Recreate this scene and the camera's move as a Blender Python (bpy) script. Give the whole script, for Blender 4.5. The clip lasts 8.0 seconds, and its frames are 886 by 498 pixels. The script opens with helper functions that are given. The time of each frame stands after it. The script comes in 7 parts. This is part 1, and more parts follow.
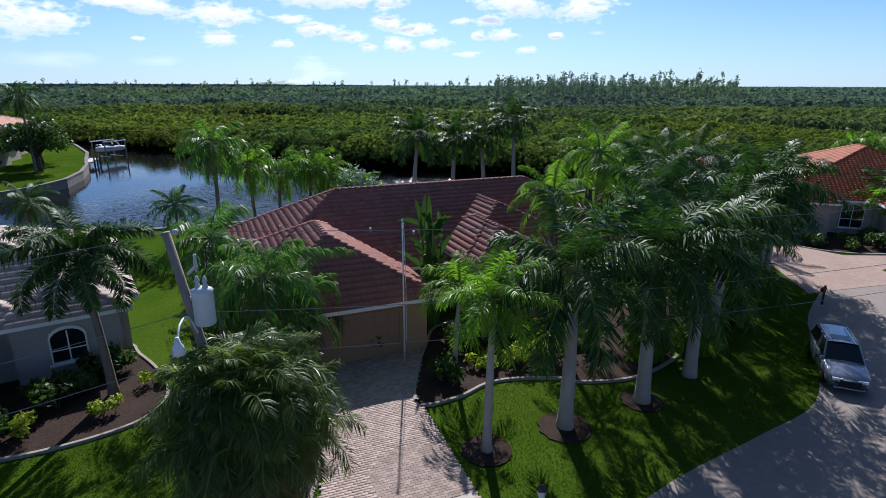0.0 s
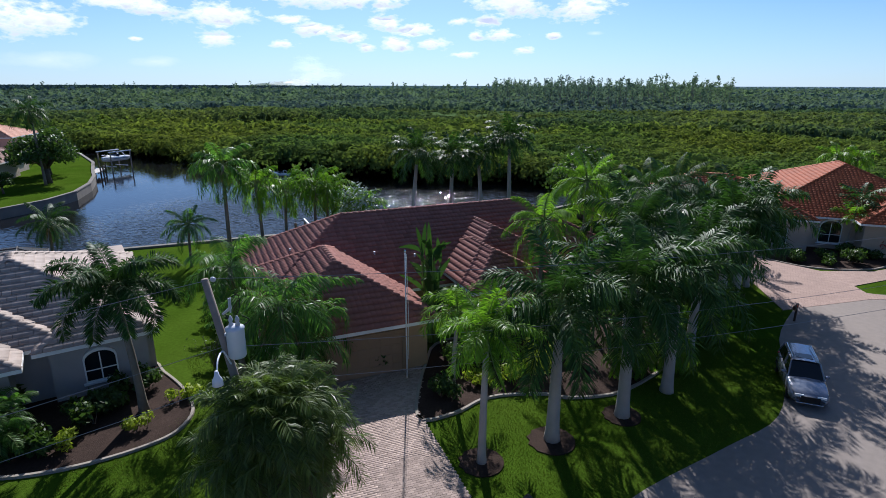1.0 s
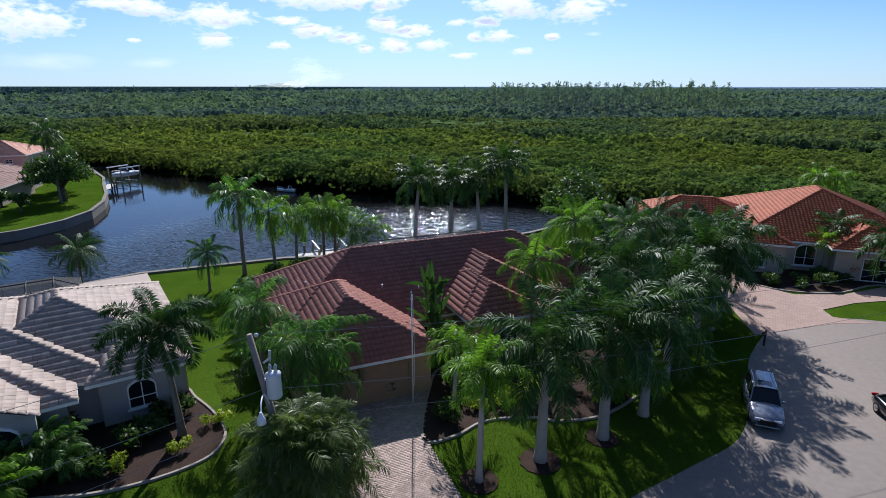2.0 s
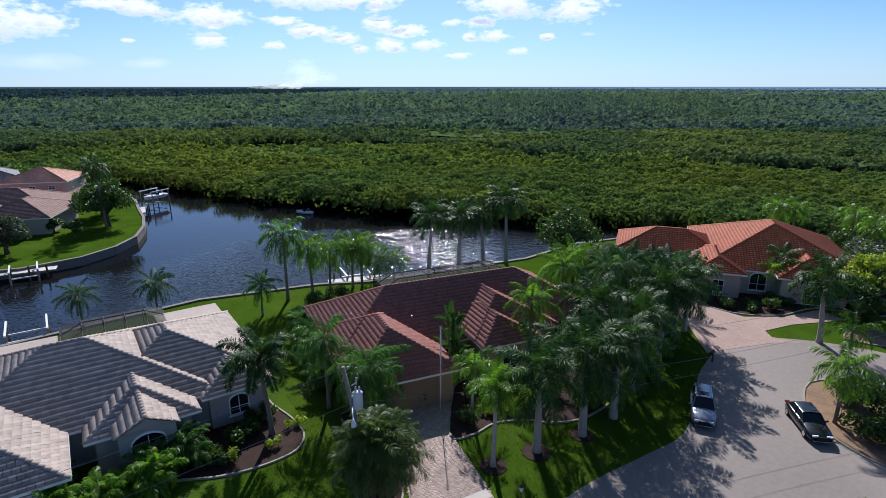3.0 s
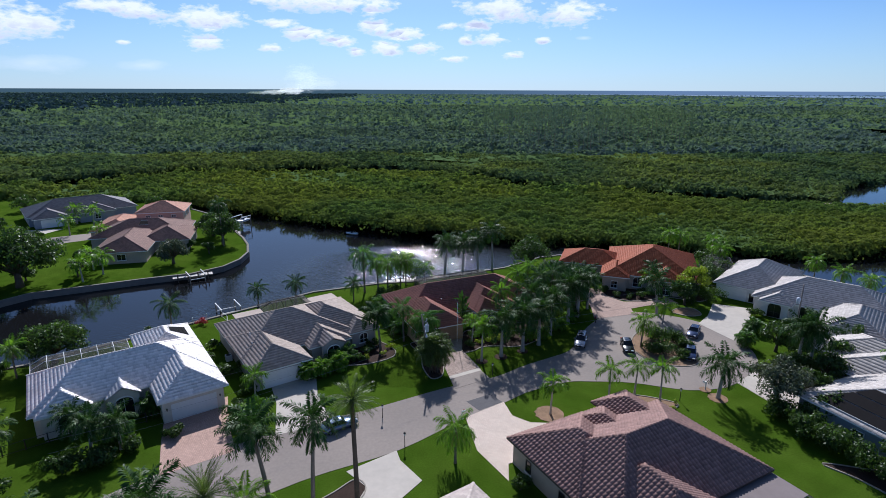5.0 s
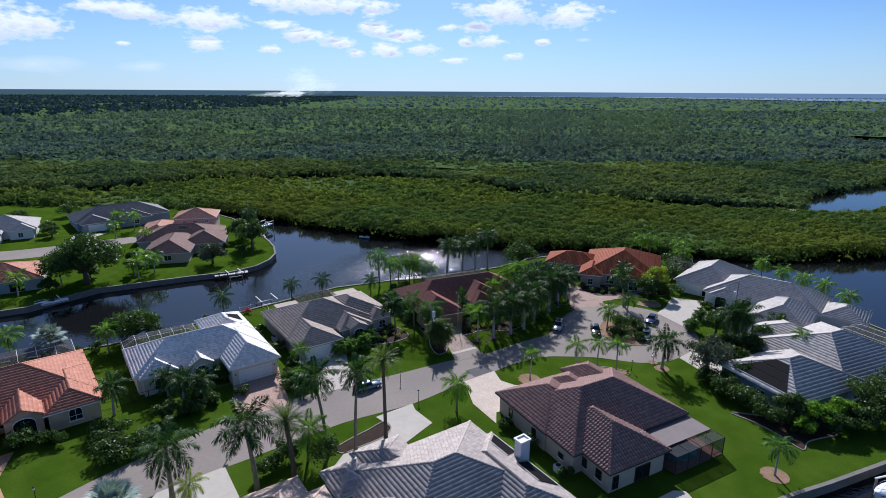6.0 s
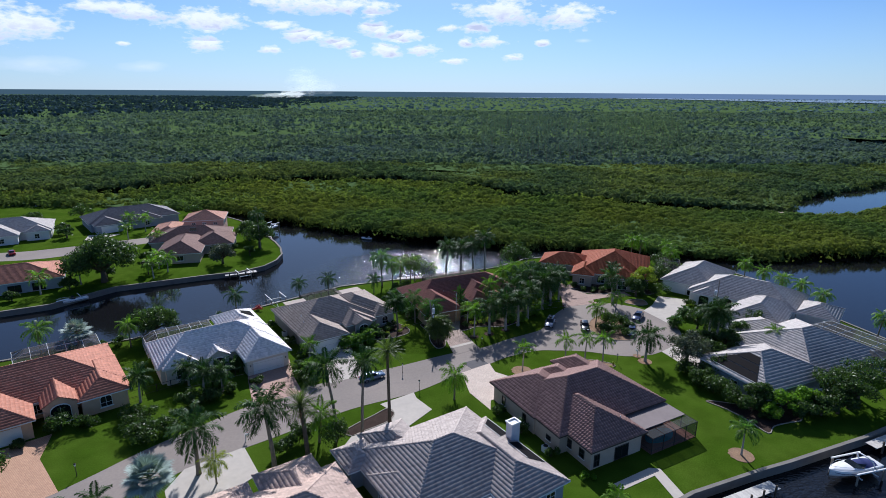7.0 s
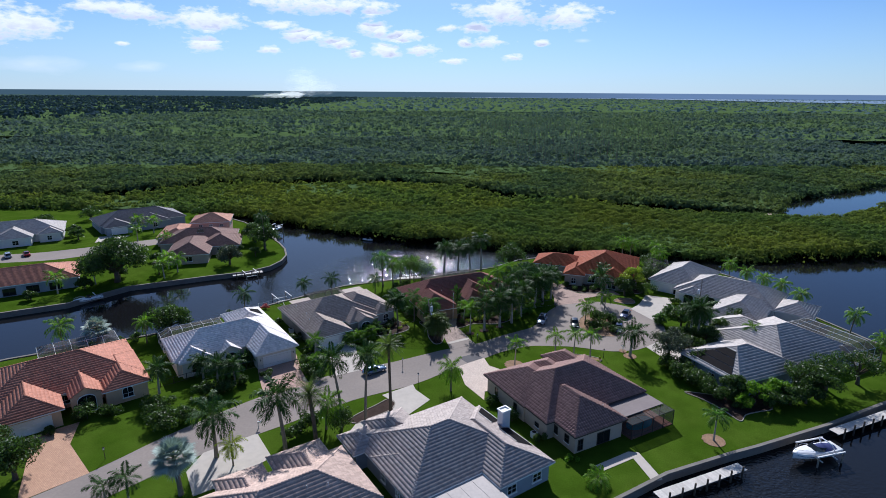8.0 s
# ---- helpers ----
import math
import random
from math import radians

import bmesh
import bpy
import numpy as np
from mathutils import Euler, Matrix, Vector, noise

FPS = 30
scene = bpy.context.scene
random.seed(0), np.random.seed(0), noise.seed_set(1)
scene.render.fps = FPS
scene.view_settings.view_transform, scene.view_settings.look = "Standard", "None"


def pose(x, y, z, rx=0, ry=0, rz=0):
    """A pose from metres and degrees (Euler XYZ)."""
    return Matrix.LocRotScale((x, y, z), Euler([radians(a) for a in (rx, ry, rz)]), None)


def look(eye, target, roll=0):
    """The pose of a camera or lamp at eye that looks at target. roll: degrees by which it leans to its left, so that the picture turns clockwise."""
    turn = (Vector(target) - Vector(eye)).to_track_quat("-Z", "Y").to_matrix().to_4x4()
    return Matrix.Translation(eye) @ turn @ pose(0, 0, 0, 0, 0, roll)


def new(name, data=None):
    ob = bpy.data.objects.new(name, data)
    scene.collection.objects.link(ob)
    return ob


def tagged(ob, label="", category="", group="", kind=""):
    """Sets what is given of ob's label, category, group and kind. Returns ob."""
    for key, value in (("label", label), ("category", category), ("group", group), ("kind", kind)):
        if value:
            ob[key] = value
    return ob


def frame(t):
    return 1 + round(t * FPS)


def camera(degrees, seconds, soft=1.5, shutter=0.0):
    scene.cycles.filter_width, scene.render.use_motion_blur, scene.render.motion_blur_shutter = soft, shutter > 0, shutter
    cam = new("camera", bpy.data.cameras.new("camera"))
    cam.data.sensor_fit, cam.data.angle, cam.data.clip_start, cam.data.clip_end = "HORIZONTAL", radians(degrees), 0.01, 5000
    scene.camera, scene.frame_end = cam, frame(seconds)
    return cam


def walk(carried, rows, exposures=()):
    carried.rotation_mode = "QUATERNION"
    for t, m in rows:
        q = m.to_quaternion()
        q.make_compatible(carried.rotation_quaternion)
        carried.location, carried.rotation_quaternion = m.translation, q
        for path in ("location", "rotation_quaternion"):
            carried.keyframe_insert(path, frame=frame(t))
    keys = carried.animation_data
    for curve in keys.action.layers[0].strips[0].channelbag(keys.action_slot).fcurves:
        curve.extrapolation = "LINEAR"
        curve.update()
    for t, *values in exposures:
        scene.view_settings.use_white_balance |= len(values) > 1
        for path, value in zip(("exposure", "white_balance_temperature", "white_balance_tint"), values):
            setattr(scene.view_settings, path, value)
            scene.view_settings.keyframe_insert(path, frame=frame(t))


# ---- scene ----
cam = camera(77.0, 8.0, 0.45)
PATH = [
    (0, (-0.677, 0.883, 13.230), (-0.680, 2.802, 12.666), 0.2),
    (0.5, (-0.704, -0.029, 14.200), (-0.704, 1.890, 13.635), 0.15),
    (1, (-0.715, -1.193, 15.318), (-0.712, 0.726, 14.755), 0.15),
    (1.5, (-0.680, -2.483, 16.494), (-0.676, -0.563, 15.933), 0.1),
    (2.8, (-2.300, -10.750, 23.650), (-2.282, -8.830, 23.090), 0.0),
    (3, (-2.850, -13.684, 25.100), (-2.828, -11.764, 24.540), 0.0),
    (3.5, (-3.726, -22.751, 28.980), (-3.700, -20.830, 28.424), 0.0),
    (4, (-4.500, -34.268, 32.950), (-4.470, -32.347, 32.395), 0.05),
    (4.5, (-5.700, -47.060, 37.152), (-5.665, -45.138, 36.600), 0.15),
    (4.7, (-6.150, -52.405, 38.700), (-6.114, -50.483, 38.149), 0.2),
    (5.8, (-7.796, -78.780, 46.750), (-7.757, -76.856, 46.204), 0.3),
    (6, (-7.930, -81.373, 47.360), (-7.891, -79.449, 46.815), 0.33),
    (6.5, (-7.980, -85.076, 48.413), (-7.940, -83.152, 47.869), 0.38),
    (7, (-7.960, -88.755, 49.591), (-7.920, -86.831, 49.048), 0.4),
    (7.5, (-7.820, -92.285, 50.749), (-7.779, -90.361, 50.206), 0.4),
    (8, (-7.699, -95.476, 51.854), (-7.657, -93.552, 51.311), 0.4),
]
walk(cam, [(t, look(eye, target, roll)) for t, eye, target, roll in PATH], [(0, 0.46, 5700, 13), (3.5, 0.4, 5650, 13), (4.7, 0.26, 5580, 13.5), (8, 0.26, 5580, 13.5)])

# ---------------------------------------------------------------- light
SUN_EL, SUN_AZ = 37.5, -2.5        # degrees; azimuth from +y towards +x
sun = new("sun", bpy.data.lights.new("sun", "SUN"))
sun.data.energy, sun.data.angle, sun.data.color = 5.0, radians(0.55), (1.0, 0.93, 0.82)
a, e = radians(SUN_AZ), radians(SUN_EL)
sun_dir = Vector((math.sin(a) * math.cos(e), math.cos(a) * math.cos(e), math.sin(e)))
sun.matrix_world = look(sun_dir * 100, (0, 0, 0))

world = bpy.data.worlds.new("sky")
scene.world = world
world.use_nodes = True
wn, wl = world.node_tree.nodes, world.node_tree.links
wn.clear()


def wmath(op, x, y=None, z=None, clamp=False):
    n = wn.new("ShaderNodeMath")
    n.operation, n.use_clamp = op, clamp
    for i, v in enumerate((x, y, z)):
        if v is None:
            continue
        if isinstance(v, (int, float)):
            n.inputs[i].default_value = v
        else:
            wl.new(v, n.inputs[i])
    return n.outputs[0]


def wmix(fac, c1, c2):
    n = wn.new("ShaderNodeMix")
    n.data_type = "RGBA"
    for socket, v in ((n.inputs[0], fac), (n.inputs[6], c1), (n.inputs[7], c2)):
        if isinstance(v, (int, float)):
            socket.default_value = v
        elif isinstance(v, tuple):
            socket.default_value = (*v, 1)
        else:
            wl.new(v, socket)
    return n.outputs[2]


sky = wn.new("ShaderNodeTexSky")
sky.sky_type, sky.sun_disc = "NISHITA", False
sky.sun_elevation, sky.sun_rotation = radians(SUN_EL), radians(SUN_AZ)
sky.air_density, sky.dust_density, sky.ozone_density = 1.0, 0.05, 3.0
coord = wn.new("ShaderNodeTexCoord").outputs["Generated"]
split = wn.new("ShaderNodeSeparateXYZ")
wl.new(coord, split.inputs[0])
X, Y, Z = split.outputs
az = wmath("MULTIPLY", wmath("ARCTAN2", X, Y), 180 / math.pi)
el = wmath("MULTIPLY", wmath("ARCSINE", Z), 180 / math.pi)
plane = wn.new("ShaderNodeCombineXYZ")
wl.new(az, plane.inputs[0])
wl.new(wmath("MULTIPLY", el, 2.2), plane.inputs[1])


def wnoise(scale, detail, rough=0.55):
    n = wn.new("ShaderNodeTexNoise")
    n.inputs["Scale"].default_value, n.inputs["Detail"].default_value = scale, detail
    n.inputs["Roughness"].default_value = rough
    wl.new(plane.outputs[0], n.inputs["Vector"])
    return n.outputs[0]


puff, fine = wnoise(0.33, 6.0, 0.62), wnoise(1.1, 4.0)
# fair-weather clouds: azimuth, elevation, half width, half height (degrees)
CLOUDS = [(-34.8, 4.96, 3.3, 1.75), (-28.1, 6.49, 3.9, 0.72), (-21.0, 5.94, 4.0, 1.1), (-20.9, 3.98, 1.9, 0.79), (-27.3, 3.76, 0.6, 0.2), (-14.3, 5.82, 2.0, 0.44), (-15.2, 3.65, 1.5, 0.44),
          (-11.8, 5.1, 2.5, 0.62), (-9.0, 4.41, 2.1, 0.63), (-10.9, 7.69, 7.1, 0.85), (-5.5, 7.44, 1.7, 0.98), (-5.4, 5.81, 2.0, 0.81), (-2.8, 5.09, 2.0, 0.7), (-4.5, 3.75, 1.7, 0.75),
          (-0.9, 3.88, 1.6, 0.64), (1.9, 2.86, 1.5, 0.35), (1.4, 5.87, 1.0, 0.41), (4.2, 5.92, 1.6, 0.52), (3.1, 4.61, 0.8, 0.58), (6.1, 4.65, 2.0, 0.52), (6.7, 7.38, 3.8, 1.21),
          (13.1, 6.74, 2.8, 1.07), (7.7, 3.26, 1.2, 0.4), (10.5, 4.57, 0.8, 0.29), (-7.3, 3.52, 1.1, 0.46)]
# thin scraps of haze low over the horizon
SCRAPS = [(14.4, 4.71, 0.8, 0.17), (-33.9, 1.92, 3.1, 0.63), (-26.2, 1.96, 2.1, 0.4)]


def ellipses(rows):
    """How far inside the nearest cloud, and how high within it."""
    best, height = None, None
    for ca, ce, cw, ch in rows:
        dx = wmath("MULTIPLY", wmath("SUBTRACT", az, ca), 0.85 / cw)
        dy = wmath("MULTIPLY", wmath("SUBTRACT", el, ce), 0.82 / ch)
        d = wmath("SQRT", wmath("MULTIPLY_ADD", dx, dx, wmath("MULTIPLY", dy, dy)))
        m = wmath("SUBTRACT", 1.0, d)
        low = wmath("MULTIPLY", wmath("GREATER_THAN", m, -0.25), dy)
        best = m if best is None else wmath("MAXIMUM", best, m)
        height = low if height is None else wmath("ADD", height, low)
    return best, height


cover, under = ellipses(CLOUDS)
thin, _ = ellipses(SCRAPS)
shape = wmath("MULTIPLY_ADD", cover, 1.25, wmath("MULTIPLY_ADD", puff, 2.7, -1.5))
shape = wmath("ADD", shape, wmath("MULTIPLY_ADD", fine, 1.5, -0.8))
dense = wmath("MULTIPLY", shape, 1.7, clamp=True)
dense = wmath("MULTIPLY", dense, wmath("GREATER_THAN", cover, -0.6))
haze = wmath("MULTIPLY", wmath("ADD", thin, wmath("MULTIPLY_ADD", puff, 1.6, -0.8)), 0.4, clamp=True)
dense = wmath("MAXIMUM", dense, wmath("MULTIPLY", haze, wmath("GREATER_THAN", thin, -0.6)))
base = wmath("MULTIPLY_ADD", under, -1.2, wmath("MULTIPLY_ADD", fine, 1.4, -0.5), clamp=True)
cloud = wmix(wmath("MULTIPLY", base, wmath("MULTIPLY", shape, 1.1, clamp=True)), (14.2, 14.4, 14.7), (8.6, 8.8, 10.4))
veil = wmath("MULTIPLY", wmath("MULTIPLY_ADD", el, -0.14, 1.0, clamp=True), 0.42)
clear = wn.new("ShaderNodeVectorMath")
clear.operation, clear.inputs[1].default_value = "MULTIPLY", (0.82, 1.02, 1.3)
wl.new(sky.outputs[0], clear.inputs[0])
high = wmath("MULTIPLY_ADD", el, 0.03, -0.55, clamp=True)
paler = wmix(high, clear.outputs[0], sky.outputs[0])
air = wmix(veil, paler, (7.6, 10.2, 12.6))
# brighter, whiter air towards the sun
near_sun = wn.new("ShaderNodeVectorMath")
near_sun.operation, near_sun.inputs[1].default_value = "DOT_PRODUCT", tuple(sun_dir)
wl.new(coord, near_sun.inputs[0])
glow = wmath("POWER", wmath("MAXIMUM", near_sun.outputs["Value"], 0.0), 7.0)
air = wmix(wmath("MULTIPLY", glow, 0.6), air, (12.0, 14.2, 17.0))
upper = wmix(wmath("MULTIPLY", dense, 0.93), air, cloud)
# land and sea beyond the ground sheet, down to which the sky reaches
sea_side = wmath("MULTIPLY_ADD", az, 0.05, -0.1, clamp=True)
lower = wmix(sea_side, (0.85, 1.5, 1.95), (2.2, 3.3, 5.2))
both = wmix(wmath("MULTIPLY", wmath("ADD", el, 0.04), 25.0, clamp=True), lower, upper)
back = wn.new("ShaderNodeBackground")
back.inputs["Strength"].default_value = 0.058
wl.new(both, back.inputs["Color"])
wout = wn.new("ShaderNodeOutputWorld")
wl.new(back.outputs[0], wout.inputs["Surface"])

# ---------------------------------------------------------------- materials
def material(name, col, rough=0.8, vary=0.2, scale=2.0, wide=0.15, bump=0.0, bscale=30.0, metal=0.0, spec=0.2,
             island=0.0, single=0.0, through_light=0.0, second=None, sscale=0.05, coat=0.0):
    """A plain surface with fine and wide variation; island and single vary the pieces of a mesh or the objects."""
    m = bpy.data.materials.new(name)
    m.use_nodes = True
    nt = m.node_tree
    nd, lk = nt.nodes, nt.links
    bs = nd["Principled BSDF"]
    bs.inputs["Roughness"].default_value = rough
    bs.inputs["Metallic"].default_value = metal
    bs.inputs["Specular IOR Level"].default_value = spec
    bs.inputs["Coat Weight"].default_value = coat
    geo = nd.new("ShaderNodeNewGeometry")

    def noise_at(s, detail):
        n = nd.new("ShaderNodeTexNoise")
        n.inputs["Scale"].default_value, n.inputs["Detail"].default_value = s, detail
        lk.new(geo.outputs["Position"], n.inputs["Vector"])
        return n.outputs[0]

    def calc(op, x, y, z=0.0):
        n = nd.new("ShaderNodeMath")
        n.operation = op
        for i, v in enumerate((x, y, z)):
            if isinstance(v, (int, float)):
                n.inputs[i].default_value = v
            else:
                lk.new(v, n.inputs[i])
        return n.outputs[0]

    value = calc("MULTIPLY_ADD", noise_at(scale, 5), 2 * vary, 1 - vary)
    value = calc("MULTIPLY", value, calc("MULTIPLY_ADD", noise_at(scale * wide, 3), 2 * vary, 1 - vary))
    if island:
        value = calc("MULTIPLY", value, calc("MULTIPLY_ADD", geo.outputs["Random Per Island"], 2 * island, 1 - island))
    if single:
        info = nd.new("ShaderNodeObjectInfo")
        value = calc("MULTIPLY", value, calc("MULTIPLY_ADD", info.outputs["Random"], 2 * single, 1 - single))
    mix = nd.new("ShaderNodeMix")
    mix.data_type = "RGBA"
    mix.inputs[6].default_value = (*col, 1)
    mix.inputs[7].default_value = (*(second or col), 1)
    edge = calc("MULTIPLY_ADD", noise_at(sscale, 4), 5.0, -2.0)
    edge.node.use_clamp = True
    lk.new(edge, mix.inputs[0])
    tint = nd.new("ShaderNodeVectorMath")
    tint.operation = "SCALE"
    lk.new(mix.outputs[2], tint.inputs[0])
    lk.new(value, tint.inputs["Scale"])
    lk.new(tint.outputs[0], bs.inputs["Base Color"])
    if bump:
        b = nd.new("ShaderNodeBump")
        b.inputs["Strength"].default_value, b.inputs["Distance"].default_value = min(1.0, bump * 10), 0.05
        lk.new(noise_at(bscale, 4), b.inputs["Height"])
        lk.new(b.outputs[0], bs.inputs["Normal"])
    if through_light:
        tr = nd.new("ShaderNodeBsdfTranslucent")
        bright = nd.new("ShaderNodeVectorMath")
        bright.operation = "MULTIPLY"
        bright.inputs[1].default_value = (1.3, 1.4, 0.75)
        lk.new(tint.outputs[0], bright.inputs[0])
        lk.new(bright.outputs[0], tr.inputs["Color"])
        ms = nd.new("ShaderNodeMixShader")
        ms.inputs[0].default_value = through_light
        lk.new(bs.outputs[0], ms.inputs[1])
        lk.new(tr.outputs[0], ms.inputs[2])
        lk.new(ms.outputs[0], nd["Material Output"].inputs["Surface"])
    return m


def paver_material(name, c1, c2, joint, size, turn):
    m = material(name, c1, 0.85, 0.15, 3.0, bump=0.02)
    nd, lk = m.node_tree.nodes, m.node_tree.links
    geo = nd.new("ShaderNodeNewGeometry")
    mp = nd.new("ShaderNodeMapping")
    mp.inputs["Rotation"].default_value = (0, 0, radians(turn))
    lk.new(geo.outputs["Position"], mp.inputs["Vector"])
    br = nd.new("ShaderNodeTexBrick")
    br.inputs["Color1"].default_value, br.inputs["Color2"].default_value = (*c1, 1), (*c2, 1)
    br.inputs["Mortar"].default_value = (*joint, 1)
    br.inputs["Scale"].default_value = 1.0
    br.inputs["Brick Width"].default_value, br.inputs["Row Height"].default_value = size, size / 2
    br.inputs["Mortar Size"].default_value = size * 0.045
    lk.new(mp.outputs[0], br.inputs["Vector"])
    mix = next(n for n in nd if n.bl_idname == "ShaderNodeMix")
    lk.new(br.outputs["Color"], mix.inputs[6])
    lk.new(br.outputs["Color"], mix.inputs[7])
    return m


M = {}
M["lawn"] = material("lawn", (0.045, 0.086, 0.007), 0.95, 0.36, 5.0, 0.06, 0.1, 22.0, spec=0.0, second=(0.058, 0.1, 0.01), sscale=0.12)
M["mud"] = material("marsh_soil", (0.035, 0.045, 0.022), 0.95, 0.3, 0.4, 0.05, spec=0.1)
M["mulch"] = material("mulch", (0.046, 0.03, 0.024), 0.95, 0.45, 9.0, 0.1, 0.1, 25.0, spec=0.1)
M["pale_mulch"] = material("pale_mulch", (0.26, 0.17, 0.11), 0.95, 0.4, 8.0, 0.1, 0.1, 25.0, spec=0.1)
M["road"] = material("asphalt", (0.265, 0.225, 0.198), 0.88, 0.16, 2.5, 0.08, 0.02, 60.0, second=(0.225, 0.193, 0.172), sscale=0.1)
M["patch"] = material("fresh_asphalt", (0.10, 0.095, 0.1), 0.85, 0.15, 3.0, bump=0.02)
M["concrete"] = material("concrete", (0.46, 0.415, 0.365), 0.85, 0.13, 1.2, 0.2, 0.02, 40.0)
M["paver_grey"] = paver_material("grey_pavers", (0.38, 0.31, 0.28), (0.31, 0.255, 0.235), (0.25, 0.205, 0.19), 0.24, 21)
M["paver_tan"] = paver_material("tan_pavers", (0.62, 0.52, 0.44), (0.55, 0.44, 0.37), (0.4, 0.33, 0.28), 0.4, 40)
M["paver_red"] = paver_material("red_pavers", (0.5, 0.33, 0.265), (0.4, 0.26, 0.21), (0.27, 0.19, 0.16), 0.3, 36)
M["paver_peach"] = paver_material("peach_pavers", (0.5, 0.31, 0.2), (0.44, 0.26, 0.17), (0.34, 0.2, 0.14), 0.4, 40)
M["paver_blush"] = paver_material("blush_pavers", (0.4, 0.285, 0.235), (0.34, 0.24, 0.2), (0.27, 0.19, 0.16), 0.4, 30)
M["pan_roof"] = material("pan_roof_metal", (0.2, 0.165, 0.16), 0.7, 0.12, 1.5, 0.2)
M["tan_door"] = material("tan_door_paint", (0.3, 0.2, 0.125), 0.6, 0.08, 2.0)
M["kerb"] = material("kerbing", (0.3, 0.265, 0.225), 0.85, 0.15, 4.0, bump=0.02)
M["seawall"] = material("seawall_concrete", (0.19, 0.175, 0.155), 0.9, 0.25, 1.0, 0.2, 0.03, 12.0)
M["leaf_mangrove"] = material("mangrove_leaves", (0.088, 0.138, 0.04), 0.8, 0.22, 0.35, 0.15, spec=0.0, island=0.1, through_light=0.4, second=(0.135, 0.165, 0.034), sscale=0.018)
# the blue-grey of distance haze is put into these leaf colours
M["leaf_far_hazed"] = material("swamp_leaves_hazed", (0.09, 0.13, 0.135), 0.9, 0.2, 0.1, 0.2, spec=0.0, island=0.1, through_light=0.35, second=(0.115, 0.162, 0.11), sscale=0.006)
M["leaf_palm"] = material("palm_leaves", (0.036, 0.082, 0.018), 0.5, 0.2, 0.6, spec=0.18, island=0.4, through_light=0.28)
M["leaf_bright"] = material("light_palm_leaves", (0.12, 0.23, 0.018), 0.42, 0.2, 0.6, spec=0.25, island=0.3, through_light=0.5)
M["leaf_queen"] = material("feather_palm_leaves", (0.065, 0.145, 0.026), 0.42, 0.2, 0.6, spec=0.3, island=0.35, through_light=0.5)
M["leaf_silver"] = material("silver_palm_leaves", (0.3, 0.37, 0.34), 0.6, 0.15, 0.8, island=0.25, through_light=0.1)
M["leaf_olive"] = material("olive_palm_leaves", (0.085, 0.125, 0.03), 0.42, 0.2, 0.6, spec=0.4, island=0.35, through_light=0.5)
M["leaf_tree"] = material("tree_leaves", (0.046, 0.086, 0.018), 0.45, 0.25, 0.7, spec=0.3, island=0.4, through_light=0.38)
M["leaf_grey"] = material("grey_green_leaves", (0.10, 0.12, 0.075), 0.6, 0.25, 0.7, island=0.4, through_light=0.15)
M["leaf_lime"] = material("yellow_green_leaves", (0.26, 0.32, 0.03), 0.5, 0.25, 1.0, island=0.3, through_light=0.35)
M["leaf_red"] = material("red_leaves", (0.33, 0.035, 0.06), 0.5, 0.25, 1.0, island=0.4, through_light=0.3)
M["trunk_royal"] = material("smooth_grey_trunk", (0.36, 0.33, 0.295), 0.8, 0.18, 1.5, 0.3, 0.02, 8.0)
M["trunk_palm"] = material("ringed_palm_trunk", (0.2, 0.17, 0.135), 0.9, 0.25, 5.0, 0.2, 0.06, 14.0)
M["trunk_dark"] = material("dark_bark", (0.1, 0.08, 0.06), 0.95, 0.3, 5.0, 0.2, 0.08, 16.0)
M["shaft"] = material("green_crownshaft", (0.14, 0.24, 0.05), 0.45, 0.15, 1.5)
M["dead"] = material("dry_fronds", (0.24, 0.16, 0.07), 0.85, 0.3, 2.0, island=0.3)
M["stem"] = material("frond_stalk", (0.12, 0.17, 0.05), 0.6, 0.2, 2.0)
M["wood"] = material("weathered_wood", (0.3, 0.26, 0.21), 0.85, 0.25, 4.0, 0.3, 0.03, 20.0, single=0.12)
M["pole"] = material("pole_wood", (0.24, 0.2, 0.17), 0.9, 0.25, 3.0, 0.3, 0.03, 25.0)
M["grey_metal"] = material("painted_grey_metal", (0.55, 0.58, 0.64), 0.4, 0.08, 2.0, spec=0.5)
M["porcelain"] = material("porcelain", (0.4, 0.42, 0.46), 0.25, 0.1, 3.0)
M["wire"] = material("wire", (0.28, 0.27, 0.27), 0.5, 0.1, 1.0, metal=0.6)
M["white"] = material("white_paint", (0.78, 0.78, 0.76), 0.5, 0.05, 1.5)
M["alu"] = material("white_aluminium", (0.72, 0.72, 0.71), 0.4, 0.06, 2.0)
M["bronze"] = material("bronze_aluminium", (0.06, 0.05, 0.045), 0.45, 0.1, 2.0)
M["dark_wood"] = material("dark_timber", (0.06, 0.04, 0.03), 0.7, 0.2, 6.0)
M["panel"] = material("solar_mat", (0.014, 0.013, 0.014), 0.9, 0.15, 2.0, spec=0.05)
M["pool"] = material("pool_water", (0.06, 0.3, 0.36), 0.06, 0.1, 0.6, bump=0.01, bscale=2.0)
M["rubber"] = material("rubber", (0.02, 0.02, 0.021), 0.8, 0.15, 5.0)
M["chrome"] = material("chrome", (0.7, 0.7, 0.72), 0.15, 0.03, 2.0, metal=1.0)
M["lamp_lens"] = material("headlight_lens", (0.75, 0.78, 0.8), 0.1, 0.05, 2.0)
M["tail"] = material("tail_light", (0.4, 0.02, 0.02), 0.2, 0.1, 2.0)
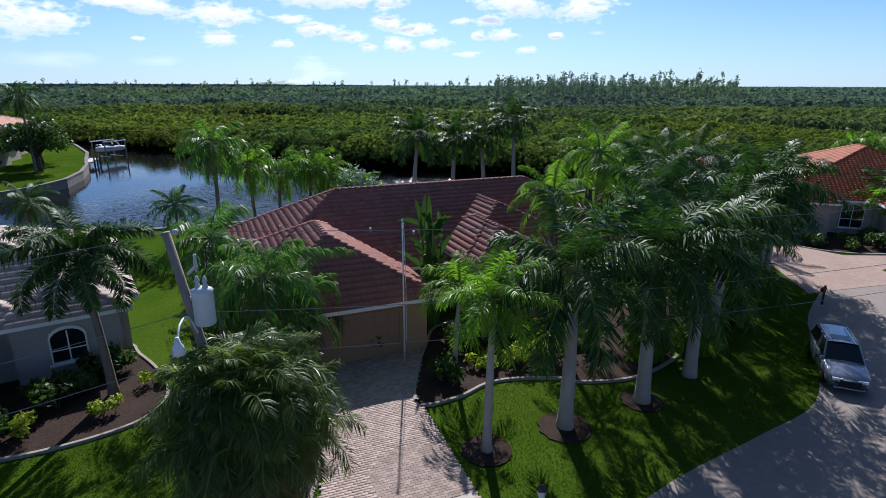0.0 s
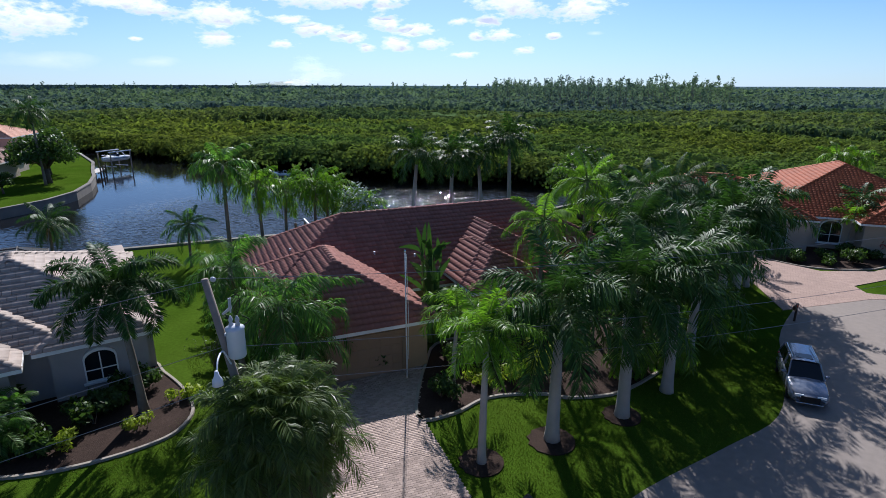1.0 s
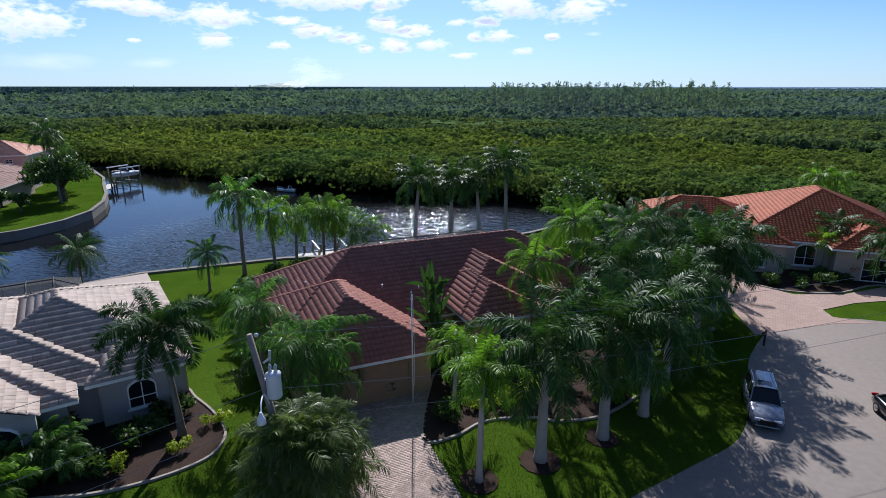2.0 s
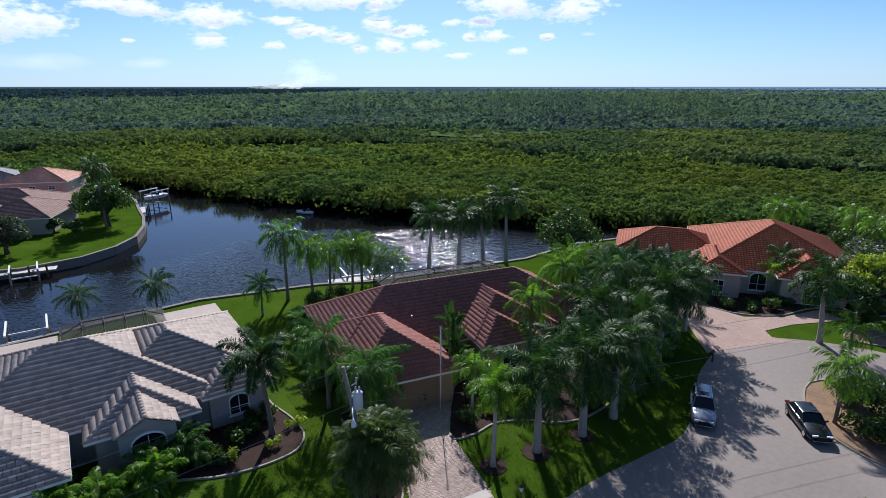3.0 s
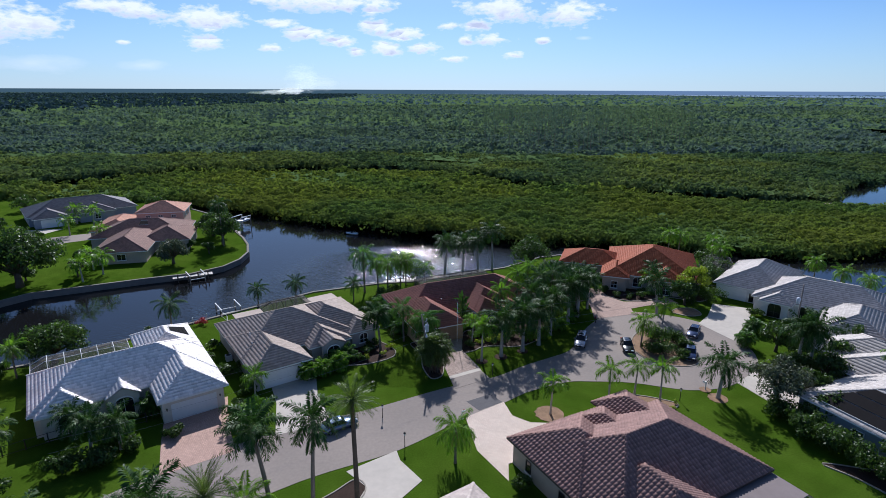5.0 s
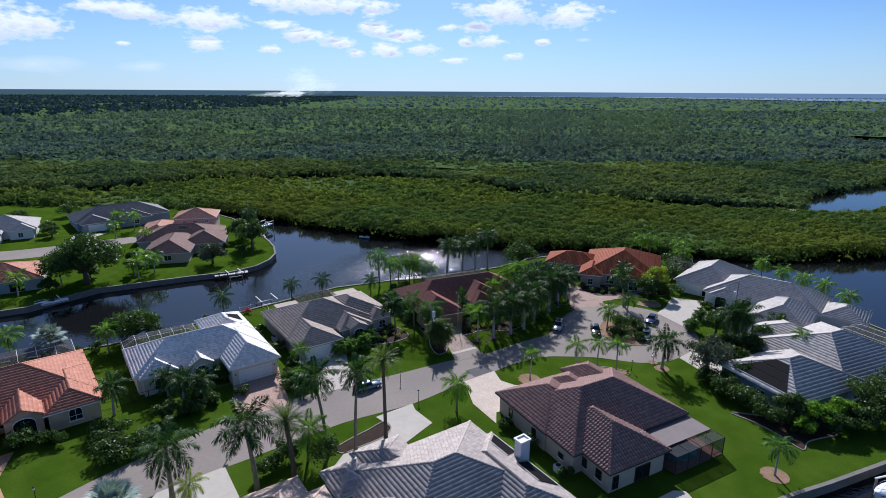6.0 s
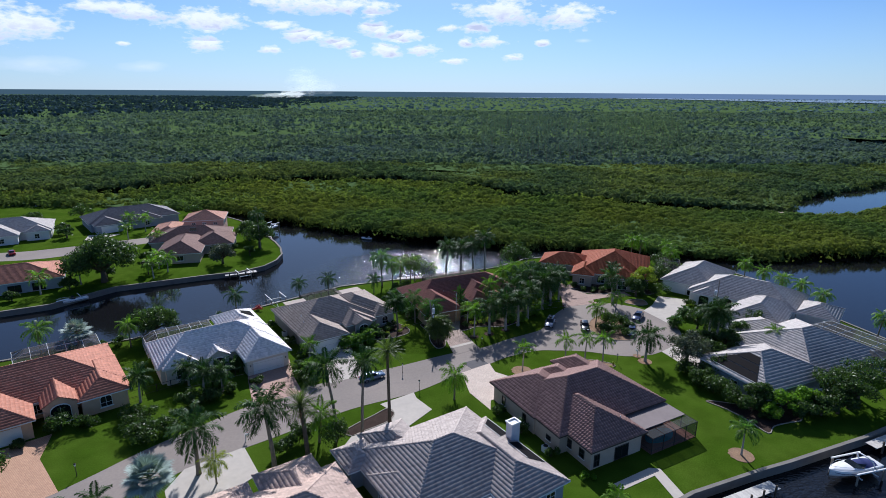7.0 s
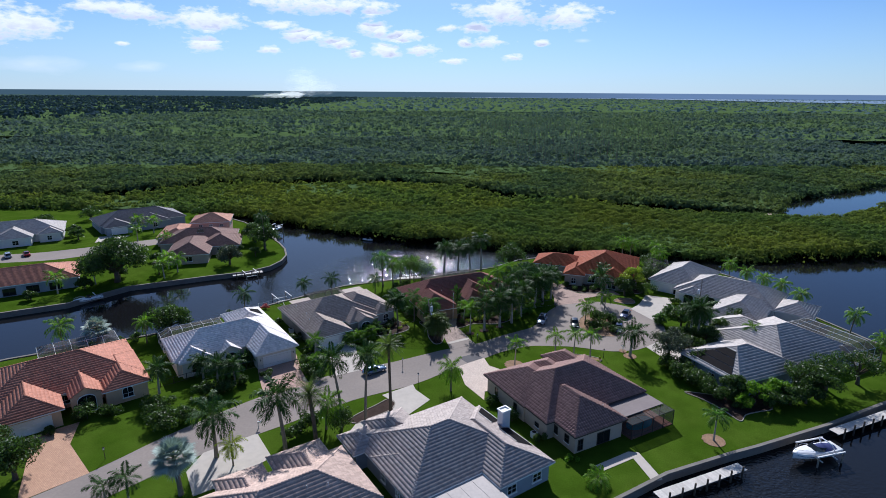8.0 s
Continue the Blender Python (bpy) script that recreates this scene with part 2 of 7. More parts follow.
M["canvas_blue"] = material("navy_canvas", (0.03, 0.04, 0.13), 0.8, 0.15, 4.0)
M["gelcoat"] = material("white_gelcoat", (0.82, 0.82, 0.82), 0.18, 0.04, 1.0, coat=0.4)
M["brick_red"] = material("red_stamped_concrete", (0.3, 0.15, 0.11), 0.85, 0.2, 2.5, bump=0.02)
M["bay"] = material("far_bay", (0.15, 0.22, 0.31), 0.6, 0.08, 0.01, spec=0.1)
M["grass"] = material("grass_blades", (0.08, 0.112, 0.014), 0.7, 0.25, 0.8, spec=0.1, island=0.4, through_light=0.3)
M["paver"] = material("grey_paver_stone", (0.34, 0.262, 0.225), 0.85, 0.12, 6.0, 0.1, 0.02, 40.0, island=0.22, single=0.2)

glass = bpy.data.materials.new("window_glass")
glass.use_nodes = True
gb = glass.node_tree.nodes["Principled BSDF"]
gb.inputs["Base Color"].default_value = (0.012, 0.016, 0.02, 1)
gb.inputs["Roughness"].default_value = 0.04
M["glass"] = glass

screen = bpy.data.materials.new("insect_screen")
screen.use_nodes = True
sn, sl = screen.node_tree.nodes, screen.node_tree.links
st = sn.new("ShaderNodeBsdfTransparent")
sm = sn.new("ShaderNodeMixShader")
sm.inputs[0].default_value = 0.5
sn["Principled BSDF"].inputs["Base Color"].default_value = (0.05, 0.05, 0.05, 1)
sn["Principled BSDF"].inputs["Roughness"].default_value = 0.9
sl.new(st.outputs[0], sm.inputs[1])
sl.new(sn["Principled BSDF"].outputs[0], sm.inputs[2])
sl.new(sm.outputs[0], sn["Material Output"].inputs["Surface"])
M["screen"] = screen

water = bpy.data.materials.new("canal_water")
water.use_nodes = True
qn, ql = water.node_tree.nodes, water.node_tree.links
qb = qn["Principled BSDF"]
qb.inputs["Base Color"].default_value = (0.008, 0.0085, 0.01, 1)
qb.inputs["Roughness"].default_value = 0.045
qb.inputs["IOR"].default_value = 1.33
qg = qn.new("ShaderNodeNewGeometry")
heights = []
for s, d in ((1.9, 0.0), (4.3, 0.0), (9.0, 1.0)):
    n = qn.new("ShaderNodeTexNoise")
    n.inputs["Scale"].default_value, n.inputs["Detail"].default_value = s, d
    mp = qn.new("ShaderNodeMapping")
    mp.inputs["Scale"].default_value = (0.75, 1.25, 1)
    mp.inputs["Rotation"].default_value = (0, 0, 0.4)
    ql.new(qg.outputs["Position"], mp.inputs["Vector"])
    ql.new(mp.outputs[0], n.inputs["Vector"])
    heights.append(n.outputs[0])
qm = qn.new("ShaderNodeMath")
qm.operation = "MULTIPLY_ADD"
qm.inputs[1].default_value = 0.4
ql.new(heights[1], qm.inputs[0])
ql.new(heights[0], qm.inputs[2])
qf = qn.new("ShaderNodeMath")
qf.operation = "MULTIPLY_ADD"
qf.inputs[1].default_value = 0.05
ql.new(heights[2], qf.inputs[0])
ql.new(qm.outputs[0], qf.inputs[2])
qbump = qn.new("ShaderNodeBump")
qbump.inputs["Strength"].default_value, qbump.inputs["Distance"].default_value = 1.0, 0.105
# a breeze ruffles the bend of the canal along the near bank, the rest lies calmer
def ramp_across(nx, ny, x, y, lo, hi):
    """0 to 1 across the line through x, y with the normal nx, ny."""
    d = qn.new("ShaderNodeVectorMath")
    d.operation, d.inputs[1].default_value = "DOT_PRODUCT", (nx, ny, 0)
    ql.new(qg.outputs["Position"], d.inputs[0])
    r = qn.new("ShaderNodeMapRange")
    r.interpolation_type = "SMOOTHSTEP"
    r.inputs[1].default_value, r.inputs[2].default_value = lo + nx * x + ny * y, hi + nx * x + ny * y
    ql.new(d.outputs["Value"], r.inputs[0])
    return r.outputs[0]


qw = qn.new("ShaderNodeMath")
qw.operation = "MULTIPLY"
ql.new(ramp_across(0.89, -0.455, -31, 83, -14, 10), qw.inputs[0])
ql.new(ramp_across(0.265, -0.964, -29.5, 87.5, -3, 6), qw.inputs[1])
qe = qn.new("ShaderNodeMath")
qe.operation = "MULTIPLY"
ql.new(qw.outputs[0], qe.inputs[0])
ql.new(ramp_across(-1, 0, 50, 0, -10, 15), qe.inputs[1])
qw = qn.new("ShaderNodeMath")
qw.operation, qw.inputs[1].default_value, qw.inputs[2].default_value = "MULTIPLY_ADD", 0.93, 0.07
ql.new(qe.outputs[0], qw.inputs[0])
ql.new(qw.outputs[0], qbump.inputs["Strength"])
ql.new(qf.outputs[0], qbump.inputs["Height"])
ql.new(qbump.outputs[0], qb.inputs["Normal"])
M["water"] = water

TILE = {}
for tname, tcol, tr in (("brown", (0.29, 0.118, 0.09), 0.7), ("greige", (0.37, 0.3, 0.255), 0.75), ("white", (0.8, 0.735, 0.7), 0.55),
                        ("terracotta", (0.48, 0.2, 0.13), 0.7), ("orange", (0.36, 0.09, 0.034), 0.7), ("mauve", (0.25, 0.152, 0.132), 0.75),
                        ("slate", (0.40, 0.34, 0.31), 0.7), ("pink", (0.50, 0.37, 0.31), 0.75), ("salmon", (0.52, 0.26, 0.18), 0.75), ("umber", (0.24, 0.14, 0.115), 0.75), ("pale", (0.43, 0.39, 0.365), 0.7), ("dark", (0.16, 0.15, 0.16), 0.7)):
    TILE[tname] = material("roof_tile_" + tname, tcol, tr, 0.17, 2.5, 0.08, 0.02, 30.0, spec=0.5 if tr < 0.6 else 0.2, island=0.16)
WALL = {}
for wname, wcol in (("tan", (0.42, 0.28, 0.16)), ("grey", (0.36, 0.34, 0.33)), ("cream", (0.66, 0.6, 0.52)), ("peach", (0.62, 0.42, 0.28)),
                    ("beige", (0.46, 0.38, 0.31)), ("bluegrey", (0.3, 0.33, 0.38)), ("rose", (0.56, 0.36, 0.29)), ("white", (0.68, 0.67, 0.66))):
    WALL[wname] = material("stucco_" + wname, wcol, 0.9, 0.1, 1.5, 0.2, 0.02, 40.0)

# ---------------------------------------------------------------- helpers
rng = np.random.default_rng(7)


def mesh(name, verts, faces, mat, smooth=False):
    """A mesh from an (n, 3) array and an (m, k) array, or a list of faces."""
    me = bpy.data.meshes.new(name)
    if isinstance(faces, np.ndarray):
        v = np.asarray(verts, np.float32)
        f = faces.astype(np.int32)
        k = f.shape[1]
        me.vertices.add(len(v))
        me.vertices.foreach_set("co", v.ravel())
        me.loops.add(f.size)
        me.loops.foreach_set("vertex_index", f.ravel())
        me.polygons.add(len(f))
        me.polygons.foreach_set("loop_start", np.arange(0, f.size, k, dtype=np.int32))
        me.update(calc_edges=True)
    else:
        me.from_pydata([tuple(p) for p in verts], [], faces)
        me.update()
    if mat:
        me.materials.append(mat)
    if smooth:
        me.polygons.foreach_set("use_smooth", [True] * len(me.polygons))
    return me


def thing(name, label, category, at=(0, 0, 0), turn=0.0, group="", kind=""):
    ob = new(name)
    ob.empty_display_size = 0.2
    ob.matrix_world = pose(*at, 0, 0, turn)
    return tagged(ob, label, category, group, kind)


def part(name, data, parent, label=""):
    """Links a mesh as one part under a thing or part."""
    ob = new(name, data)
    ob.parent = parent
    return tagged(ob, label) if label else ob


def solid(name, data, label, category, at=(0, 0, 0), turn=0.0, kind="", group=""):
    ob = new(name, data)
    ob.matrix_world = pose(*at, 0, 0, turn)
    return tagged(ob, label, category, group, kind)


def boxes(items):
    """Vertices and quads of boxes (x0, y0, z0, x1, y1, z1)."""
    V, Fq = [], []
    for x0, y0, z0, x1, y1, z1 in items:
        n = len(V)
        V += [(x0, y0, z0), (x1, y0, z0), (x1, y1, z0), (x0, y1, z0), (x0, y0, z1), (x1, y0, z1), (x1, y1, z1), (x0, y1, z1)]
        Fq += [(n, n + 3, n + 2, n + 1), (n + 4, n + 5, n + 6, n + 7), (n, n + 1, n + 5, n + 4), (n + 1, n + 2, n + 6, n + 5),
               (n + 2, n + 3, n + 7, n + 6), (n + 3, n, n + 4, n + 7)]
    return V, Fq


def box_mesh(name, items, mat, bevel=0.0):
    V, Fq = boxes(items)
    me = mesh(name, V, Fq, mat)
    if bevel:
        bm = bmesh.new()
        bm.from_mesh(me)
        bmesh.ops.bevel(bm, geom=list(bm.edges), offset=bevel, segments=2, affect="EDGES", profile=0.5)
        bm.to_mesh(me)
        bm.free()
    return me


def tube(points, radii, sides=8, caps=True):
    """A tapered tube along points: vertices and faces."""
    P = [Vector(p) for p in points]
    R = radii if isinstance(radii, (list, tuple)) else [radii] * len(P)
    V, Fq = [], []
    for i, p in enumerate(P):
        d = (P[min(i + 1, len(P) - 1)] - P[max(i - 1, 0)]).normalized()
        side = d.cross(Vector((0.13, 1, 0.07))).normalized() if abs(d.y) < 0.95 else d.cross(Vector((1, 0, 0))).normalized()
        up = side.cross(d)
        for k in range(sides):
            an = 2 * math.pi * k / sides
            V.append(tuple(p + R[i] * (math.cos(an) * side + math.sin(an) * up)))
    for i in range(len(P) - 1):
        for k in range(sides):
            k2 = (k + 1) % sides
            Fq.append((i * sides + k, i * sides + k2, (i + 1) * sides + k2, (i + 1) * sides + k))
    if caps:
        Fq += [tuple(reversed(range(sides))), tuple(range((len(P) - 1) * sides, len(P) * sides))]
    return V, Fq


def joined(name, pieces, mat, smooth=False):
    V, Fq = [], []
    for v, f in pieces:
        n = len(V)
        V += list(v)
        Fq += [tuple(i + n for i in q) for q in f]
    return mesh(name, V, Fq, mat, smooth)


def slab(name, outline, z0, z1, mat):
    """A flat plate with thickness from a simple outline, which may be concave."""
    bm = bmesh.new()
    top = [bm.verts.new((x, y, z1)) for x, y in outline]
    face = bm.faces.new(top)
    bm.normal_update()
    if face.normal.z < 0:
        face.normal_flip()
    low = [bm.verts.new((x, y, z0)) for x, y in outline]
    for i in range(len(top)):
        j = (i + 1) % len(top)
        bm.faces.new((top[i], low[i], low[j], top[j]))
    bmesh.ops.triangulate(bm, faces=[face])
    bmesh.ops.recalc_face_normals(bm, faces=list(bm.faces))
    me = bpy.data.meshes.new(name)
    bm.to_mesh(me)
    bm.free()
    me.materials.append(mat)
    return me


def rounded(points, n=5, closed=True):
    """A smooth outline through points (Catmull-Rom)."""
    out, m = [], len(points)
    last = m if closed else m - 1
    for i in range(last):
        p0, p1, p2, p3 = (points[(i + k - 1) % m] if closed else points[min(max(i + k - 1, 0), m - 1)] for k in range(4))
        for s in range(n):
            t = s / n
            out.append(tuple(0.5 * (2 * b + (c - a_) * t + (2 * a_ - 5 * b + 4 * c - d_) * t * t + (3 * b - a_ - 3 * c + d_) * t ** 3)
                             for a_, b, c, d_ in zip(p0, p1, p2, p3)))
    if not closed:
        out.append(tuple(points[-1]))
    return out


def strip(name, line, width, z0, z1, mat):
    """A low raised band along a line."""
    V, Fq = [], []
    L = [Vector((*p, 0)) for p in line]
    for i, p in enumerate(L):
        d = (L[min(i + 1, len(L) - 1)] - L[max(i - 1, 0)]).normalized()
        s = Vector((-d.y, d.x, 0)) * width / 2
        V += [(*(p + s).xy, z0), (*(p + s * 0.8).xy, z1), (*(p - s * 0.8).xy, z1), (*(p - s).xy, z0)]
    for i in range(len(L) - 1):
        for k in range(3):
            Fq.append((4 * i + k, 4 * i + 4 + k, 4 * i + 5 + k, 4 * i + 1 + k))
    return mesh(name, V, Fq, mat)


def inside(px_, py_, outline):
    """Which of the points lie inside an outline."""
    hit = np.zeros(len(px_), bool)
    for (x0, y0), (x1, y1) in zip(outline, outline[1:] + outline[:1]):
        if y0 == y1:
            continue
        c = ((y0 > py_) != (y1 > py_)) & (px_ < (x1 - x0) * (py_ - y0) / (y1 - y0) + x0)
        hit ^= c
    return hit


# ---------------------------------------------------------------- ground and water
WATER_Z = -1.2
ring, spokes = [0, 150, 400, 900, 1800, 3200, 4900], 72
gv = [(0, 300, -2.0)]
gf = []
for r in ring[1:]:
    gv += [(r * math.cos(2 * math.pi * k / spokes), 300 + r * math.sin(2 * math.pi * k / spokes), -2.0) for k in range(spokes)]
gf += [(0, 1 + k, 1 + (k + 1) % spokes) for k in range(spokes)]
for i in range(len(ring) - 2):
    for k in range(spokes):
        k2 = (k + 1) % spokes
        gf.append((1 + i * spokes + k, 1 + (i + 1) * spokes + k, 1 + (i + 1) * spokes + k2, 1 + i * spokes + k2))
solid("ground", mesh("ground", gv, gf, M["mud"]), "dark marshy ground reaching to the horizon", "ground", kind="structure")
solid("water", mesh("water", [(-700, -400, WATER_Z), (700, -400, WATER_Z), (700, 420, WATER_Z), (-700, 420, WATER_Z)], [(0, 1, 2, 3)], M["water"]),
      "rippled dark canal and river water with sun glitter", "water", kind="structure")
SEA = [(-200, 4850), (1400, 4500), (1750, 3900), (2000, 3050), (2250, 2700), (3300, 2300), (4600, 1900), (4700, 3300), (2500, 4500)]
solid("sea", mesh("sea", [(x, y, 9.0) for x, y in SEA], [tuple(reversed(range(len(SEA))))], M["bay"]),
      "distant pale blue bay below the horizon", "water", kind="structure")

LOTS = [(-144.57, -30.52), (-115.86, -10.25), (-91.95, 6.94), (-82.17, 12.02), (-69.59, 18.16), (-53.1, 32), (-45.63, 38.48), (-31.88, 50.29), (-18.43, 55.63), (-11.49, 56.73),
        (10.6, 66.77), (20.14, 75), (33.6, 80.24), (51.98, 78.07), (63.63, 73.53), (77.47, 64.55), (83.23, 53.2), (85.03, 27.69), (88.59, 13.92), (93.6, 1.11), (88.86, -4.0), (72.1, -10.5),
        (57.0, -17.2), (42.2, -22.8), (36.9, -24.6), (25.7, -28.9), (18.6, -33.0), (0.51, -43.2), (-28.24, -60.27), (-152.66, -145.16)]
solid("ground_lots", slab("ground_lots", LOTS, -2.0, 0.0, M["lawn"]), "mown green lawn of the waterfront lots", "lawn", kind="structure")
FAR_LOTS = [(-260, -60), (-180, -5), (-112.3, 30.2), (-99.1, 37.3), (-90.4, 49.8), (-71.3, 59.1), (-62.4, 62.7), (-57.1, 68.1), (-55.1, 74.0), (-55.1, 80.4),
            (-57.5, 87.9), (-61.2, 95.3), (-65.7, 102.4), (-72, 113), (-84, 128), (-100, 142), (-130, 152), (-200, 155), (-330, 160), (-330, -60)]
solid("ground_far_lots", slab("ground_far_lots", FAR_LOTS, -2.0, 0.0, M["lawn"]), "bright green lawn of the lots across the canal", "lawn", kind="structure")
for nm, line in (("seawall_1", LOTS[1:13]), ("seawall_2", LOTS[15:28]), ("seawall_3", FAR_LOTS[1:16])):
    V, Fq = [], []
    for i, (x, y) in enumerate(line):
        d = Vector(line[min(i + 1, len(line) - 1)]) - Vector(line[max(i - 1, 0)])
        d.normalize()
        nx, ny = (-d.y, d.x) if nm != "seawall_3" else (d.y, -d.x)
        for o, z in ((0.16, -2.0), (0.16, 0.03), (0.22, 0.03), (0.22, 0.2), (-0.32, 0.2), (-0.32, -0.05)):
            V.append((x + nx * o, y + ny * o, z))
    for i in range(len(line) - 1):
        for k in range(5):
            Fq.append((6 * i + k, 6 * i + 6 + k, 6 * i + 7 + k, 6 * i + 1 + k))
    solid(nm, mesh(nm, V, Fq, M["seawall"]), "weathered concrete seawall with a raised cap along the canal", "seawall", kind="structure")

M["sand"] = material("pale_sand", (0.42, 0.33, 0.25), 0.9, 0.2, 1.0, 0.2, 0.02, 10.0)
for nm, outline in (("sandbank_1", [(139, 141), (146, 143), (151, 151), (158, 163), (154, 163), (147, 155), (141, 149)]),
                    ("sandbank_2", [(-139, 199), (-132, 201), (-127, 206), (-123, 216), (-120, 224), (-123, 225), (-127, 216), (-132, 208), (-140, 203)])):
    solid(nm, slab(nm, rounded(outline, 3), -2.0, -1.05, M["sand"]), "narrow pale sandbank at the edge of the mangroves", "sandbank", kind="structure")

# ---------------------------------------------------------------- road and drives
NORTH = [(-143.6, -101.13), (-86.27, -55.69), (-59.35, -31.58), (-48.33, -18.46), (-36.7, -6.73), (-25.5, 0.69), (-14.94, 5.48), (-5.16, 10.66), (2.4, 13.8), (7.4, 17.3), (11.95, 20.0),
         (15.6, 22.4), (18.6, 27.0), (21.5, 32.3), (27.41, 38.14), (34.16, 38.56), (41.46, 35.04), (45.4, 29.11), (45.98, 22.24), (43.64, 16.39), (39.35, 12.51)]
SOUTH = [(35.51, 10.4), (29.92, 9.77), (22.55, 11.92), (17.04, 12.37), (12.79, 12.22), (6.64, 9.45), (3.01, 6.75), (-2.26, 3.37), (-10.76, -3.49), (-21.22, -8.87), (-31.74, -16.59),
         (-42.73, -24.8), (-55.6, -37.9), (-82.29, -63.58), (-139.65, -108.04)]
solid("road", slab("road", rounded(NORTH, 4, False) + rounded(SOUTH, 4, False), -0.3, 0.035, M["road"]),
      "sun-bleached grey asphalt street ending in a round turning place", "road", kind="structure")
solid("road_patch", slab("road_patch", [(-2.11, 7.1), (1.34, 9.02), (2.81, 6.94), (-0.54, 4.82)], 0.0, 0.045, M["patch"]),
      "darker square patch of asphalt in the street", "road patch", kind="structure")
DRIVES = [
    ("driveway_1", [(-6.83, 26.67), (-1.93, 28.67), (-1.8, 25.23), (-2.0, 22.9), (-1.4, 21.5), (0.36, 16.9), (1.5, 13.5), (-3.6, 10.6), (-4.4, 14.6), (-5.3, 19.3), (-5.9, 21.65)], "paver_grey", "grey herringbone paver driveway of the brown house"),
    ("driveway_2", [(-30.4, 12.52), (-24.65, 16.57), (-22.91, 9.29), (-19.93, 2.69), (-26.16, -0.48), (-28, 6.9)], "concrete", "pale concrete driveway partly in shade"),
    ("driveway_3", [(-41.68, 3.82), (-35.27, 8.85), (-32.56, 1.56), (-29.99, -3.37), (-36.98, -7.81), (-39.67, -1.5)], "paver_red", "reddish paver driveway of the white-roofed house"),
    ("driveway_4", [(-70.52, -19.98), (-64.6, -15.14), (-62.49, -21.05), (-55.64, -27.8), (-61.64, -33.61), (-66.8, -23.94)], "paver_peach", "peach paver driveway of the terracotta house"),
    ("driveway_5", [(3.01, 6.94), (3.73, 3.6), (5.88, 2.01), (12.26, 1.64), (12.68, -1.41), (1.93, -6.19), (1.58, -9.13), (-1.48, -3.7), (-2.45, 3.28)], "paver_tan", "cream paver driveway curving to the mauve-roofed house"),
    ("driveway_6", [(-16.42, -7.3), (-11.03, -3.6), (-10.5, -5.4), (-7.9, -8.9), (-12.94, -15.5), (-19.16, -20.5), (-21.2, -20.0), (-19.9, -16.2), (-18.17, -14.9), (-14.66, -12.3), (-13.85, -9.92), (-15.2, -8.5)], "concrete", "white concrete driveway of the grey-roofed house"),
    ("driveway_7", [(-41.5, -23.45), (-34.99, -18.62), (-31.15, -24.45), (-34.94, -29.8), (-39.25, -32.69), (-42.21, -27.75)], "concrete", "pale concrete driveway of the pink-roofed house"),
    ("driveway_8", [(23.58, 35.64), (24.47, 41.12), (24.97, 47), (26.82, 52.86), (29.36, 50.87), (29.6, 47.14), (31.96, 44.37), (36.5, 44.32), (41.79, 46.32), (42.79, 43.36), (36.05, 42.17), (32.2, 40.64), (32.03, 39.07), (34.66, 37.67), (31.28, 37.71)], "paver_blush", "pinkish paver drive looping to the orange house"),
    ("driveway_9", [(42.16, 33.27), (45.68, 36.96), (49.56, 43.09), (55.97, 40.37), (52.57, 34.92), (48.95, 30.84), (44.86, 26.08)], "concrete", "white concrete driveway of the house with arches"),
    ("driveway_10", [(37.91, 11.74), (42.21, 14.93), (47.6, 9.48), (44.8, 2.64), (39.93, 5.64)], "concrete", "white concrete driveway beside a flowering tree"),
]
for nm, outline, mt, lab in DRIVES:
    solid(nm, slab(nm, outline, -0.2, 0.05 if mt != "concrete" else 0.055, M[mt]), lab, "driveway", kind="structure")
solid("driveway_band", slab("driveway_band", [(-4.3, 14.1), (0.35, 16.65), (0.62, 15.9), (-4.15, 13.3)], 0.0, 0.062, M["concrete"]), "pale concrete band across the driveway", "paving", kind="structure")
solid("driveway_apron", slab("driveway_apron", [(-4.1, 13.25), (0.64, 15.85), (1.75, 13.5), (-3.55, 10.5)], 0.0, 0.058, M["road"]), "worn grey driveway apron at the street", "paving", kind="structure")
solid("driveway_far_1", slab("driveway_far_1", [(-129, 104), (-119, 106), (-121, 98), (-126, 96)], -0.2, 0.05, M["concrete"]), "white concrete driveway of a far house", "driveway", kind="structure")
solid("road_far", slab("road_far", rounded([(-240, 62), (-150, 80), (-131, 86), (-112, 98), (-100, 104), (-98, 98), (-108, 90), (-125, 76), (-150, 70), (-240, 52)], 3), -0.2, 0.03, M["road"]),
      "grey street across the canal", "road", kind="structure")
solid("garden_path", slab("garden_path", [(16.0, -27.0), (21.9, -23.8), (23.4, -24.0), (24.6, -30.0), (23.0, -30.4), (22.1, -25.4), (16.8, -28.2)], -0.1, 0.05, M["concrete"]),
      "pale concrete path from the lanai to the dock", "path", kind="structure")
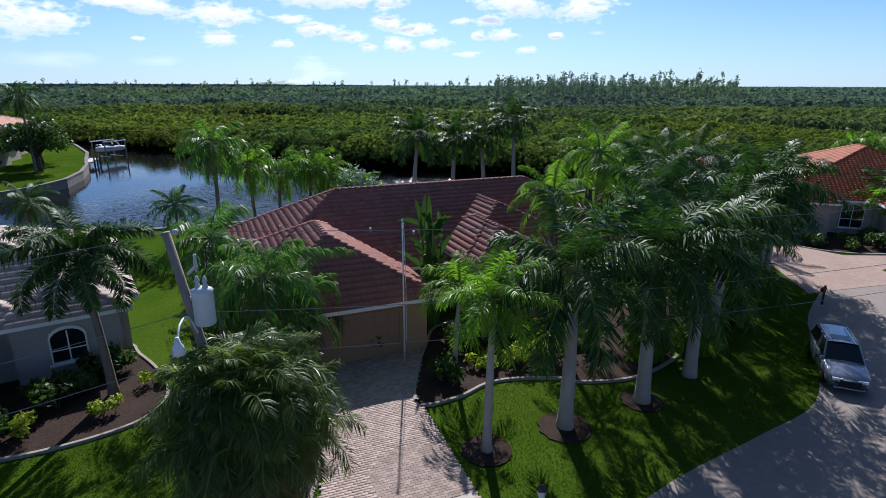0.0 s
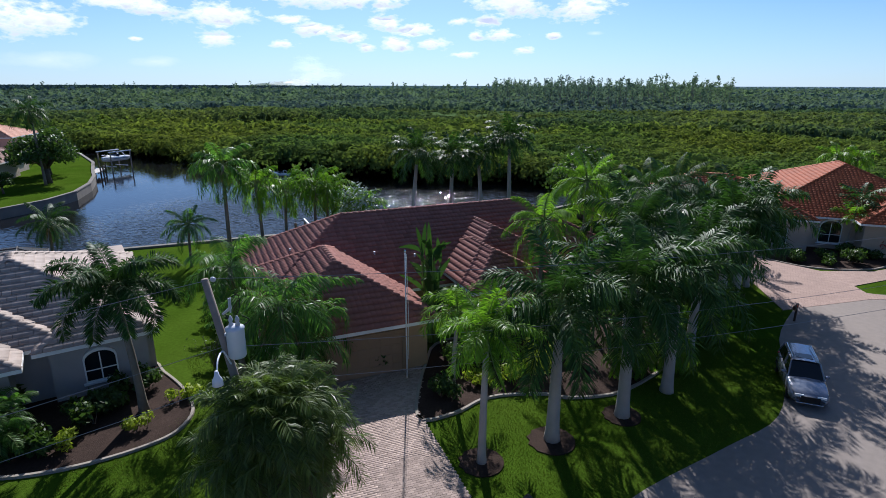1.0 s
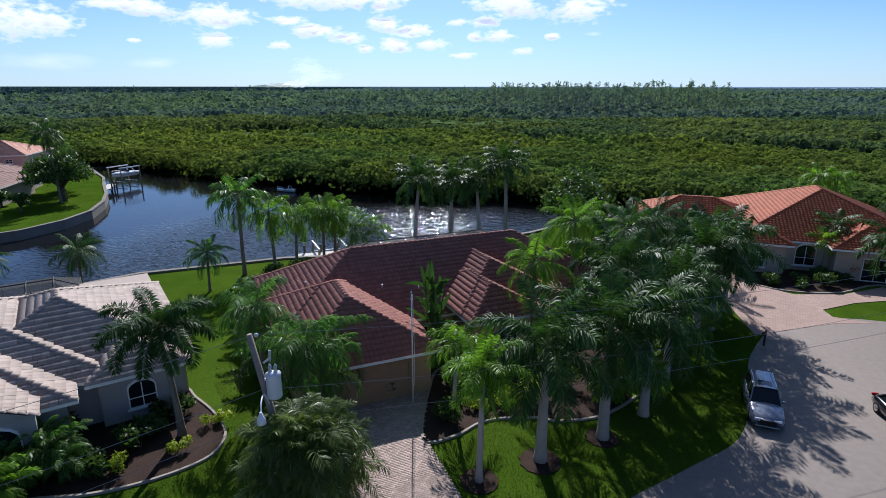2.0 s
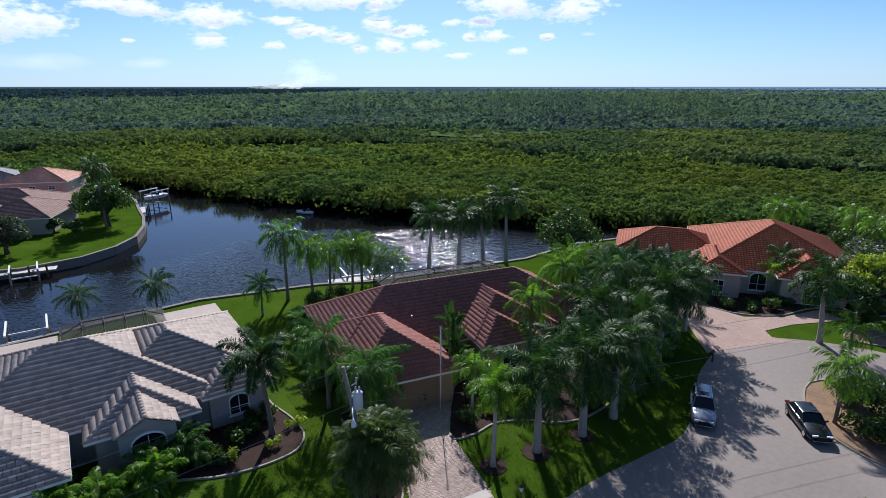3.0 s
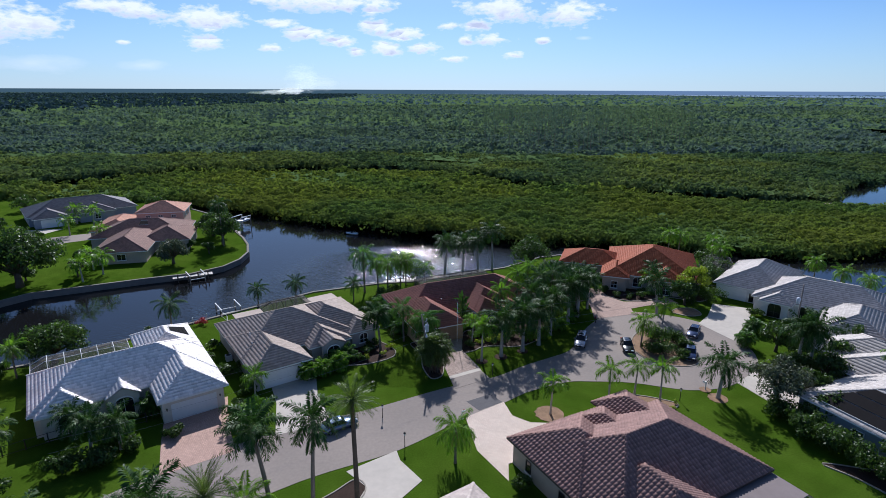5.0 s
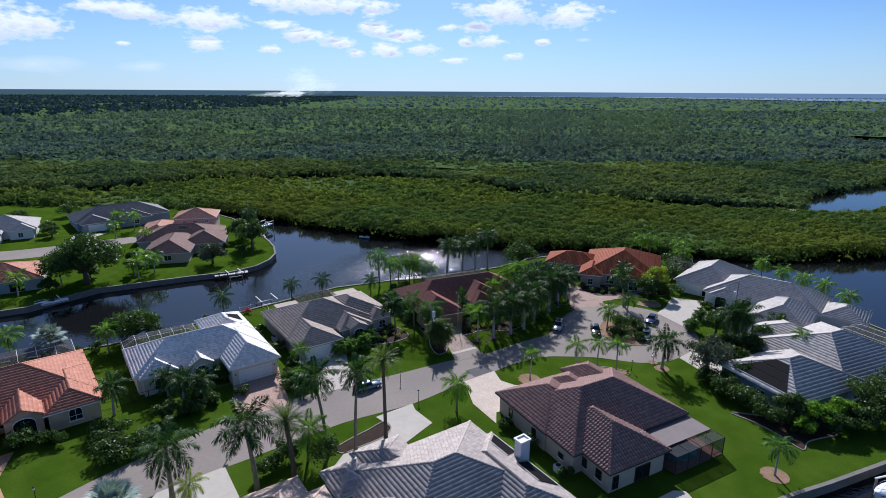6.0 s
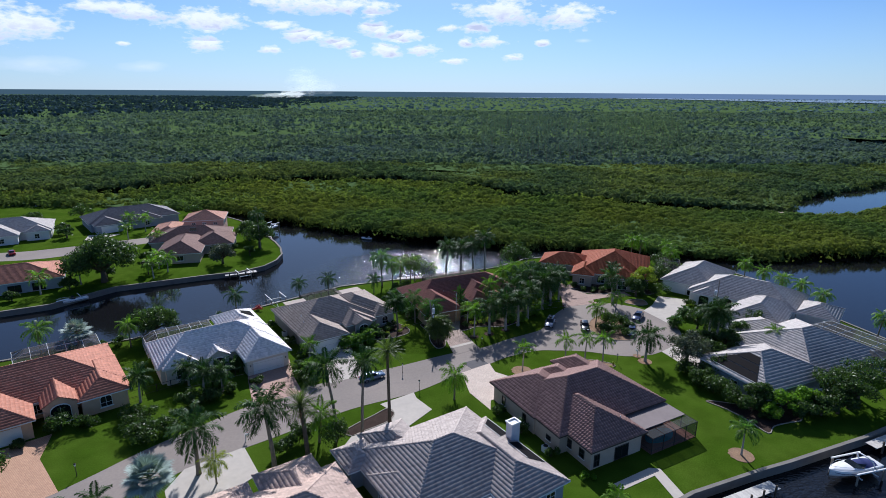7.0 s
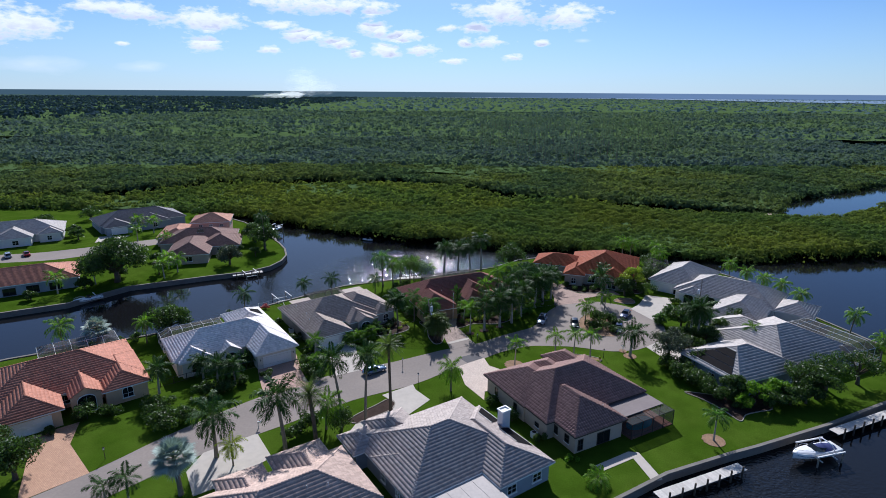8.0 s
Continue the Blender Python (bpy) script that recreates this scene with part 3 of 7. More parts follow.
BEDS = [
    ("planting_bed_1", [(-23.51, 17.34), (-19.74, 17.69), (-17.45, 18.0), (-15.4, 18.8), (-13.7, 19.95), (-12.85, 21.1), (-12.9, 22.8), (-14.2, 24.7), (-16.1, 26.5), (-17.6, 27.6), (-20.71, 24.96), (-24.52, 21.08)], "mulch"),
    ("planting_bed_2", [(-1.9, 22.3), (-0.15, 22.5), (1.39, 23.8), (2.96, 24.25), (4.8, 24.27), (5.96, 23.95), (8.93, 24.7), (13.05, 28.5), (15.88, 33.37), (11.02, 35.39), (5.27, 32.51), (-0.5, 30.62), (-1.62, 27.69)], "mulch"),
    ("planting_bed_3", [(-10.48, 25.33), (-8.69, 21.39), (-8.24, 16.97), (-6.94, 13.53), (-5.31, 14.49), (-5.17, 18.41), (-6.48, 22.35), (-7.39, 25.79)], "mulch"),
    ("planting_bed_4", [(26.63, 24.62), (26.98, 20.1), (29.23, 17.53), (33.11, 16.9), (35.69, 18.93), (36.29, 24.31), (34.29, 29.24), (29.94, 29.78)], "pale_mulch"),
    ("planting_bed_5", [(14.91, 5.14), (17.21, 6.88), (21.05, 8.5), (24.93, 7.38), (26.69, 5.79), (23.04, 3.87), (16.29, 3.36)], "pale_mulch"),
    ("planting_bed_6", [(28.19, 51.28), (30.19, 46.55), (33.11, 44.85), (36.98, 44.9), (41.78, 46.81), (47.61, 44.29), (49.49, 47.7), (37.82, 53.72)], "mulch"),
    ("planting_bed_7", [(39.5, 38.6), (41.5, 40.6), (44.5, 40.4), (44.6, 37.4), (42.0, 36.8)], "pale_mulch"),
    ("planting_bed_8", [(-19.9, -16.0), (-18.17, -14.8), (-14.7, -12.2), (-13.95, -9.92), (-15.2, -8.6), (-17.2, -10.6), (-19.3, -12.6), (-21.2, -15.0)], "mulch"),
    ("planting_bed_9", [(38.1, -6.59), (40.22, -9.29), (41.97, -12.57), (43.16, -15.96), (45.1, -14.15), (48.07, -13.14), (50.51, -12.47), (52.2, -10.14), (56.5, -9.0), (58, -6.5), (50, -8.5), (44, -8)], "mulch"),
]
for nm, outline, mt in BEDS:
    line = rounded(outline, 4)
    bed = solid(nm, slab(nm, line, -0.1, 0.04, M[mt]), "mulched planting bed with a curved concrete edge", "planting bed", kind="structure")
    part("kerb", strip("kerb", line + line[:2], 0.17, 0.0, 0.12, M["kerb"]), bed)
for x, y, r in ((8.7, 4.0, 1.9), (0.97, 18.9, 0.95), (4.22, 20.4, 1.05), (8.0, 22.4, 0.9), (33.0, 7.6, 1.3), (36.2, -21.1, 1.7), (32.3, 9.9, 0.8), (-39.2, -24.4, 0.8)):
    ring_pts = [(x + r * (1 + 0.07 * math.sin(3 * k)) * math.cos(k * math.pi / 12), y + r * math.sin(k * math.pi / 12)) for k in range(24)]
    pale = x > 8.5
    solid("mulch_ring", slab("mulch_ring", ring_pts, -0.1, 0.05, M["pale_mulch" if pale else "mulch"]), "round mulched ring at the foot of a palm", "mulch ring", kind="structure")

# ---------------------------------------------------------------- houses
def trapezoids(u0, u1, v0, v1, ez, slope):
    """The four planes of a hip roof: eave start, eave end, ridge over the end, ridge over the start."""
    w, d = u1 - u0, v1 - v0
    if w >= d:
        hz, r0, r1 = ez + slope * d / 2, (u0 + d / 2, (v0 + v1) / 2), (u1 - d / 2, (v0 + v1) / 2)
        R0, R1 = (*r0, hz), (*r1, hz)
        S, E, N, W = (R1, R0), (R1, R1), (R0, R1), (R0, R0)
    else:
        hz, r0, r1 = ez + slope * w / 2, ((u0 + u1) / 2, v0 + w / 2), ((u0 + u1) / 2, v1 - w / 2)
        R0, R1 = (*r0, hz), (*r1, hz)
        S, E, N, W = (R0, R0), (R1, R0), (R1, R1), (R0, R1)
    A, B, C, D = (u0, v0, ez), (u1, v0, ez), (u1, v1, ez), (u0, v1, ez)
    return [(A, B, *S), (B, C, *E), (C, D, *N), (D, A, *W)], (R0, R1)


def tiles(quad, course, width, barrel, butt):
    """Roof tiles over one plane, row by row, each a piece of its own."""
    A, B, C, D = (np.array(p, float) for p in quad)
    s_dir = B - A
    length = np.linalg.norm(s_dir)
    s_dir /= length
    up = D - A
    sD = up @ s_dir
    rise = up - sD * s_dir
    T = np.linalg.norm(rise)
    t_dir = rise / T
    n_dir = np.cross(s_dir, t_dir)
    sC = (C - A) @ s_dir
    if barrel:
        fr, ph = np.array([0, 0.22, 0.5, 0.78, 1.0]), np.array([0, 0.62, 1.0, 0.62, 0.0]) * barrel
    else:
        fr, ph = np.array([0.025, 0.5, 0.975]), np.array([0.0, 0.001, 0.0])
    m = len(fr)
    VV, FF, count = [], [], 0
    for k in range(int(math.ceil(T / course))):
        tb, tt = k * course, min((k + 1) * course + 0.02, T)
        Lb, Rb = sD * tb / T, length + (sC - length) * tb / T
        Lt, Rt = sD * tt / T, length + (sC - length) * tt / T
        off = 0 if barrel else (k % 2) * width / 2
        i0, i1 = int(math.floor((min(Lb, Lt) + off) / width)), int(math.ceil((max(Rb, Rt) + off) / width))
        s0 = np.arange(i0, i1) * width - off
        s0 = s0[(s0 + width > min(Lb, Lt)) & (s0 < max(Rb, Rt))]
        if not len(s0):
            continue
        s = s0[:, None] + fr[None] * width
        sb, st_ = np.clip(s, Lb, max(Rb, Lb)), np.clip(s, Lt, max(Rt, Lt))
        keep = ((sb[:, -1] - sb[:, 0]) + (st_[:, -1] - st_[:, 0])) > 0.03
        sb, st_ = sb[keep], st_[keep]
        if not len(sb):
            continue
        lift = rng.normal(0, 0.003, len(sb))[:, None]
        low = A + sb[..., None] * s_dir + tb * t_dir + (butt + ph + lift)[..., None] * n_dir
        high = A + st_[..., None] * s_dir + tt * t_dir + (0.012 + ph * 0.9 + lift)[..., None] * n_dir
        foot = A + sb[..., None] * s_dir + tb * t_dir + np.broadcast_to(ph * 0.0 - 0.01, sb.shape)[..., None] * n_dir
        q = np.stack([foot, low, high], 1).reshape(-1, 3)      # per tile: foot row, low row, high row
        base_i = count + np.arange(len(sb))[:, None] * (3 * m)
        cols = np.arange(m - 1)[None]
        for r in (0, 1):
            FF.append(np.stack([base_i + r * m + cols, base_i + r * m + cols + 1, base_i + (r + 1) * m + cols + 1, base_i + (r + 1) * m + cols], -1).reshape(-1, 4))
        VV.append(q)
        count += len(q)
    return np.concatenate(VV), np.concatenate(FF)


def caps(p, q, size=0.17, step=0.42):
    """Overlapping ridge tiles from p to q."""
    p, q = Vector(p), Vector(q)
    d = q - p
    n = max(1, int(d.length / step))
    d.normalize()
    side = d.cross(Vector((0, 0, 1))).normalized()
    up = side.cross(d)
    V, Fq = [], []
    for i in range(n):
        a_, b_ = p + d * (i * (q - p).length / n), p + d * ((i + 1.12) * (q - p).length / n)
        k0 = len(V)
        for c, lift in ((a_, 0.05), (b_, 0.0)):
            for an in (-1.15, -0.6, 0.0, 0.6, 1.15):
                V.append(tuple(c + side * math.sin(an) * size + up * (math.cos(an) * size * 0.7 - 0.03 + lift)))
        for k in range(4):
            Fq.append((k0 + k, k0 + k + 1, k0 + k + 6, k0 + k + 5))
        Fq.append((k0 + 4, k0 + 3, k0 + 2, k0 + 1, k0))
    return V, Fq


class House:
    def __init__(self, label, turn, tile, wall, at=(0, 0), ez=3.0, slope=0.42, barrel=False, course=0.36, width=0.31, butt=0.05, trim="white", group="houses on the street"):
        self.ob = thing("house", label, "house", (*at, 0), turn, group)
        self.tile, self.wall, self.ez, self.slope = tile, wall, ez, slope
        self.barrel, self.course, self.width, self.butt = barrel, course, width, butt
        self.sections, self.fascia, self.walls = [], [], []
        self.trim = trim

    def section(self, quads):
        """One stretch of roof: its tiles, ridge tiles and deck."""
        VV, FF, n_ = [], [], 0
        for quad in quads:
            V, Fq = tiles(quad, self.course, self.width, self.barrel, self.butt)
            VV.append(V)
            FF.append(Fq + n_)
            n_ += len(V)
        self.sections.append(((np.concatenate(VV), np.concatenate(FF)), [], []))

    def hip(self, u0, u1, v0, v1, ez=None, walls=True, slope=None, inset=0.55, floor=0.0, keep=(0, 1, 2, 3)):
        ez = ez or self.ez
        planes, (R0, R1) = trapezoids(u0, u1, v0, v1, ez, slope or self.slope)
        self.section([q for k, q in enumerate(planes) if k in keep])
        self.sections[-1][2].append(([p for quad in planes for p in quad], [(0, 1, 2, 3), (4, 5, 6, 7), (8, 9, 10, 11), (12, 13, 14, 15)]))
        A, B, C, D = (planes[i][0] for i in range(4))
        for corner, (r, s) in ((A, (R0, R0)), (B, planes[0][2:]), (C, planes[2][2:]), (D, planes[2][2:])):
            near = min((R0, R1), key=lambda p: (Vector(p) - Vector(corner)).length)
            self.sections[-1][1].append(caps(corner, near))
        if (Vector(R0) - Vector(R1)).length > 0.5:
            self.sections[-1][1].append(caps(R0, R1))
        t = 0.04
        self.fascia.append(boxes([(u0 - t, v0 - t, ez - 0.15, u1 + t, v0, ez + 0.03), (u0 - t, v1, ez - 0.15, u1 + t, v1 + t, ez + 0.03),
                                  (u0 - t, v0, ez - 0.15, u0, v1, ez + 0.03), (u1, v0, ez - 0.15, u1 + t, v1, ez + 0.03),
                                  (u0, v0, ez - 0.14, u1, v1, ez - 0.11)]))
        if walls:
            self.walls.append(boxes([(u0 + inset, v0 + inset, floor - 0.3, u1 - inset, v1 - inset, ez - 0.13)]))
        return self

    def gable(self, u0, u1, v0, v1, ez, rise, walls=True):
        """A porch gable that faces the front (low v)."""
        c = (u0 + u1) / 2
        for quad in (((u0, v1, ez), (u0, v0, ez), (c, v0, ez + rise), (c, v1, ez + rise)), ((u1, v0, ez), (u1, v1, ez), (c, v1, ez + rise), (c, v0, ez + rise))):
            self.section([quad])
            self.sections[-1][2].append((list(quad), [(0, 1, 2, 3)]))
        self.sections[-1][1].append(caps((c, v0, ez + rise), (c, v1, ez + rise)))
        for a_, b_ in (((u0, v0 + 0.02, ez), (c, v0 + 0.02, ez + rise)), ((c, v0 + 0.02, ez + rise), (u1, v0 + 0.02, ez))):
            self.sections[-1][1].append(caps(a_, b_, 0.13))
        self.walls.append(([(u0 + 0.25, v0 + 0.25, ez - 0.1), (u1 - 0.25, v0 + 0.25, ez - 0.1), (c, v0 + 0.25, ez + rise - 0.22)], [(0, 1, 2)]))
        if walls:
            w = 0.5
            self.walls.append(boxes([(u0 + 0.2, v0 + 0.25, -0.3, u1 - 0.2, v0 + 0.75, ez)]))
            # dark arched pane on the wall stands in for the shade inside the porch
            self.front(c, v0 + 0.25, (u1 - u0) * 0.56, ez - 1.0, 0.05, arched=True, name="entrance", bars=(1, 0))
        return self

    def front(self, u, v, width, height, sill, side="S", arched=False, bars=(1, 1), name="window", trim=True):
        """A window on a wall: frame, panes behind bars, and an arched head."""
        turn = {"S": 0, "E": 90, "N": 180, "W": -90}[side]
        win = new(name)
        win.parent = self.ob
        win.matrix_local = pose(u, v, sill, 0, 0, turn)
        hw, fr = width / 2, 0.09
        out = [(-hw, 0), (hw, 0), (hw, height)]
        if arched:
            out += [(hw * math.cos(k * math.pi / 8), height + hw * 0.7 * math.sin(k * math.pi / 8)) for k in range(1, 8)]
        out.append((-hw, height))
        part("pane", mesh("pane", [(x, -0.03, z) for x, z in out], [tuple(range(len(out)))], M["glass"]), win)
        V, Fq = [], []
        n = len(out)
        cx, cz = 0.0, height / 2
        for x, z in out:
            for g, y in ((1.0, -0.10), (1.0, 0.02), (1 - fr / hw * 0.8, -0.10), (1 - fr / hw * 0.8, -0.02)):
                V.append((cx + (x - cx) * g, y, cz + (z - cz) * (g if g == 1 else 1 - fr / max(height, 0.8) * 2)))
        for i in range(n):
            j = (i + 1) % n
            for p_, q_ in ((0, 1), (2, 0), (3, 2)):
                Fq.append((4 * i + p_, 4 * j + p_, 4 * j + q_, 4 * i + q_))
        part("window_frame", mesh("window_frame", V, Fq, M["white"] if trim else M["bronze"]), win)
        items = [(-hw + width * (i + 1) / (bars[0] + 1) - 0.03, -0.07, 0.05, -hw + width * (i + 1) / (bars[0] + 1) + 0.03, -0.03, height * (1.2 if arched else 1)) for i in range(bars[0])]
        items += [(-hw + 0.05, -0.065, height * (i + 1) / (bars[1] + 1) - 0.025, hw - 0.05, -0.032, height * (i + 1) / (bars[1] + 1) + 0.025) for i in range(bars[1])]
        if items:
            part("glazing_bar", box_mesh("glazing_bar", items, M["white"] if trim else M["bronze"]), win)
        if sill > 0.4:
            part("sill", box_mesh("sill", [(-hw - 0.12, -0.16, -0.1, hw + 0.12, 0.0, 0.0)], M["white"]), win)
        return self

    def garage(self, u, v, width=5.0, height=2.2, mat="white"):
        door = new("garage_door")
        door.parent = self.ob
        door.matrix_local = pose(u, v, 0.05)
        hw = width / 2
        part("door_leaf", box_mesh("door_leaf", [(-hw, -0.03, 0, hw, 0.02, height)], M[mat]), door)
        nx, nz = 8, 4
        for j in range(nz):
            for i in range(nx):
                x0, z0 = -hw + width * i / nx, height * j / nz
                if i == 0 and j == 0:
                    me = box_mesh("door_panel", [(0.06, -0.05, 0.07, width / nx - 0.06, -0.03, height / nz - 0.07)], M[mat])
                p = part("door_panel", me, door)
                p.location = (x0, 0, z0)
        part("door_frame", box_mesh("door_frame", [(-hw - 0.18, -0.07, 0, -hw, 0.0, height + 0.18), (hw, -0.07, 0, hw + 0.18, 0.0, height + 0.18), (-hw, -0.07, height, hw, 0.0, height + 0.18)], M["white" if mat == "white" else mat]), door)
        return self

    def wall_light(self, u, v, z=1.9):
        lamp_ = part("wall_lamp", joined("wall_lamp", [boxes([(-0.05, -0.05, -0.12, 0.05, 0, 0.12)]), tube([(0, -0.14, -0.16), (0, -0.14, 0.12), (0, -0.14, 0.2)], [0.06, 0.1, 0.02], 6)], M["bronze"]), self.ob)
        lamp_.location = (u, v, z)
        return self

    def vents(self, *places):
        for u, v, z in places:
            o = part("vent_pipe", joined("vent_pipe", [tube([(0, 0, -0.3), (0, 0, 0.35)], 0.06, 7), tube([(0, 0, -0.25), (0, 0, -0.05)], [0.2, 0.07], 7)], M["grey_metal"]), self.ob)
            o.location = (u, v, z)
        return self

    def done(self):
        for (V, Fq), ridge, deck in self.sections:
            roof = part("roof", joined("roof", deck, self.tile), self.ob)
            roof.location.z = -0.02
            tl = part("roof_tiles", mesh("roof_tiles", V, Fq, self.tile), roof)
            tl.location.z = 0.02
            tagged(tl, kind="stuff")
            if ridge:
                cp = part("ridge_tiles", joined("ridge_tiles", ridge, self.tile, True), roof)
                cp.location.z = 0.03
                tagged(cp, kind="stuff")
        for f_ in self.fascia:
            part("fascia", joined("fascia", [f_], M[self.trim]), self.ob)
        for w_ in self.walls:
            part("wall", joined("wall", [w_], self.wall), self.ob)
        return self


def loose_tiles(house, quad):
    """The tiles of one plane, each an object of its own."""
    V, Fq = tiles(quad, house.course, house.width, house.barrel, house.butt)
    roof = [o for o in house.ob.children if o.name.startswith("roof")][1]
    m = 15 if house.barrel else 9
    shared = {}
    for i in range(len(V) // m):
        v = V[i * m:(i + 1) * m]
        o_ = v.mean(0)
        key = tuple(np.round((v - o_).ravel(), 2))
        if key not in shared:
            k = 5 if house.barrel else 3
            shared[key] = mesh("tile", v - o_, np.array([(r * k + c, r * k + c + 1, r * k + k + c + 1, r * k + k + c) for r in (0, 1) for c in range(k - 1)]), house.tile)
        t_ = part("tile", shared[key], roof)
        t_.location = o_ + np.array([0, 0, 0.02])


brown = House("single-storey house with a dark red-brown tiled hip roof and tan walls", 23.2, TILE["brown"], WALL["tan"], slope=0.54, barrel=0.03, course=0.42, width=0.3, butt=0.095)
brown.hip(0.57, 28.3, 30.24, 43.74).hip(0.57, 9.95, 25.3, 38, keep=(1, 2, 3)).hip(12.6, 21.6, 28.2, 41, ez=3.6, slope=0.5).hip(12.6, 18.6, 26.6, 36, ez=3.6, slope=0.5)
brown.garage(5.3, 25.85, 5.2, 2.3, "tan_door").front(11.3, 30.79, 1.0, 1.5, 0.7).front(15.6, 27.15, 1.6, 1.5, 0.7, arched=True).front(23.5, 30.79, 1.6, 1.4, 0.8)
brown.front(1.12, 34, 1.2, 1.2, 1.0, "W").front(1.12, 39.5, 1.2, 1.2, 1.0, "W").vents((8.6, 33.2, 4.5), (3.6, 36, 4.5), (11.2, 32.6, 4.2))
brown.done()

gh = House("single-storey house with a greige flat-tile roof and grey stucco walls", 33.9, TILE["greige"], WALL["grey"], slope=0.42, course=0.5, width=0.42, butt=0.1)
gh.hip(-21.15, -2.5, 30.71, 46.66).hip(-21.15, -12.33, 25.42, 40).hip(-11.5, 1.78, 31.52, 46.31).hip(-11.52, -4.43, 28.68, 41).hip(-4.04, 1.36, 30.02, 40)
gh.gable(-9.9, -6.0, 27.6, 32, 3.3, 0.95)
gh.garage(-16.7, 25.97, 5.6).front(-1.4, 30.57, 1.5, 1.3, 0.7, arched=True)
for bx in ((-17.5, 45.6, 2.85, -12.6, 49.4, 2.97), (-4.5, 46.3, 2.85, 1.4, 49.6, 2.97)):
    part("lanai_roof", box_mesh("lanai_roof", [bx], TILE["greige"]), gh.ob, "flat grey terrace roof")
gh.wall_light(-13.2, 25.97).vents((-18.4, 42, 4.3), (-18.8, 33, 4.1), (-18.2, 36, 4.4)).done()

wh = House("single-storey house with a bright white tiled hip roof and cream walls", 34.5, TILE["white"], WALL["cream"], ez=3.25, slope=0.5, course=0.5, width=0.42, butt=0.085)
wh.hip(-46.29, -24.41, 30.05, 42.8).hip(-33.05, -24.41, 24.49, 41).hip(-45.55, -39.54, 29.07, 40, slope=0.5).hip(-33.0, -24.41, 38, 49.2).gable(-38.2, -34.2, 29.4, 37, 3.2, 1.2)
wh.garage(-28.7, 25.04, 5.2).front(-42.5, 29.62, 1.8, 1.4, 0.7, arched=True)
wh.wall_light(-32.0, 25.04).wall_light(-25.5, 25.04).vents((-26.6, 35, 4.1), (-26.4, 33, 4.0), (-26.6, 37.5, 4.1)).done()

dh = House("single-storey house with a terracotta tiled hip roof and peach walls", 38, TILE["terracotta"], WALL["peach"], (0.5, 1.0), slope=0.42, course=0.55, width=0.42, butt=0.085)
dh.hip(-74.5, -50.0, 33.0, 50.2).hip(-72.0, -62.8, 27.4, 44).hip(-57.4, -49.9, 29.0, 44).gable(-62.0, -57.2, 29.6, 38, 3.3, 1.3)
dh.garage(-67.4, 27.95, 5.2).front(-53.6, 29.55, 1.7, 1.5, 0.8, arched=True).front(-62.4, 33.55, 1.6, 1.2, 0.8, arched=True)
dh.vents((-70.5, 39, 4.0), (-69, 42, 4.6), (-70.8, 36, 3.8)).done()

oh = House("single-storey house with an orange barrel-tile hip roof and grey-beige walls", -20, TILE["orange"], WALL["beige"], (-2.2, -1.4), ez=3.2, slope=0.42, barrel=0.06, course=0.42, width=0.36, butt=0.04)
oh.hip(12.0, 31.4, 62.6, 84.5).hip(1.5, 16, 67.8, 78.5).hip(11.2, 17.2, 60.4, 72).hip(20.5, 28.5, 60.6, 72)
oh.front(18.9, 63.1, 1.9, 1.7, 0.6, arched=True, bars=(1, 1)).front(14.2, 60.95, 1.3, 1.6, 0.6).front(24.5, 61.15, 2.2, 2.3, 0.1, name="door").front(6.5, 68.35, 1.3, 1.4, 0.7).done()

gg = House("single-storey house with a mauve barrel-tile hip roof and beige walls", 27, TILE["mauve"], WALL["beige"], ez=3.2, slope=0.52, barrel=0.11, course=0.5, width=0.46, butt=0.07, trim="bronze")
gg.hip(-0.9, 20.34, -23.54, -8.26).hip(0.6, 11.17, -28.33, -14).hip(-1.12, 9.94, -18.0, -5.93, slope=0.5).hip(7.4, 13.4, -15, -6.0, slope=0.48).hip(12.6, 18.6, -17, -4.6, slope=0.5)
for vv in (-20.6, -23.4, -26.0):
    gg.front(1.15 if vv < -23 else -0.35, vv, 1.0, 1.4 if vv < -23 else 0.8, 0.9, "W", bars=(0, 1), trim=False)
gg.front(-0.57, -15.0, 0.9, 1.5, 0.7, "W", bars=(0, 1), trim=False).front(-0.57, -9.4, 0.9, 1.5, 0.7, "W", bars=(0, 1), trim=False)
gg.front(2.2, -27.78, 1.0, 1.9, 0.3, "S", trim=False).front(6.8, -27.78, 2.6, 2.1, 0.1, "S", bars=(1, 0), trim=False).front(15.8, -22.99, 3.6, 2.1, 0.1, "S", bars=(2, 0), trim=False)
gg.vents((4.4, -16.5, 5.6), (8.6, -25.4, 4.6)).done()

ff = House("single-storey house with a slate-grey flat-tile hip roof and blue-grey walls", 33, TILE["slate"], WALL["bluegrey"], (0.6, 1.2), slope=0.4, course=0.5, width=0.5, butt=0.085)
ff.hip(-30.5, -10.5, -27.2, -10.2).hip(-19.4, -9.7, -31.0, -14).hip(-32.2, -27.2, -14.6, -8.8).hip(-27.6, -20.5, -16, -7.5).hip(-30.5, -24.6, -26.9, -16)
ff.front(-12.5, -30.45, 1.6, 1.4, 0.8).front(-17, -30.45, 1.6, 1.4, 0.8).front(-29.95, -19, 1.2, 1.4, 0.8, "W").front(-29.95, -23, 1.0, 1.0, 1.0, "W").front(-10.25, -20, 1.4, 1.2, 0.9, "E").done()

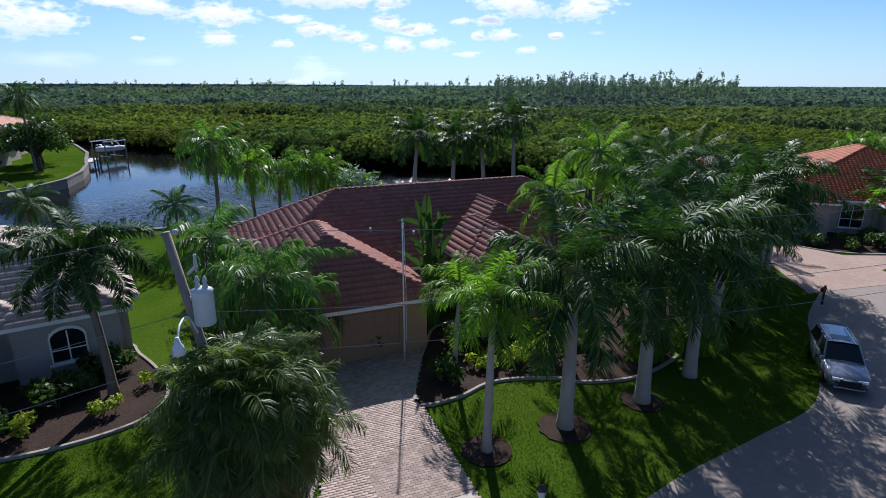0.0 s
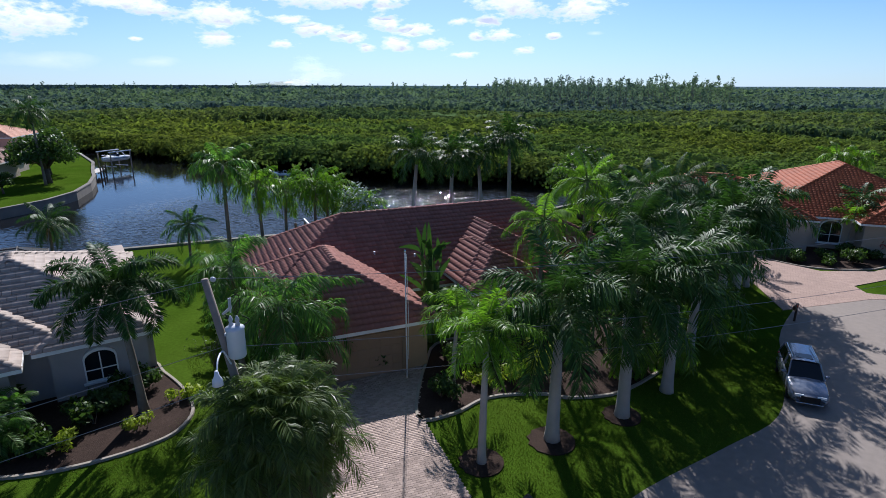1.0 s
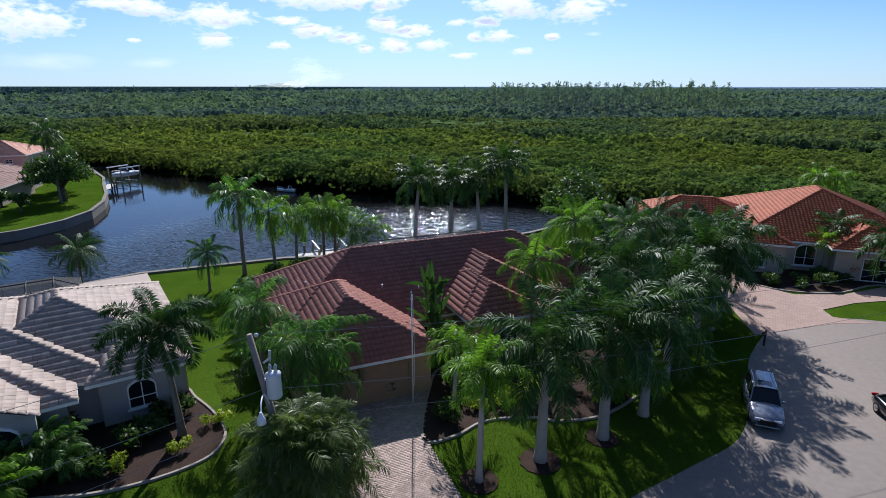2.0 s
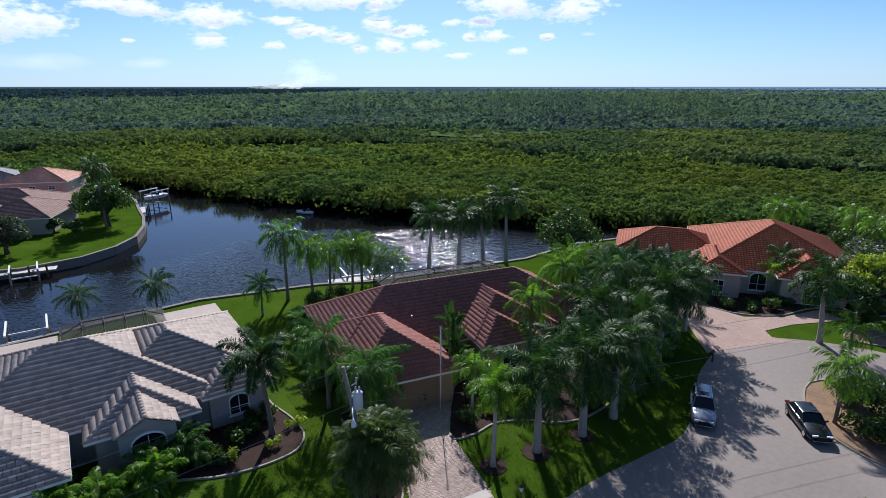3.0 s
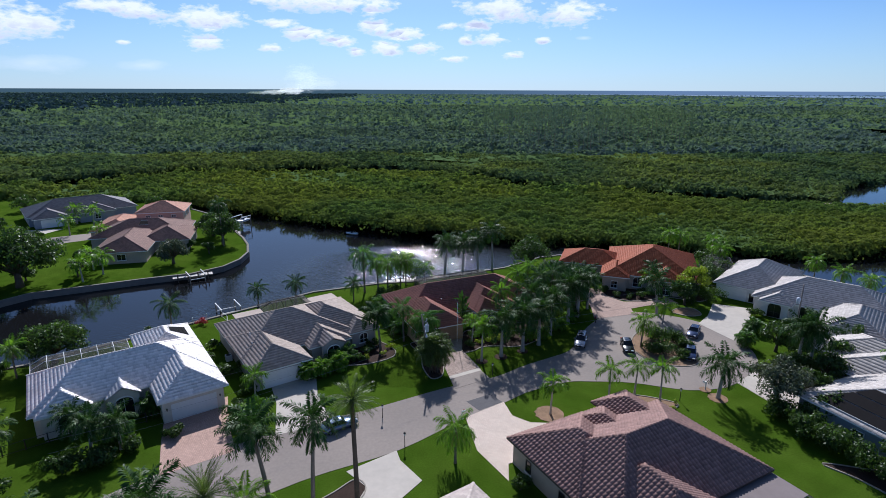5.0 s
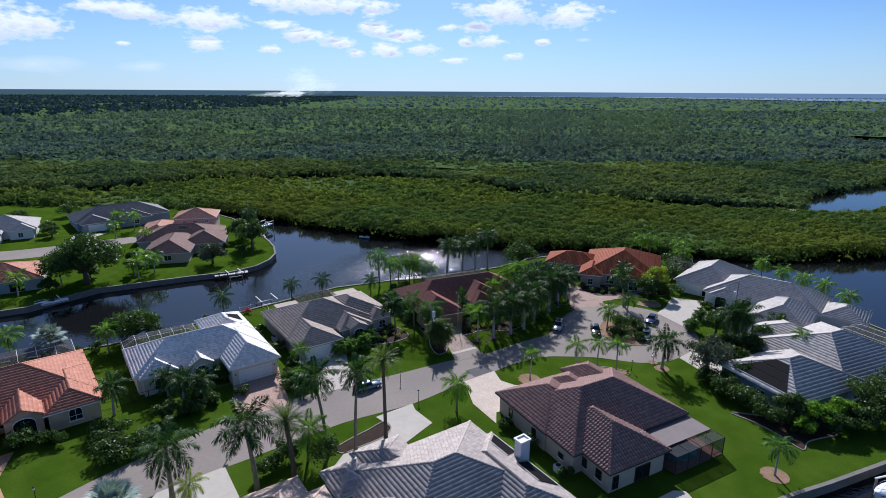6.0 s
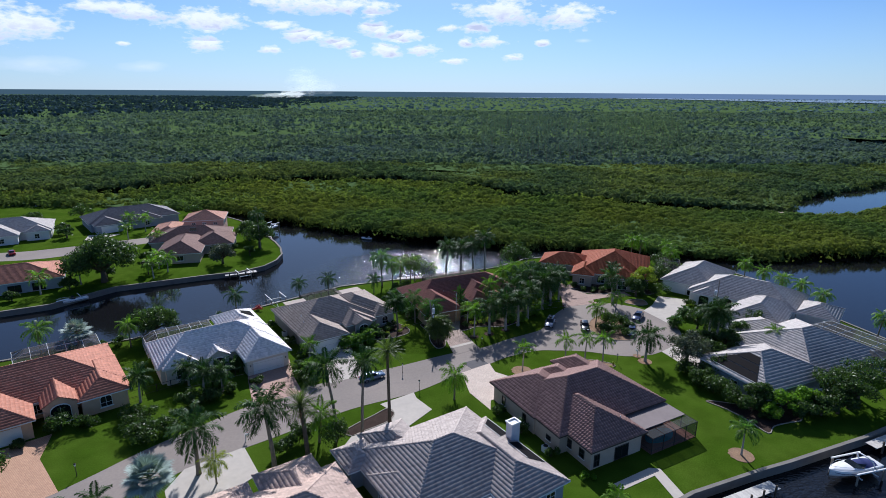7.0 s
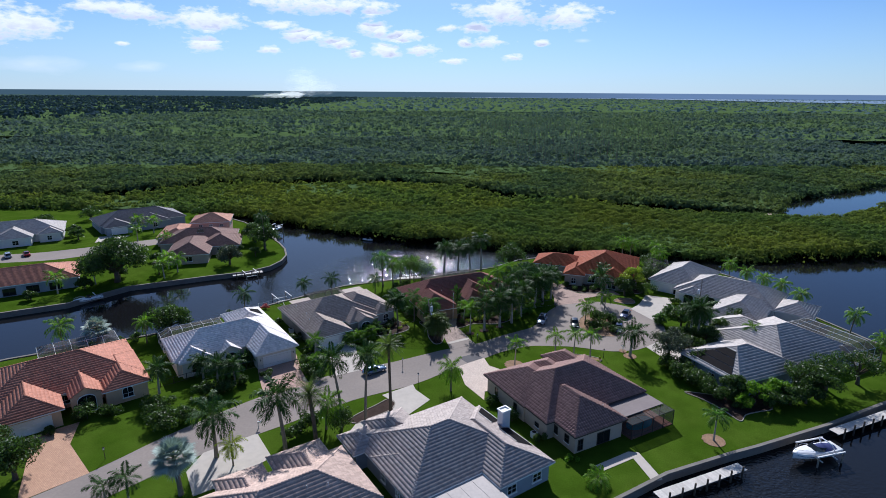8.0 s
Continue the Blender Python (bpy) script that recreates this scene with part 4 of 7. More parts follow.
eh = House("single-storey house with a pale pink tiled hip roof and cream walls", 33, TILE["pink"], WALL["cream"], (2.4, 5.4), slope=0.4, course=0.55, width=0.42, butt=0.065)
eh.hip(-56.0, -36.4, -26.5, -14.0, slope=0.42).hip(-46.2, -38.4, -22, -10.6, slope=0.42).hip(-53.5, -47.0, -20, -11.6)
eh.vents((-44.5, -22.0, 4.95), (-42, -22.6, 4.7)).done()

rw = House("single-storey house with a pale grey tiled roof, arches and cream walls", -42, TILE["pale"], WALL["white"], slope=0.46, course=0.55, width=0.42, butt=0.052)
rw.hip(6.3, 19.5, 70.2, 90, slope=0.5).hip(14.3, 38, 66.6, 82).hip(16.0, 21.5, 64.8, 76).hip(26.0, 37, 55.5, 72).hip(37, 45.5, 67, 77, slope=0.4)
rw.garage(9.9, 70.75, 5.2).front(13.6, 70.75, 1.0, 2.0, 0.1, name="door", bars=(0, 0)).front(18.7, 65.35, 2.2, 2.0, 0.1, arched=True, trim=False).front(23.4, 67.15, 2.2, 1.9, 0.1, arched=True, trim=False)
rw.front(31.5, 56.05, 1.6, 1.4, 0.7).done()

jh = House("single-storey house with a light grey tiled hip roof and solar mats", 22, TILE["pale"], WALL["bluegrey"], (-0.8, 0.0), slope=0.4, course=0.62, width=0.5, butt=0.06)
jh.hip(40.0, 57.0, -26.5, -12.0).hip(52.0, 74.0, -26.0, -7.0).hip(56, 68, -20, -2.5)
jh.front(44, -25.95, 1.6, 1.3, 0.8).front(55, -25.95, 2.0, 1.6, 0.5).front(62, -25.45, 3.0, 2.1, 0.1, bars=(2, 0)).front(40.55, -20, 1.4, 1.2, 0.9, "W").done()

# houses across the canal
ACROSS = "houses across the canal"
k1 = House("two-storey house with salmon roof tiles and rose stucco walls", 14, TILE["salmon"], WALL["rose"], ez=5.8, slope=0.36, course=0.46, width=0.5, group=ACROSS)
k1.hip(-67.2, -53.4, 120.8, 134.0).hip(-77, -65.5, 112, 131, ez=3.0)
k1.front(-63.6, 121.35, 1.3, 0.8, 4.2).front(-60.2, 121.35, 1.3, 0.8, 4.2).front(-56.6, 121.35, 1.3, 0.8, 4.2).front(-53.95, 125, 0.8, 1.2, 4.0, "E").front(-53.95, 130, 0.8, 1.2, 4.0, "E").done()
k5 = House("single-storey wing with umber roof tiles and grey-rose walls", 14, TILE["umber"], WALL["beige"], slope=0.38, course=0.46, width=0.5, group=ACROSS)
k5.hip(-74.5, -50.5, 103.5, 120.3).hip(-69.8, -57.0, 88.0, 110).hip(-61.5, -48.6, 97.0, 112)
k5.front(-63, 88.55, 2.0, 1.6, 0.8, bars=(1, 0)).front(-55, 97.55, 1.6, 1.5, 0.8).done()
k2 = House("single-storey house with a dark grey tiled roof and blue-grey walls", 40, TILE["dark"], WALL["bluegrey"], slope=0.4, course=0.5, width=0.6, group=ACROSS)
k2.hip(-31, 0, 166, 184).hip(-30, -20.5, 161.5, 176).hip(-18, -7, 163, 176)
k2.garage(-25.2, 162.05, 5, 2.3).front(-12.5, 163.55, 1.6, 1.6, 0.7).done()
k3 = House("single-storey house with a pale grey tiled roof and white walls", 30, TILE["pale"], WALL["white"], slope=0.4, course=0.5, width=0.6, group=ACROSS)
k3.hip(-104, -70, 157, 175).hip(-90.5, -79, 152, 168).hip(-78, -70.5, 155, 168)
k3.garage(-97, 157.55, 5, 2.3).front(-84, 152.55, 1.8, 1.6, 0.6).front(-74.5, 155.55, 1.4, 1.6, 0.6).done()
k4 = House("low house with an orange tiled roof and a shaded canal terrace", 30, TILE["terracotta"], WALL["bluegrey"], slope=0.34, course=0.5, width=0.6, group=ACROSS)
k4.hip(-106, -64.3, 94.6, 111)
for uu in (-100, -95, -90, -85, -80, -75, -70):
    k4.front(uu, 95.15, 2.8, 2.0, 0.2, bars=(1, 0), trim=False)
k4.done()

# ---------------------------------------------------------------- plants
def cards(centres, normals, size, r, long=1.6):
    """Leaf sprays: small four-cornered blades at the centres, turned by the normals."""
    n = len(centres)
    size = np.broadcast_to(size, n)[:, None]
    ref = r.normal(size=(n, 3))
    t1 = np.cross(normals, ref)
    t1 /= np.linalg.norm(t1, axis=1)[:, None] + 1e-9
    t2 = np.cross(normals, t1)
    t2 /= np.linalg.norm(t2, axis=1)[:, None] + 1e-9
    V = np.stack([centres - t1 * size * 0.5 * long, centres + t2 * size * 0.36, centres + t1 * size * 0.5 * long, centres - t2 * size * 0.36], 1)
    V[:, 2] += normals * size * 0.16
    return V.reshape(-1, 3), np.arange(4 * n).reshape(-1, 4)


def ball(n, r, flat=1.0, low=-0.35):
    """Directions over the upper part of a ball."""
    z = r.uniform(low, 1, n)
    an = r.uniform(0, 2 * math.pi, n)
    q = np.sqrt(1 - z * z)
    return np.stack([q * np.cos(an), q * np.sin(an), z * flat], 1)


def canopy_mesh(name, cx, cy, cr, ch, per, size, r, mat, base=-1.0):
    """Many crowns of leaf sprays in one mesh."""
    n = len(cx)
    d = ball(n * per, r, 1.0, -0.15)
    k = np.repeat(np.arange(n), per)
    rad = cr[k] * r.uniform(0.78, 1.12, n * per)
    zc = base + ch - cr * 0.75
    c = np.stack([cx[k] + d[:, 0] * rad, cy[k] + d[:, 1] * rad, zc[k] + d[:, 2] * rad * 0.75], 1)
    nn = d + np.array([0, 0, 0.15]) + r.normal(0, 0.2, (n * per, 3))
    nn /= np.linalg.norm(nn, axis=1)[:, None]
    V, Fq = cards(c, nn, size * r.uniform(0.6, 1.35, n * per), r, 1.35)
    return mesh(name, V, Fq, mat)


FRONT = [(-330, 156), (-200, 154), (-130, 151), (-98.5, 145.5), (-80.2, 136), (-57, 122), (-43.4, 114), (-28, 106), (-9, 97.5), (15, 93), (40, 88.5), (57, 85), (75.2, 79),
         (93.6, 76), (126, 80.5), (153.3, 83), (230, 92), (420, 106)]
WILD = FRONT + [(420, 520), (-420, 520), (-420, 158)]
CREEK = [(-260, 178), (-195.8, 186), (-170, 190), (-141, 207), (-142, 226), (-118, 226), (-74, 235), (-27, 239), (18.3, 206), (34, 185), (61, 173.5), (85, 160), (134, 150), (152, 147)]
LAGOON = [(150, 143), (152, 152), (175, 182), (276, 240), (420, 315), (420, 262), (240, 183), (187, 146), (170, 137)]


def wild(x, y):
    ok = inside(x, y, WILD) & ~inside(x, y, LAGOON)
    for (x0, y0), (x1, y1) in zip(CREEK, CREEK[1:]):
        t = np.clip(((x - x0) * (x1 - x0) + (y - y0) * (y1 - y0)) / ((x1 - x0) ** 2 + (y1 - y0) ** 2), 0, 1)
        near = inside(x, y, CREEK + [(420, 147), (420, 0), (-260, 0)])
        ok &= np.hypot(x - x0 - t * (x1 - x0), y - y0 - t * (y1 - y0)) > np.where(near, 12.0, 4.5)
    return ok


def in_view(x, y):
    return np.abs(x + 8) < (y + 108) * 0.86 + 14


woods = np.random.default_rng(21)


def scatter(n, y0, y1, test):
    w = (y1 + 108) * 0.86 + 14
    x, y = woods.uniform(-w - 8, w - 8, n), woods.uniform(y0, y1, n)
    keep = in_view(x, y) & test(x, y)
    return x[keep], y[keep]


def swell(x, y):
    """Slow rise and fall of the canopy's height."""
    return np.sin(x * 0.043 + 1.3) * np.cos(y * 0.061) + np.sin(x * 0.021 - y * 0.033) + 0.6 * np.sin(x * 0.11 + y * 0.09)


# the dark inside of the woods, a bumpy surface under the leaves
def understory(name, y0, y1, step, top, test, rough):
    w = (y1 + 108) * 0.86 + 14
    xs, ys = np.arange(-w - 8, w - 8 + step, step), np.arange(y0, y1 + step, step)
    gx, gy = np.meshgrid(xs, ys)
    z = -1.0 + top + rough * (swell(gx, gy) * 0.35 + woods.normal(0, 0.4, gx.shape))
    ok = test(gx.ravel(), gy.ravel()).reshape(gx.shape) & in_view(gx, gy)
    i = np.arange(gx.size).reshape(gx.shape)
    full = ok[:-1, :-1] & ok[1:, :-1] & ok[:-1, 1:] & ok[1:, 1:]
    q = np.stack([i[:-1, :-1][full], i[:-1, 1:][full], i[1:, 1:][full], i[1:, :-1][full]], -1)
    return mesh(name, np.stack([gx.ravel(), gy.ravel(), z.ravel()], 1), q, M["leaf_dark"])


M["leaf_swamp"] = material("dark_mangrove_leaves", (0.07, 0.112, 0.062), 0.8, 0.28, 0.3, 0.15, spec=0.0, island=0.12, through_light=0.38, second=(0.13, 0.162, 0.05), sscale=0.012)
# paler and bluer still, air haze put into the leaf colour
M["leaf_distant_hazed"] = material("distant_leaves_hazed", (0.115, 0.17, 0.195), 0.9, 0.15, 0.03, 0.2, spec=0.0, island=0.1, through_light=0.2)
M["leaf_dark"] = material("shaded_inner_leaves", (0.075, 0.12, 0.045), 0.9, 0.3, 0.15, 0.1, spec=0.0)
everywhere = lambda x, y: np.ones(len(x), bool)
for nm, y0, y1, step, top, test, rough in (("mangrove_floor", 74, 262, 3.0, 2.2, wild, 0.6), ("swamp_floor", 262, 520, 8.0, 3.3, wild, 0.9),
                                            ("wood_floor", 520, 1300, 24.0, 4.6, everywhere, 1.4), ("far_wood_floor", 1300, 4700, 90.0, 6.5, everywhere, 2.0)):
    solid(nm, understory(nm, y0, y1, step, top, test, rough), "dark shaded undergrowth beneath the woods", "undergrowth", kind="stuff")
x, y = scatter(14500, 76, 150, wild)
solid("mangroves", canopy_mesh("mangroves", x, y, 1.3 + woods.exponential(0.9, len(x)).clip(0, 3.2), 3.4 + 0.7 * swell(x, y) + woods.uniform(-0.8, 1.3, len(x)), 68, 0.68, woods, M["leaf_mangrove"]),
      "dense yellow-green mangroves along the water's edge", "mangroves", kind="stuff")
near_bank = CREEK + [(420, 147), (420, 0), (-260, 0)]
front_side = lambda x, y: wild(x, y) & inside(x, y, near_bank)
back_side = lambda x, y: wild(x, y) & ~inside(x, y, near_bank)
for test, lm, lab in ((front_side, "leaf_mangrove", "dense green mangroves between river and creek"), (back_side, "leaf_swamp", "darker mangroves beyond the narrow creek")):
    x, y = scatter(18000, 150, 290, test)
    solid("mangroves", canopy_mesh("mangroves", x, y, 1.6 + woods.exponential(1.1, len(x)).clip(0, 4), 3.5 + 0.9 * swell(x, y) + woods.uniform(-1.0, 1.8, len(x)), 26, 1.24, woods, M[lm]), lab, "mangroves", kind="stuff")
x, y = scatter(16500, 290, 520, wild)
solid("swamp_trees", canopy_mesh("swamp_trees", x, y, 2.0 + woods.exponential(1.3, len(x)).clip(0, 5), 4.4 + 1.0 * swell(x, y) + woods.uniform(-1.2, 3.0, len(x)), 12, 2.3, woods, M["leaf_far_hazed"]),
      "mixed swamp trees tinted grey-green by painted haze", "woods", kind="stuff")
# outline of a cloud's shadow over the far woods, painted with darker leaves
CLOUD_SHADOW = [(-900, 700), (-640, 900), (-520, 1180), (-403, 1374), (-440, 1900), (-420, 2600), (-560, 4300), (-2800, 3800), (-1500, 1500)]
open_wood = lambda x, y: ~inside(x + 40 * np.sin(y * 0.02), y, CLOUD_SHADOW)
in_cloud_shadow = lambda x, y: inside(x + 40 * np.sin(y * 0.02), y, CLOUD_SHADOW)
# leaf colour darkened to stand for the shadow of a cloud
M["leaf_cloud_shadow"] = material("cloud_shadow_leaves", (0.045, 0.075, 0.095), 0.9, 0.15, 0.05, 0.2, spec=0.0, island=0.1, through_light=0.15)
x, y = scatter(26000, 700, 4300, in_cloud_shadow)
solid("pine_woods", canopy_mesh("pine_woods", x, y, woods.uniform(5, 11, len(x)), 11 + woods.uniform(-2, 4.0, len(x)), 7, 8.0, woods, M["leaf_cloud_shadow"]),
      "distant woods with a cloud's shadow painted into their dark blue-green leaves", "woods", kind="stuff")
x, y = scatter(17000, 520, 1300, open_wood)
solid("swamp_trees", canopy_mesh("swamp_trees", x, y, woods.uniform(3.0, 7.0, len(x)), 5.8 + 1.2 * swell(x, y) + woods.uniform(-1.5, 4.0, len(x)), 7, 4.4, woods, M["leaf_far_hazed"]),
      "far woods tinted grey-green by painted haze", "woods", kind="stuff")
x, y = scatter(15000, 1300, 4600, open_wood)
solid("far_woods", canopy_mesh("far_woods", x, y, woods.uniform(8, 18, len(x)), 7.5 + woods.uniform(-1.5, 4.0, len(x)), 5, 11.0, woods, M["leaf_distant_hazed"]),
      "haze-tinted woods in the distance below the horizon", "woods", kind="stuff")

# tall thin pines and bare snags over the woods
px_, py_ = woods.uniform(20, 330, 700), woods.uniform(300, 760, 700)
keep = (px_ / py_ > 0.085) & (px_ / py_ < 0.50)
px_, py_ = px_[keep], py_[keep]
px2, py2 = woods.uniform(-420, 200, 110), woods.uniform(380, 900, 110)
px_, py_ = np.concatenate([px_, px2]), np.concatenate([py_, py2])
ph_ = np.concatenate([woods.uniform(9, 17, keep.sum()) + 5.0 * (woods.uniform(0, 1, keep.sum()) > 0.72) + 0.004 * py_[:keep.sum()], woods.uniform(10, 19, 110)])
pv, pf = [], []
for x_, y_, h_ in zip(px_, py_, ph_):
    pv.append(tube([(x_, y_, -1), (x_ + woods.normal(0, 0.3), y_, h_ * 0.95)], [0.2, 0.08], 4, False))
solid("pine_trunks", joined("pine_trunks", pv, M["trunk_palm"]), "thin grey pine trunks rising from the woods", "pine trunks", kind="stuff")
n = len(px_)
per = 30
k = np.repeat(np.arange(n), per)
d = ball(n * per, woods, 1.0, -0.9) * woods.uniform(0.3, 1.0, (n * per, 1))
c = np.stack([px_[k] + d[:, 0] * 2.0, py_[k] + d[:, 1] * 2.0, ph_[k] * 0.93 + d[:, 2] * 2.3 - woods.uniform(0, 1, n * per) ** 2 * ph_[k] * 0.3], 1)
V, Fq = cards(c, ball(n * per, woods), 1.1, woods)
solid("pine_crowns", mesh("pine_crowns", V, Fq, M["leaf_far_hazed"]), "sparse crowns of tall pines over the woods", "pine crowns", kind="stuff")


def frond_set(r, nf, L, el_hi, el_lo, droop, pairs, leaf, width, lift, sag, forward=0.55, start=0.14, vee=0.0):
    """Feather fronds round the origin: leaflets (four-cornered blades) and stalks."""
    LV, LF, SV = [], [], []
    cnt = 0
    for i in range(nf):
        f = (i + 0.5) / nf
        azm = i * 2.39996 + r.normal(0, 0.12)
        e0 = radians(el_hi + (el_lo - el_hi) * f ** 0.9 + r.normal(0, 5))
        Li = L * r.uniform(0.86, 1.08) * (0.72 + 0.28 * min(1, 3.2 * f + 0.25))
        dr = radians(droop) * r.uniform(0.75, 1.2) * (0.55 + 0.45 * min(1, 2.2 * f))
        t = (np.arange(pairs) + 0.5) / pairs
        ev = e0 - dr * t ** 1.5
        ds = Li / pairs
        rr, zz = np.cumsum(np.cos(ev) * ds), np.cumsum(np.sin(ev) * ds)
        bend = r.normal(0, 0.10) * Li * t ** 2
        keep = t > start
        tk, ek = t[keep], ev[keep]
        P = np.stack([rr[keep], bend[keep], zz[keep]], 1)
        tan = np.stack([np.cos(ek), np.zeros_like(ek), np.sin(ek)], 1)
        nor = np.stack([-np.sin(ek), np.zeros_like(ek), np.cos(ek)], 1)
        ln = leaf * (np.sin(math.pi * np.clip(0.10 + 0.84 * tk, 0, 1)) ** 0.55)
        for sd in (-1, 1):
            m = len(tk)
            lf = r.normal(vee, lift, m)
            dirv = np.stack([np.zeros(m), np.full(m, float(sd)), np.zeros(m)], 1) + tan * (forward + 0.5 * tk[:, None]) + nor * lf[:, None]
            dirv /= np.linalg.norm(dirv, axis=1)[:, None]
            l_ = (ln * r.uniform(0.85, 1.12, m))[:, None]
            mid = P + dirv * l_ * 0.5
            mid[:, 2] -= sag * 0.22 * l_[:, 0]
            tip = P + dirv * l_ * 0.96
            tip[:, 2] -= sag * l_[:, 0]
            wv = tan * width
            q = np.stack([P, mid + wv, tip, mid - wv], 1).reshape(-1, 3)
            ca, sa = math.cos(azm), math.sin(azm)
            q = np.stack([q[:, 0] * ca - q[:, 1] * sa, q[:, 0] * sa + q[:, 1] * ca, q[:, 2]], 1)
            LV.append(q)
            LF.append(np.arange(4 * m).reshape(-1, 4) + cnt)
            cnt += 4 * m
        ca, sa = math.cos(azm), math.sin(azm)
        idx = [0, pairs // 3, 2 * pairs // 3, pairs - 1]
        SV.append(tube([(0, 0, 0)] + [(rr[j] * ca - bend[j] * sa, rr[j] * sa + bend[j] * ca, zz[j]) for j in idx], [0.045, 0.04, 0.03, 0.02, 0.006], 4, False))
    return np.concatenate(LV), np.concatenate(LF), SV


def trunk_mesh(name, H, r0, r1, mat, lean=(0, 0), bulge=0.0, rings=10, sides=10, foot=1.35):
    pts, rad = [], []
    for i in range(rings + 1):
        t = i / rings
        pts.append((lean[0] * t ** 1.6, lean[1] * t ** 1.6, -0.15 + (H + 0.15) * t))
        rad.append((r0 + (r1 - r0) * t) * (1 + bulge * math.sin(math.pi * t) + (foot - 1) * math.exp(-t * 9)))
    return joined(name, [tube(pts, rad, sides)], mat, True)


SEED = [100]


def palm(kind, x, y, H, label, leafmat="leaf_palm", scale=1.0, lean=None, fine=False, turn=None, bark="trunk_royal"):
    """One palm; H is the height of the crown's heart."""
    SEED[0] += 1
    r = np.random.default_rng(SEED[0])
    lean = lean if lean is not None else (r.normal(0, 0.04 * H), r.normal(0, 0.04 * H))
    ob = thing("palm_tree", label, "palm tree", (x, y, 0), r.uniform(0, 360) if turn is None else turn, group=kind + " palms")
    top = Vector((lean[0], lean[1], H))
    pr = 1.0 if fine else 0.62
    wd = 1.0 if fine else 1.7
    s = scale
    shaft = 0.0
    if kind == "royal":
        V, Fq, S = frond_set(r, 21, 3.8 * s, 84, -34, 84, int(72 * pr), 0.92 * s, 0.042 * wd * s, 0.6, 0.36)
        shaft = 1.35 * s
        part("trunk", trunk_mesh("trunk", H - shaft, 0.25 * s, 0.17 * s, M[bark], lean, 0.14, foot=1.5), ob, "smooth grey trunk")
    elif kind == "queen":
        V, Fq, S = frond_set(r, 19, 3.4 * s, 80, -38, 108, int(54 * pr), 0.85 * s, 0.034 * wd * s, 0.4, 0.62)
        part("trunk", trunk_mesh("trunk", H, 0.17 * s, 0.13 * s, M["trunk_palm"], lean), ob)
    elif kind == "small":
        V, Fq, S = frond_set(r, 13, 2.2 * s, 82, -15, 95, int(36 * pr), 0.72 * s, 0.034 * wd * s, 0.3, 0.45)
        shaft = 0.6 * s
        part("trunk", trunk_mesh("trunk", H - shaft, 0.13 * s, 0.09 * s, M["trunk_royal"], lean), ob)
    elif kind == "coconut":
        V, Fq, S = frond_set(r, 20, 3.6 * s, 78, -40, 85, int(48 * pr), 0.9 * s, 0.035 * wd * s, 0.14, 0.62)
        part("trunk", trunk_mesh("trunk", H, 0.18 * s, 0.13 * s, M["trunk_palm"], lean), ob)
    elif kind == "date":
        V, Fq, S = frond_set(r, 42, 3.5 * s, 86, -38, 42, int(52 * pr), 0.5 * s, 0.022 * wd * s, 0.3, 0.12, 0.8, 0.06, 0.35)
        part("trunk", trunk_mesh("trunk", H, 0.3 * s, 0.26 * s, M["trunk_dark"], lean), ob, "rough trunk with old leaf stubs")
    elif kind == "foxtail":
        V, Fq, S = frond_set(r, 16, 3.4 * s, 66, -12, 105, 170, 0.72 * s, 0.036 * s, 1.0, 0.35, 0.35, 0.1)
        shaft = 0.7 * s
        part("trunk", trunk_mesh("trunk", H - shaft, 0.2 * s, 0.13 * s, M["trunk_palm"], lean), ob, "ringed grey-brown trunk")
    elif kind == "pygmy":
        V, Fq, S = frond_set(r, 30, 1.5 * s, 84, -40, 110, int(40 * pr), 0.36 * s, 0.018 * wd * s, 0.25, 0.5)
        part("trunk", trunk_mesh("trunk", H, 0.08 * s, 0.07 * s, M["trunk_dark"], lean), ob)
    else:
        LV, LF, S, cnt = [], [], [], 0
        for i in range(30):
            azm, e0 = i * 2.39996, radians(85 - 115 * (i / 30) ** 0.85)
            st_l = 1.25 * s * r.uniform(0.85, 1.1)
            d = np.array([math.cos(azm) * math.cos(e0), math.sin(azm) * math.cos(e0), math.sin(e0)])
            hub = d * st_l
            S.append(tube([(0, 0, 0), tuple(hub)], [0.05, 0.03], 4, False))
            side = np.array([-math.sin(azm), math.cos(azm), 0.0])
            nor = np.cross(d, side)
            for an in np.linspace(-2.1, 2.1, 22):
                v = d * math.cos(an) + side * math.sin(an)
                ll = s * (1.25 - 0.15 * abs(an)) * r.uniform(0.9, 1.08)
                w_ = np.cross(v, nor) * 0.075 * s
                tip = hub + v * ll - np.array([0, 0, 0.18 * ll]) + nor * (0.12 * abs(an))
                LV += [hub, hub + v * ll * 0.55 + w_, tip, hub + v * ll * 0.55 - w_]
                LF.append((cnt, cnt + 1, cnt + 2, cnt + 3))
                cnt += 4
        V, Fq = np.array(LV), np.array(LF)
        part("trunk", trunk_mesh("trunk", H, 0.24 * s, 0.2 * s, M["trunk_palm"], lean), ob)
    if shaft:
        part("crownshaft", joined("crownshaft", [tube([tuple(top - Vector((0, 0, shaft + 0.05))), tuple(top - Vector((0, 0, shaft * 0.6))), tuple(top + Vector((0, 0, 0.1)))],
                                                      [0.17 * s, 0.19 * s, 0.09 * s] if kind == "royal" else [0.09 * s, 0.11 * s, 0.05 * s], 10)], M["shaft"], True), ob, "smooth green crownshaft")
    crown = part("crown", mesh("crown", V, Fq, M[leafmat]), ob)
    crown.location = top
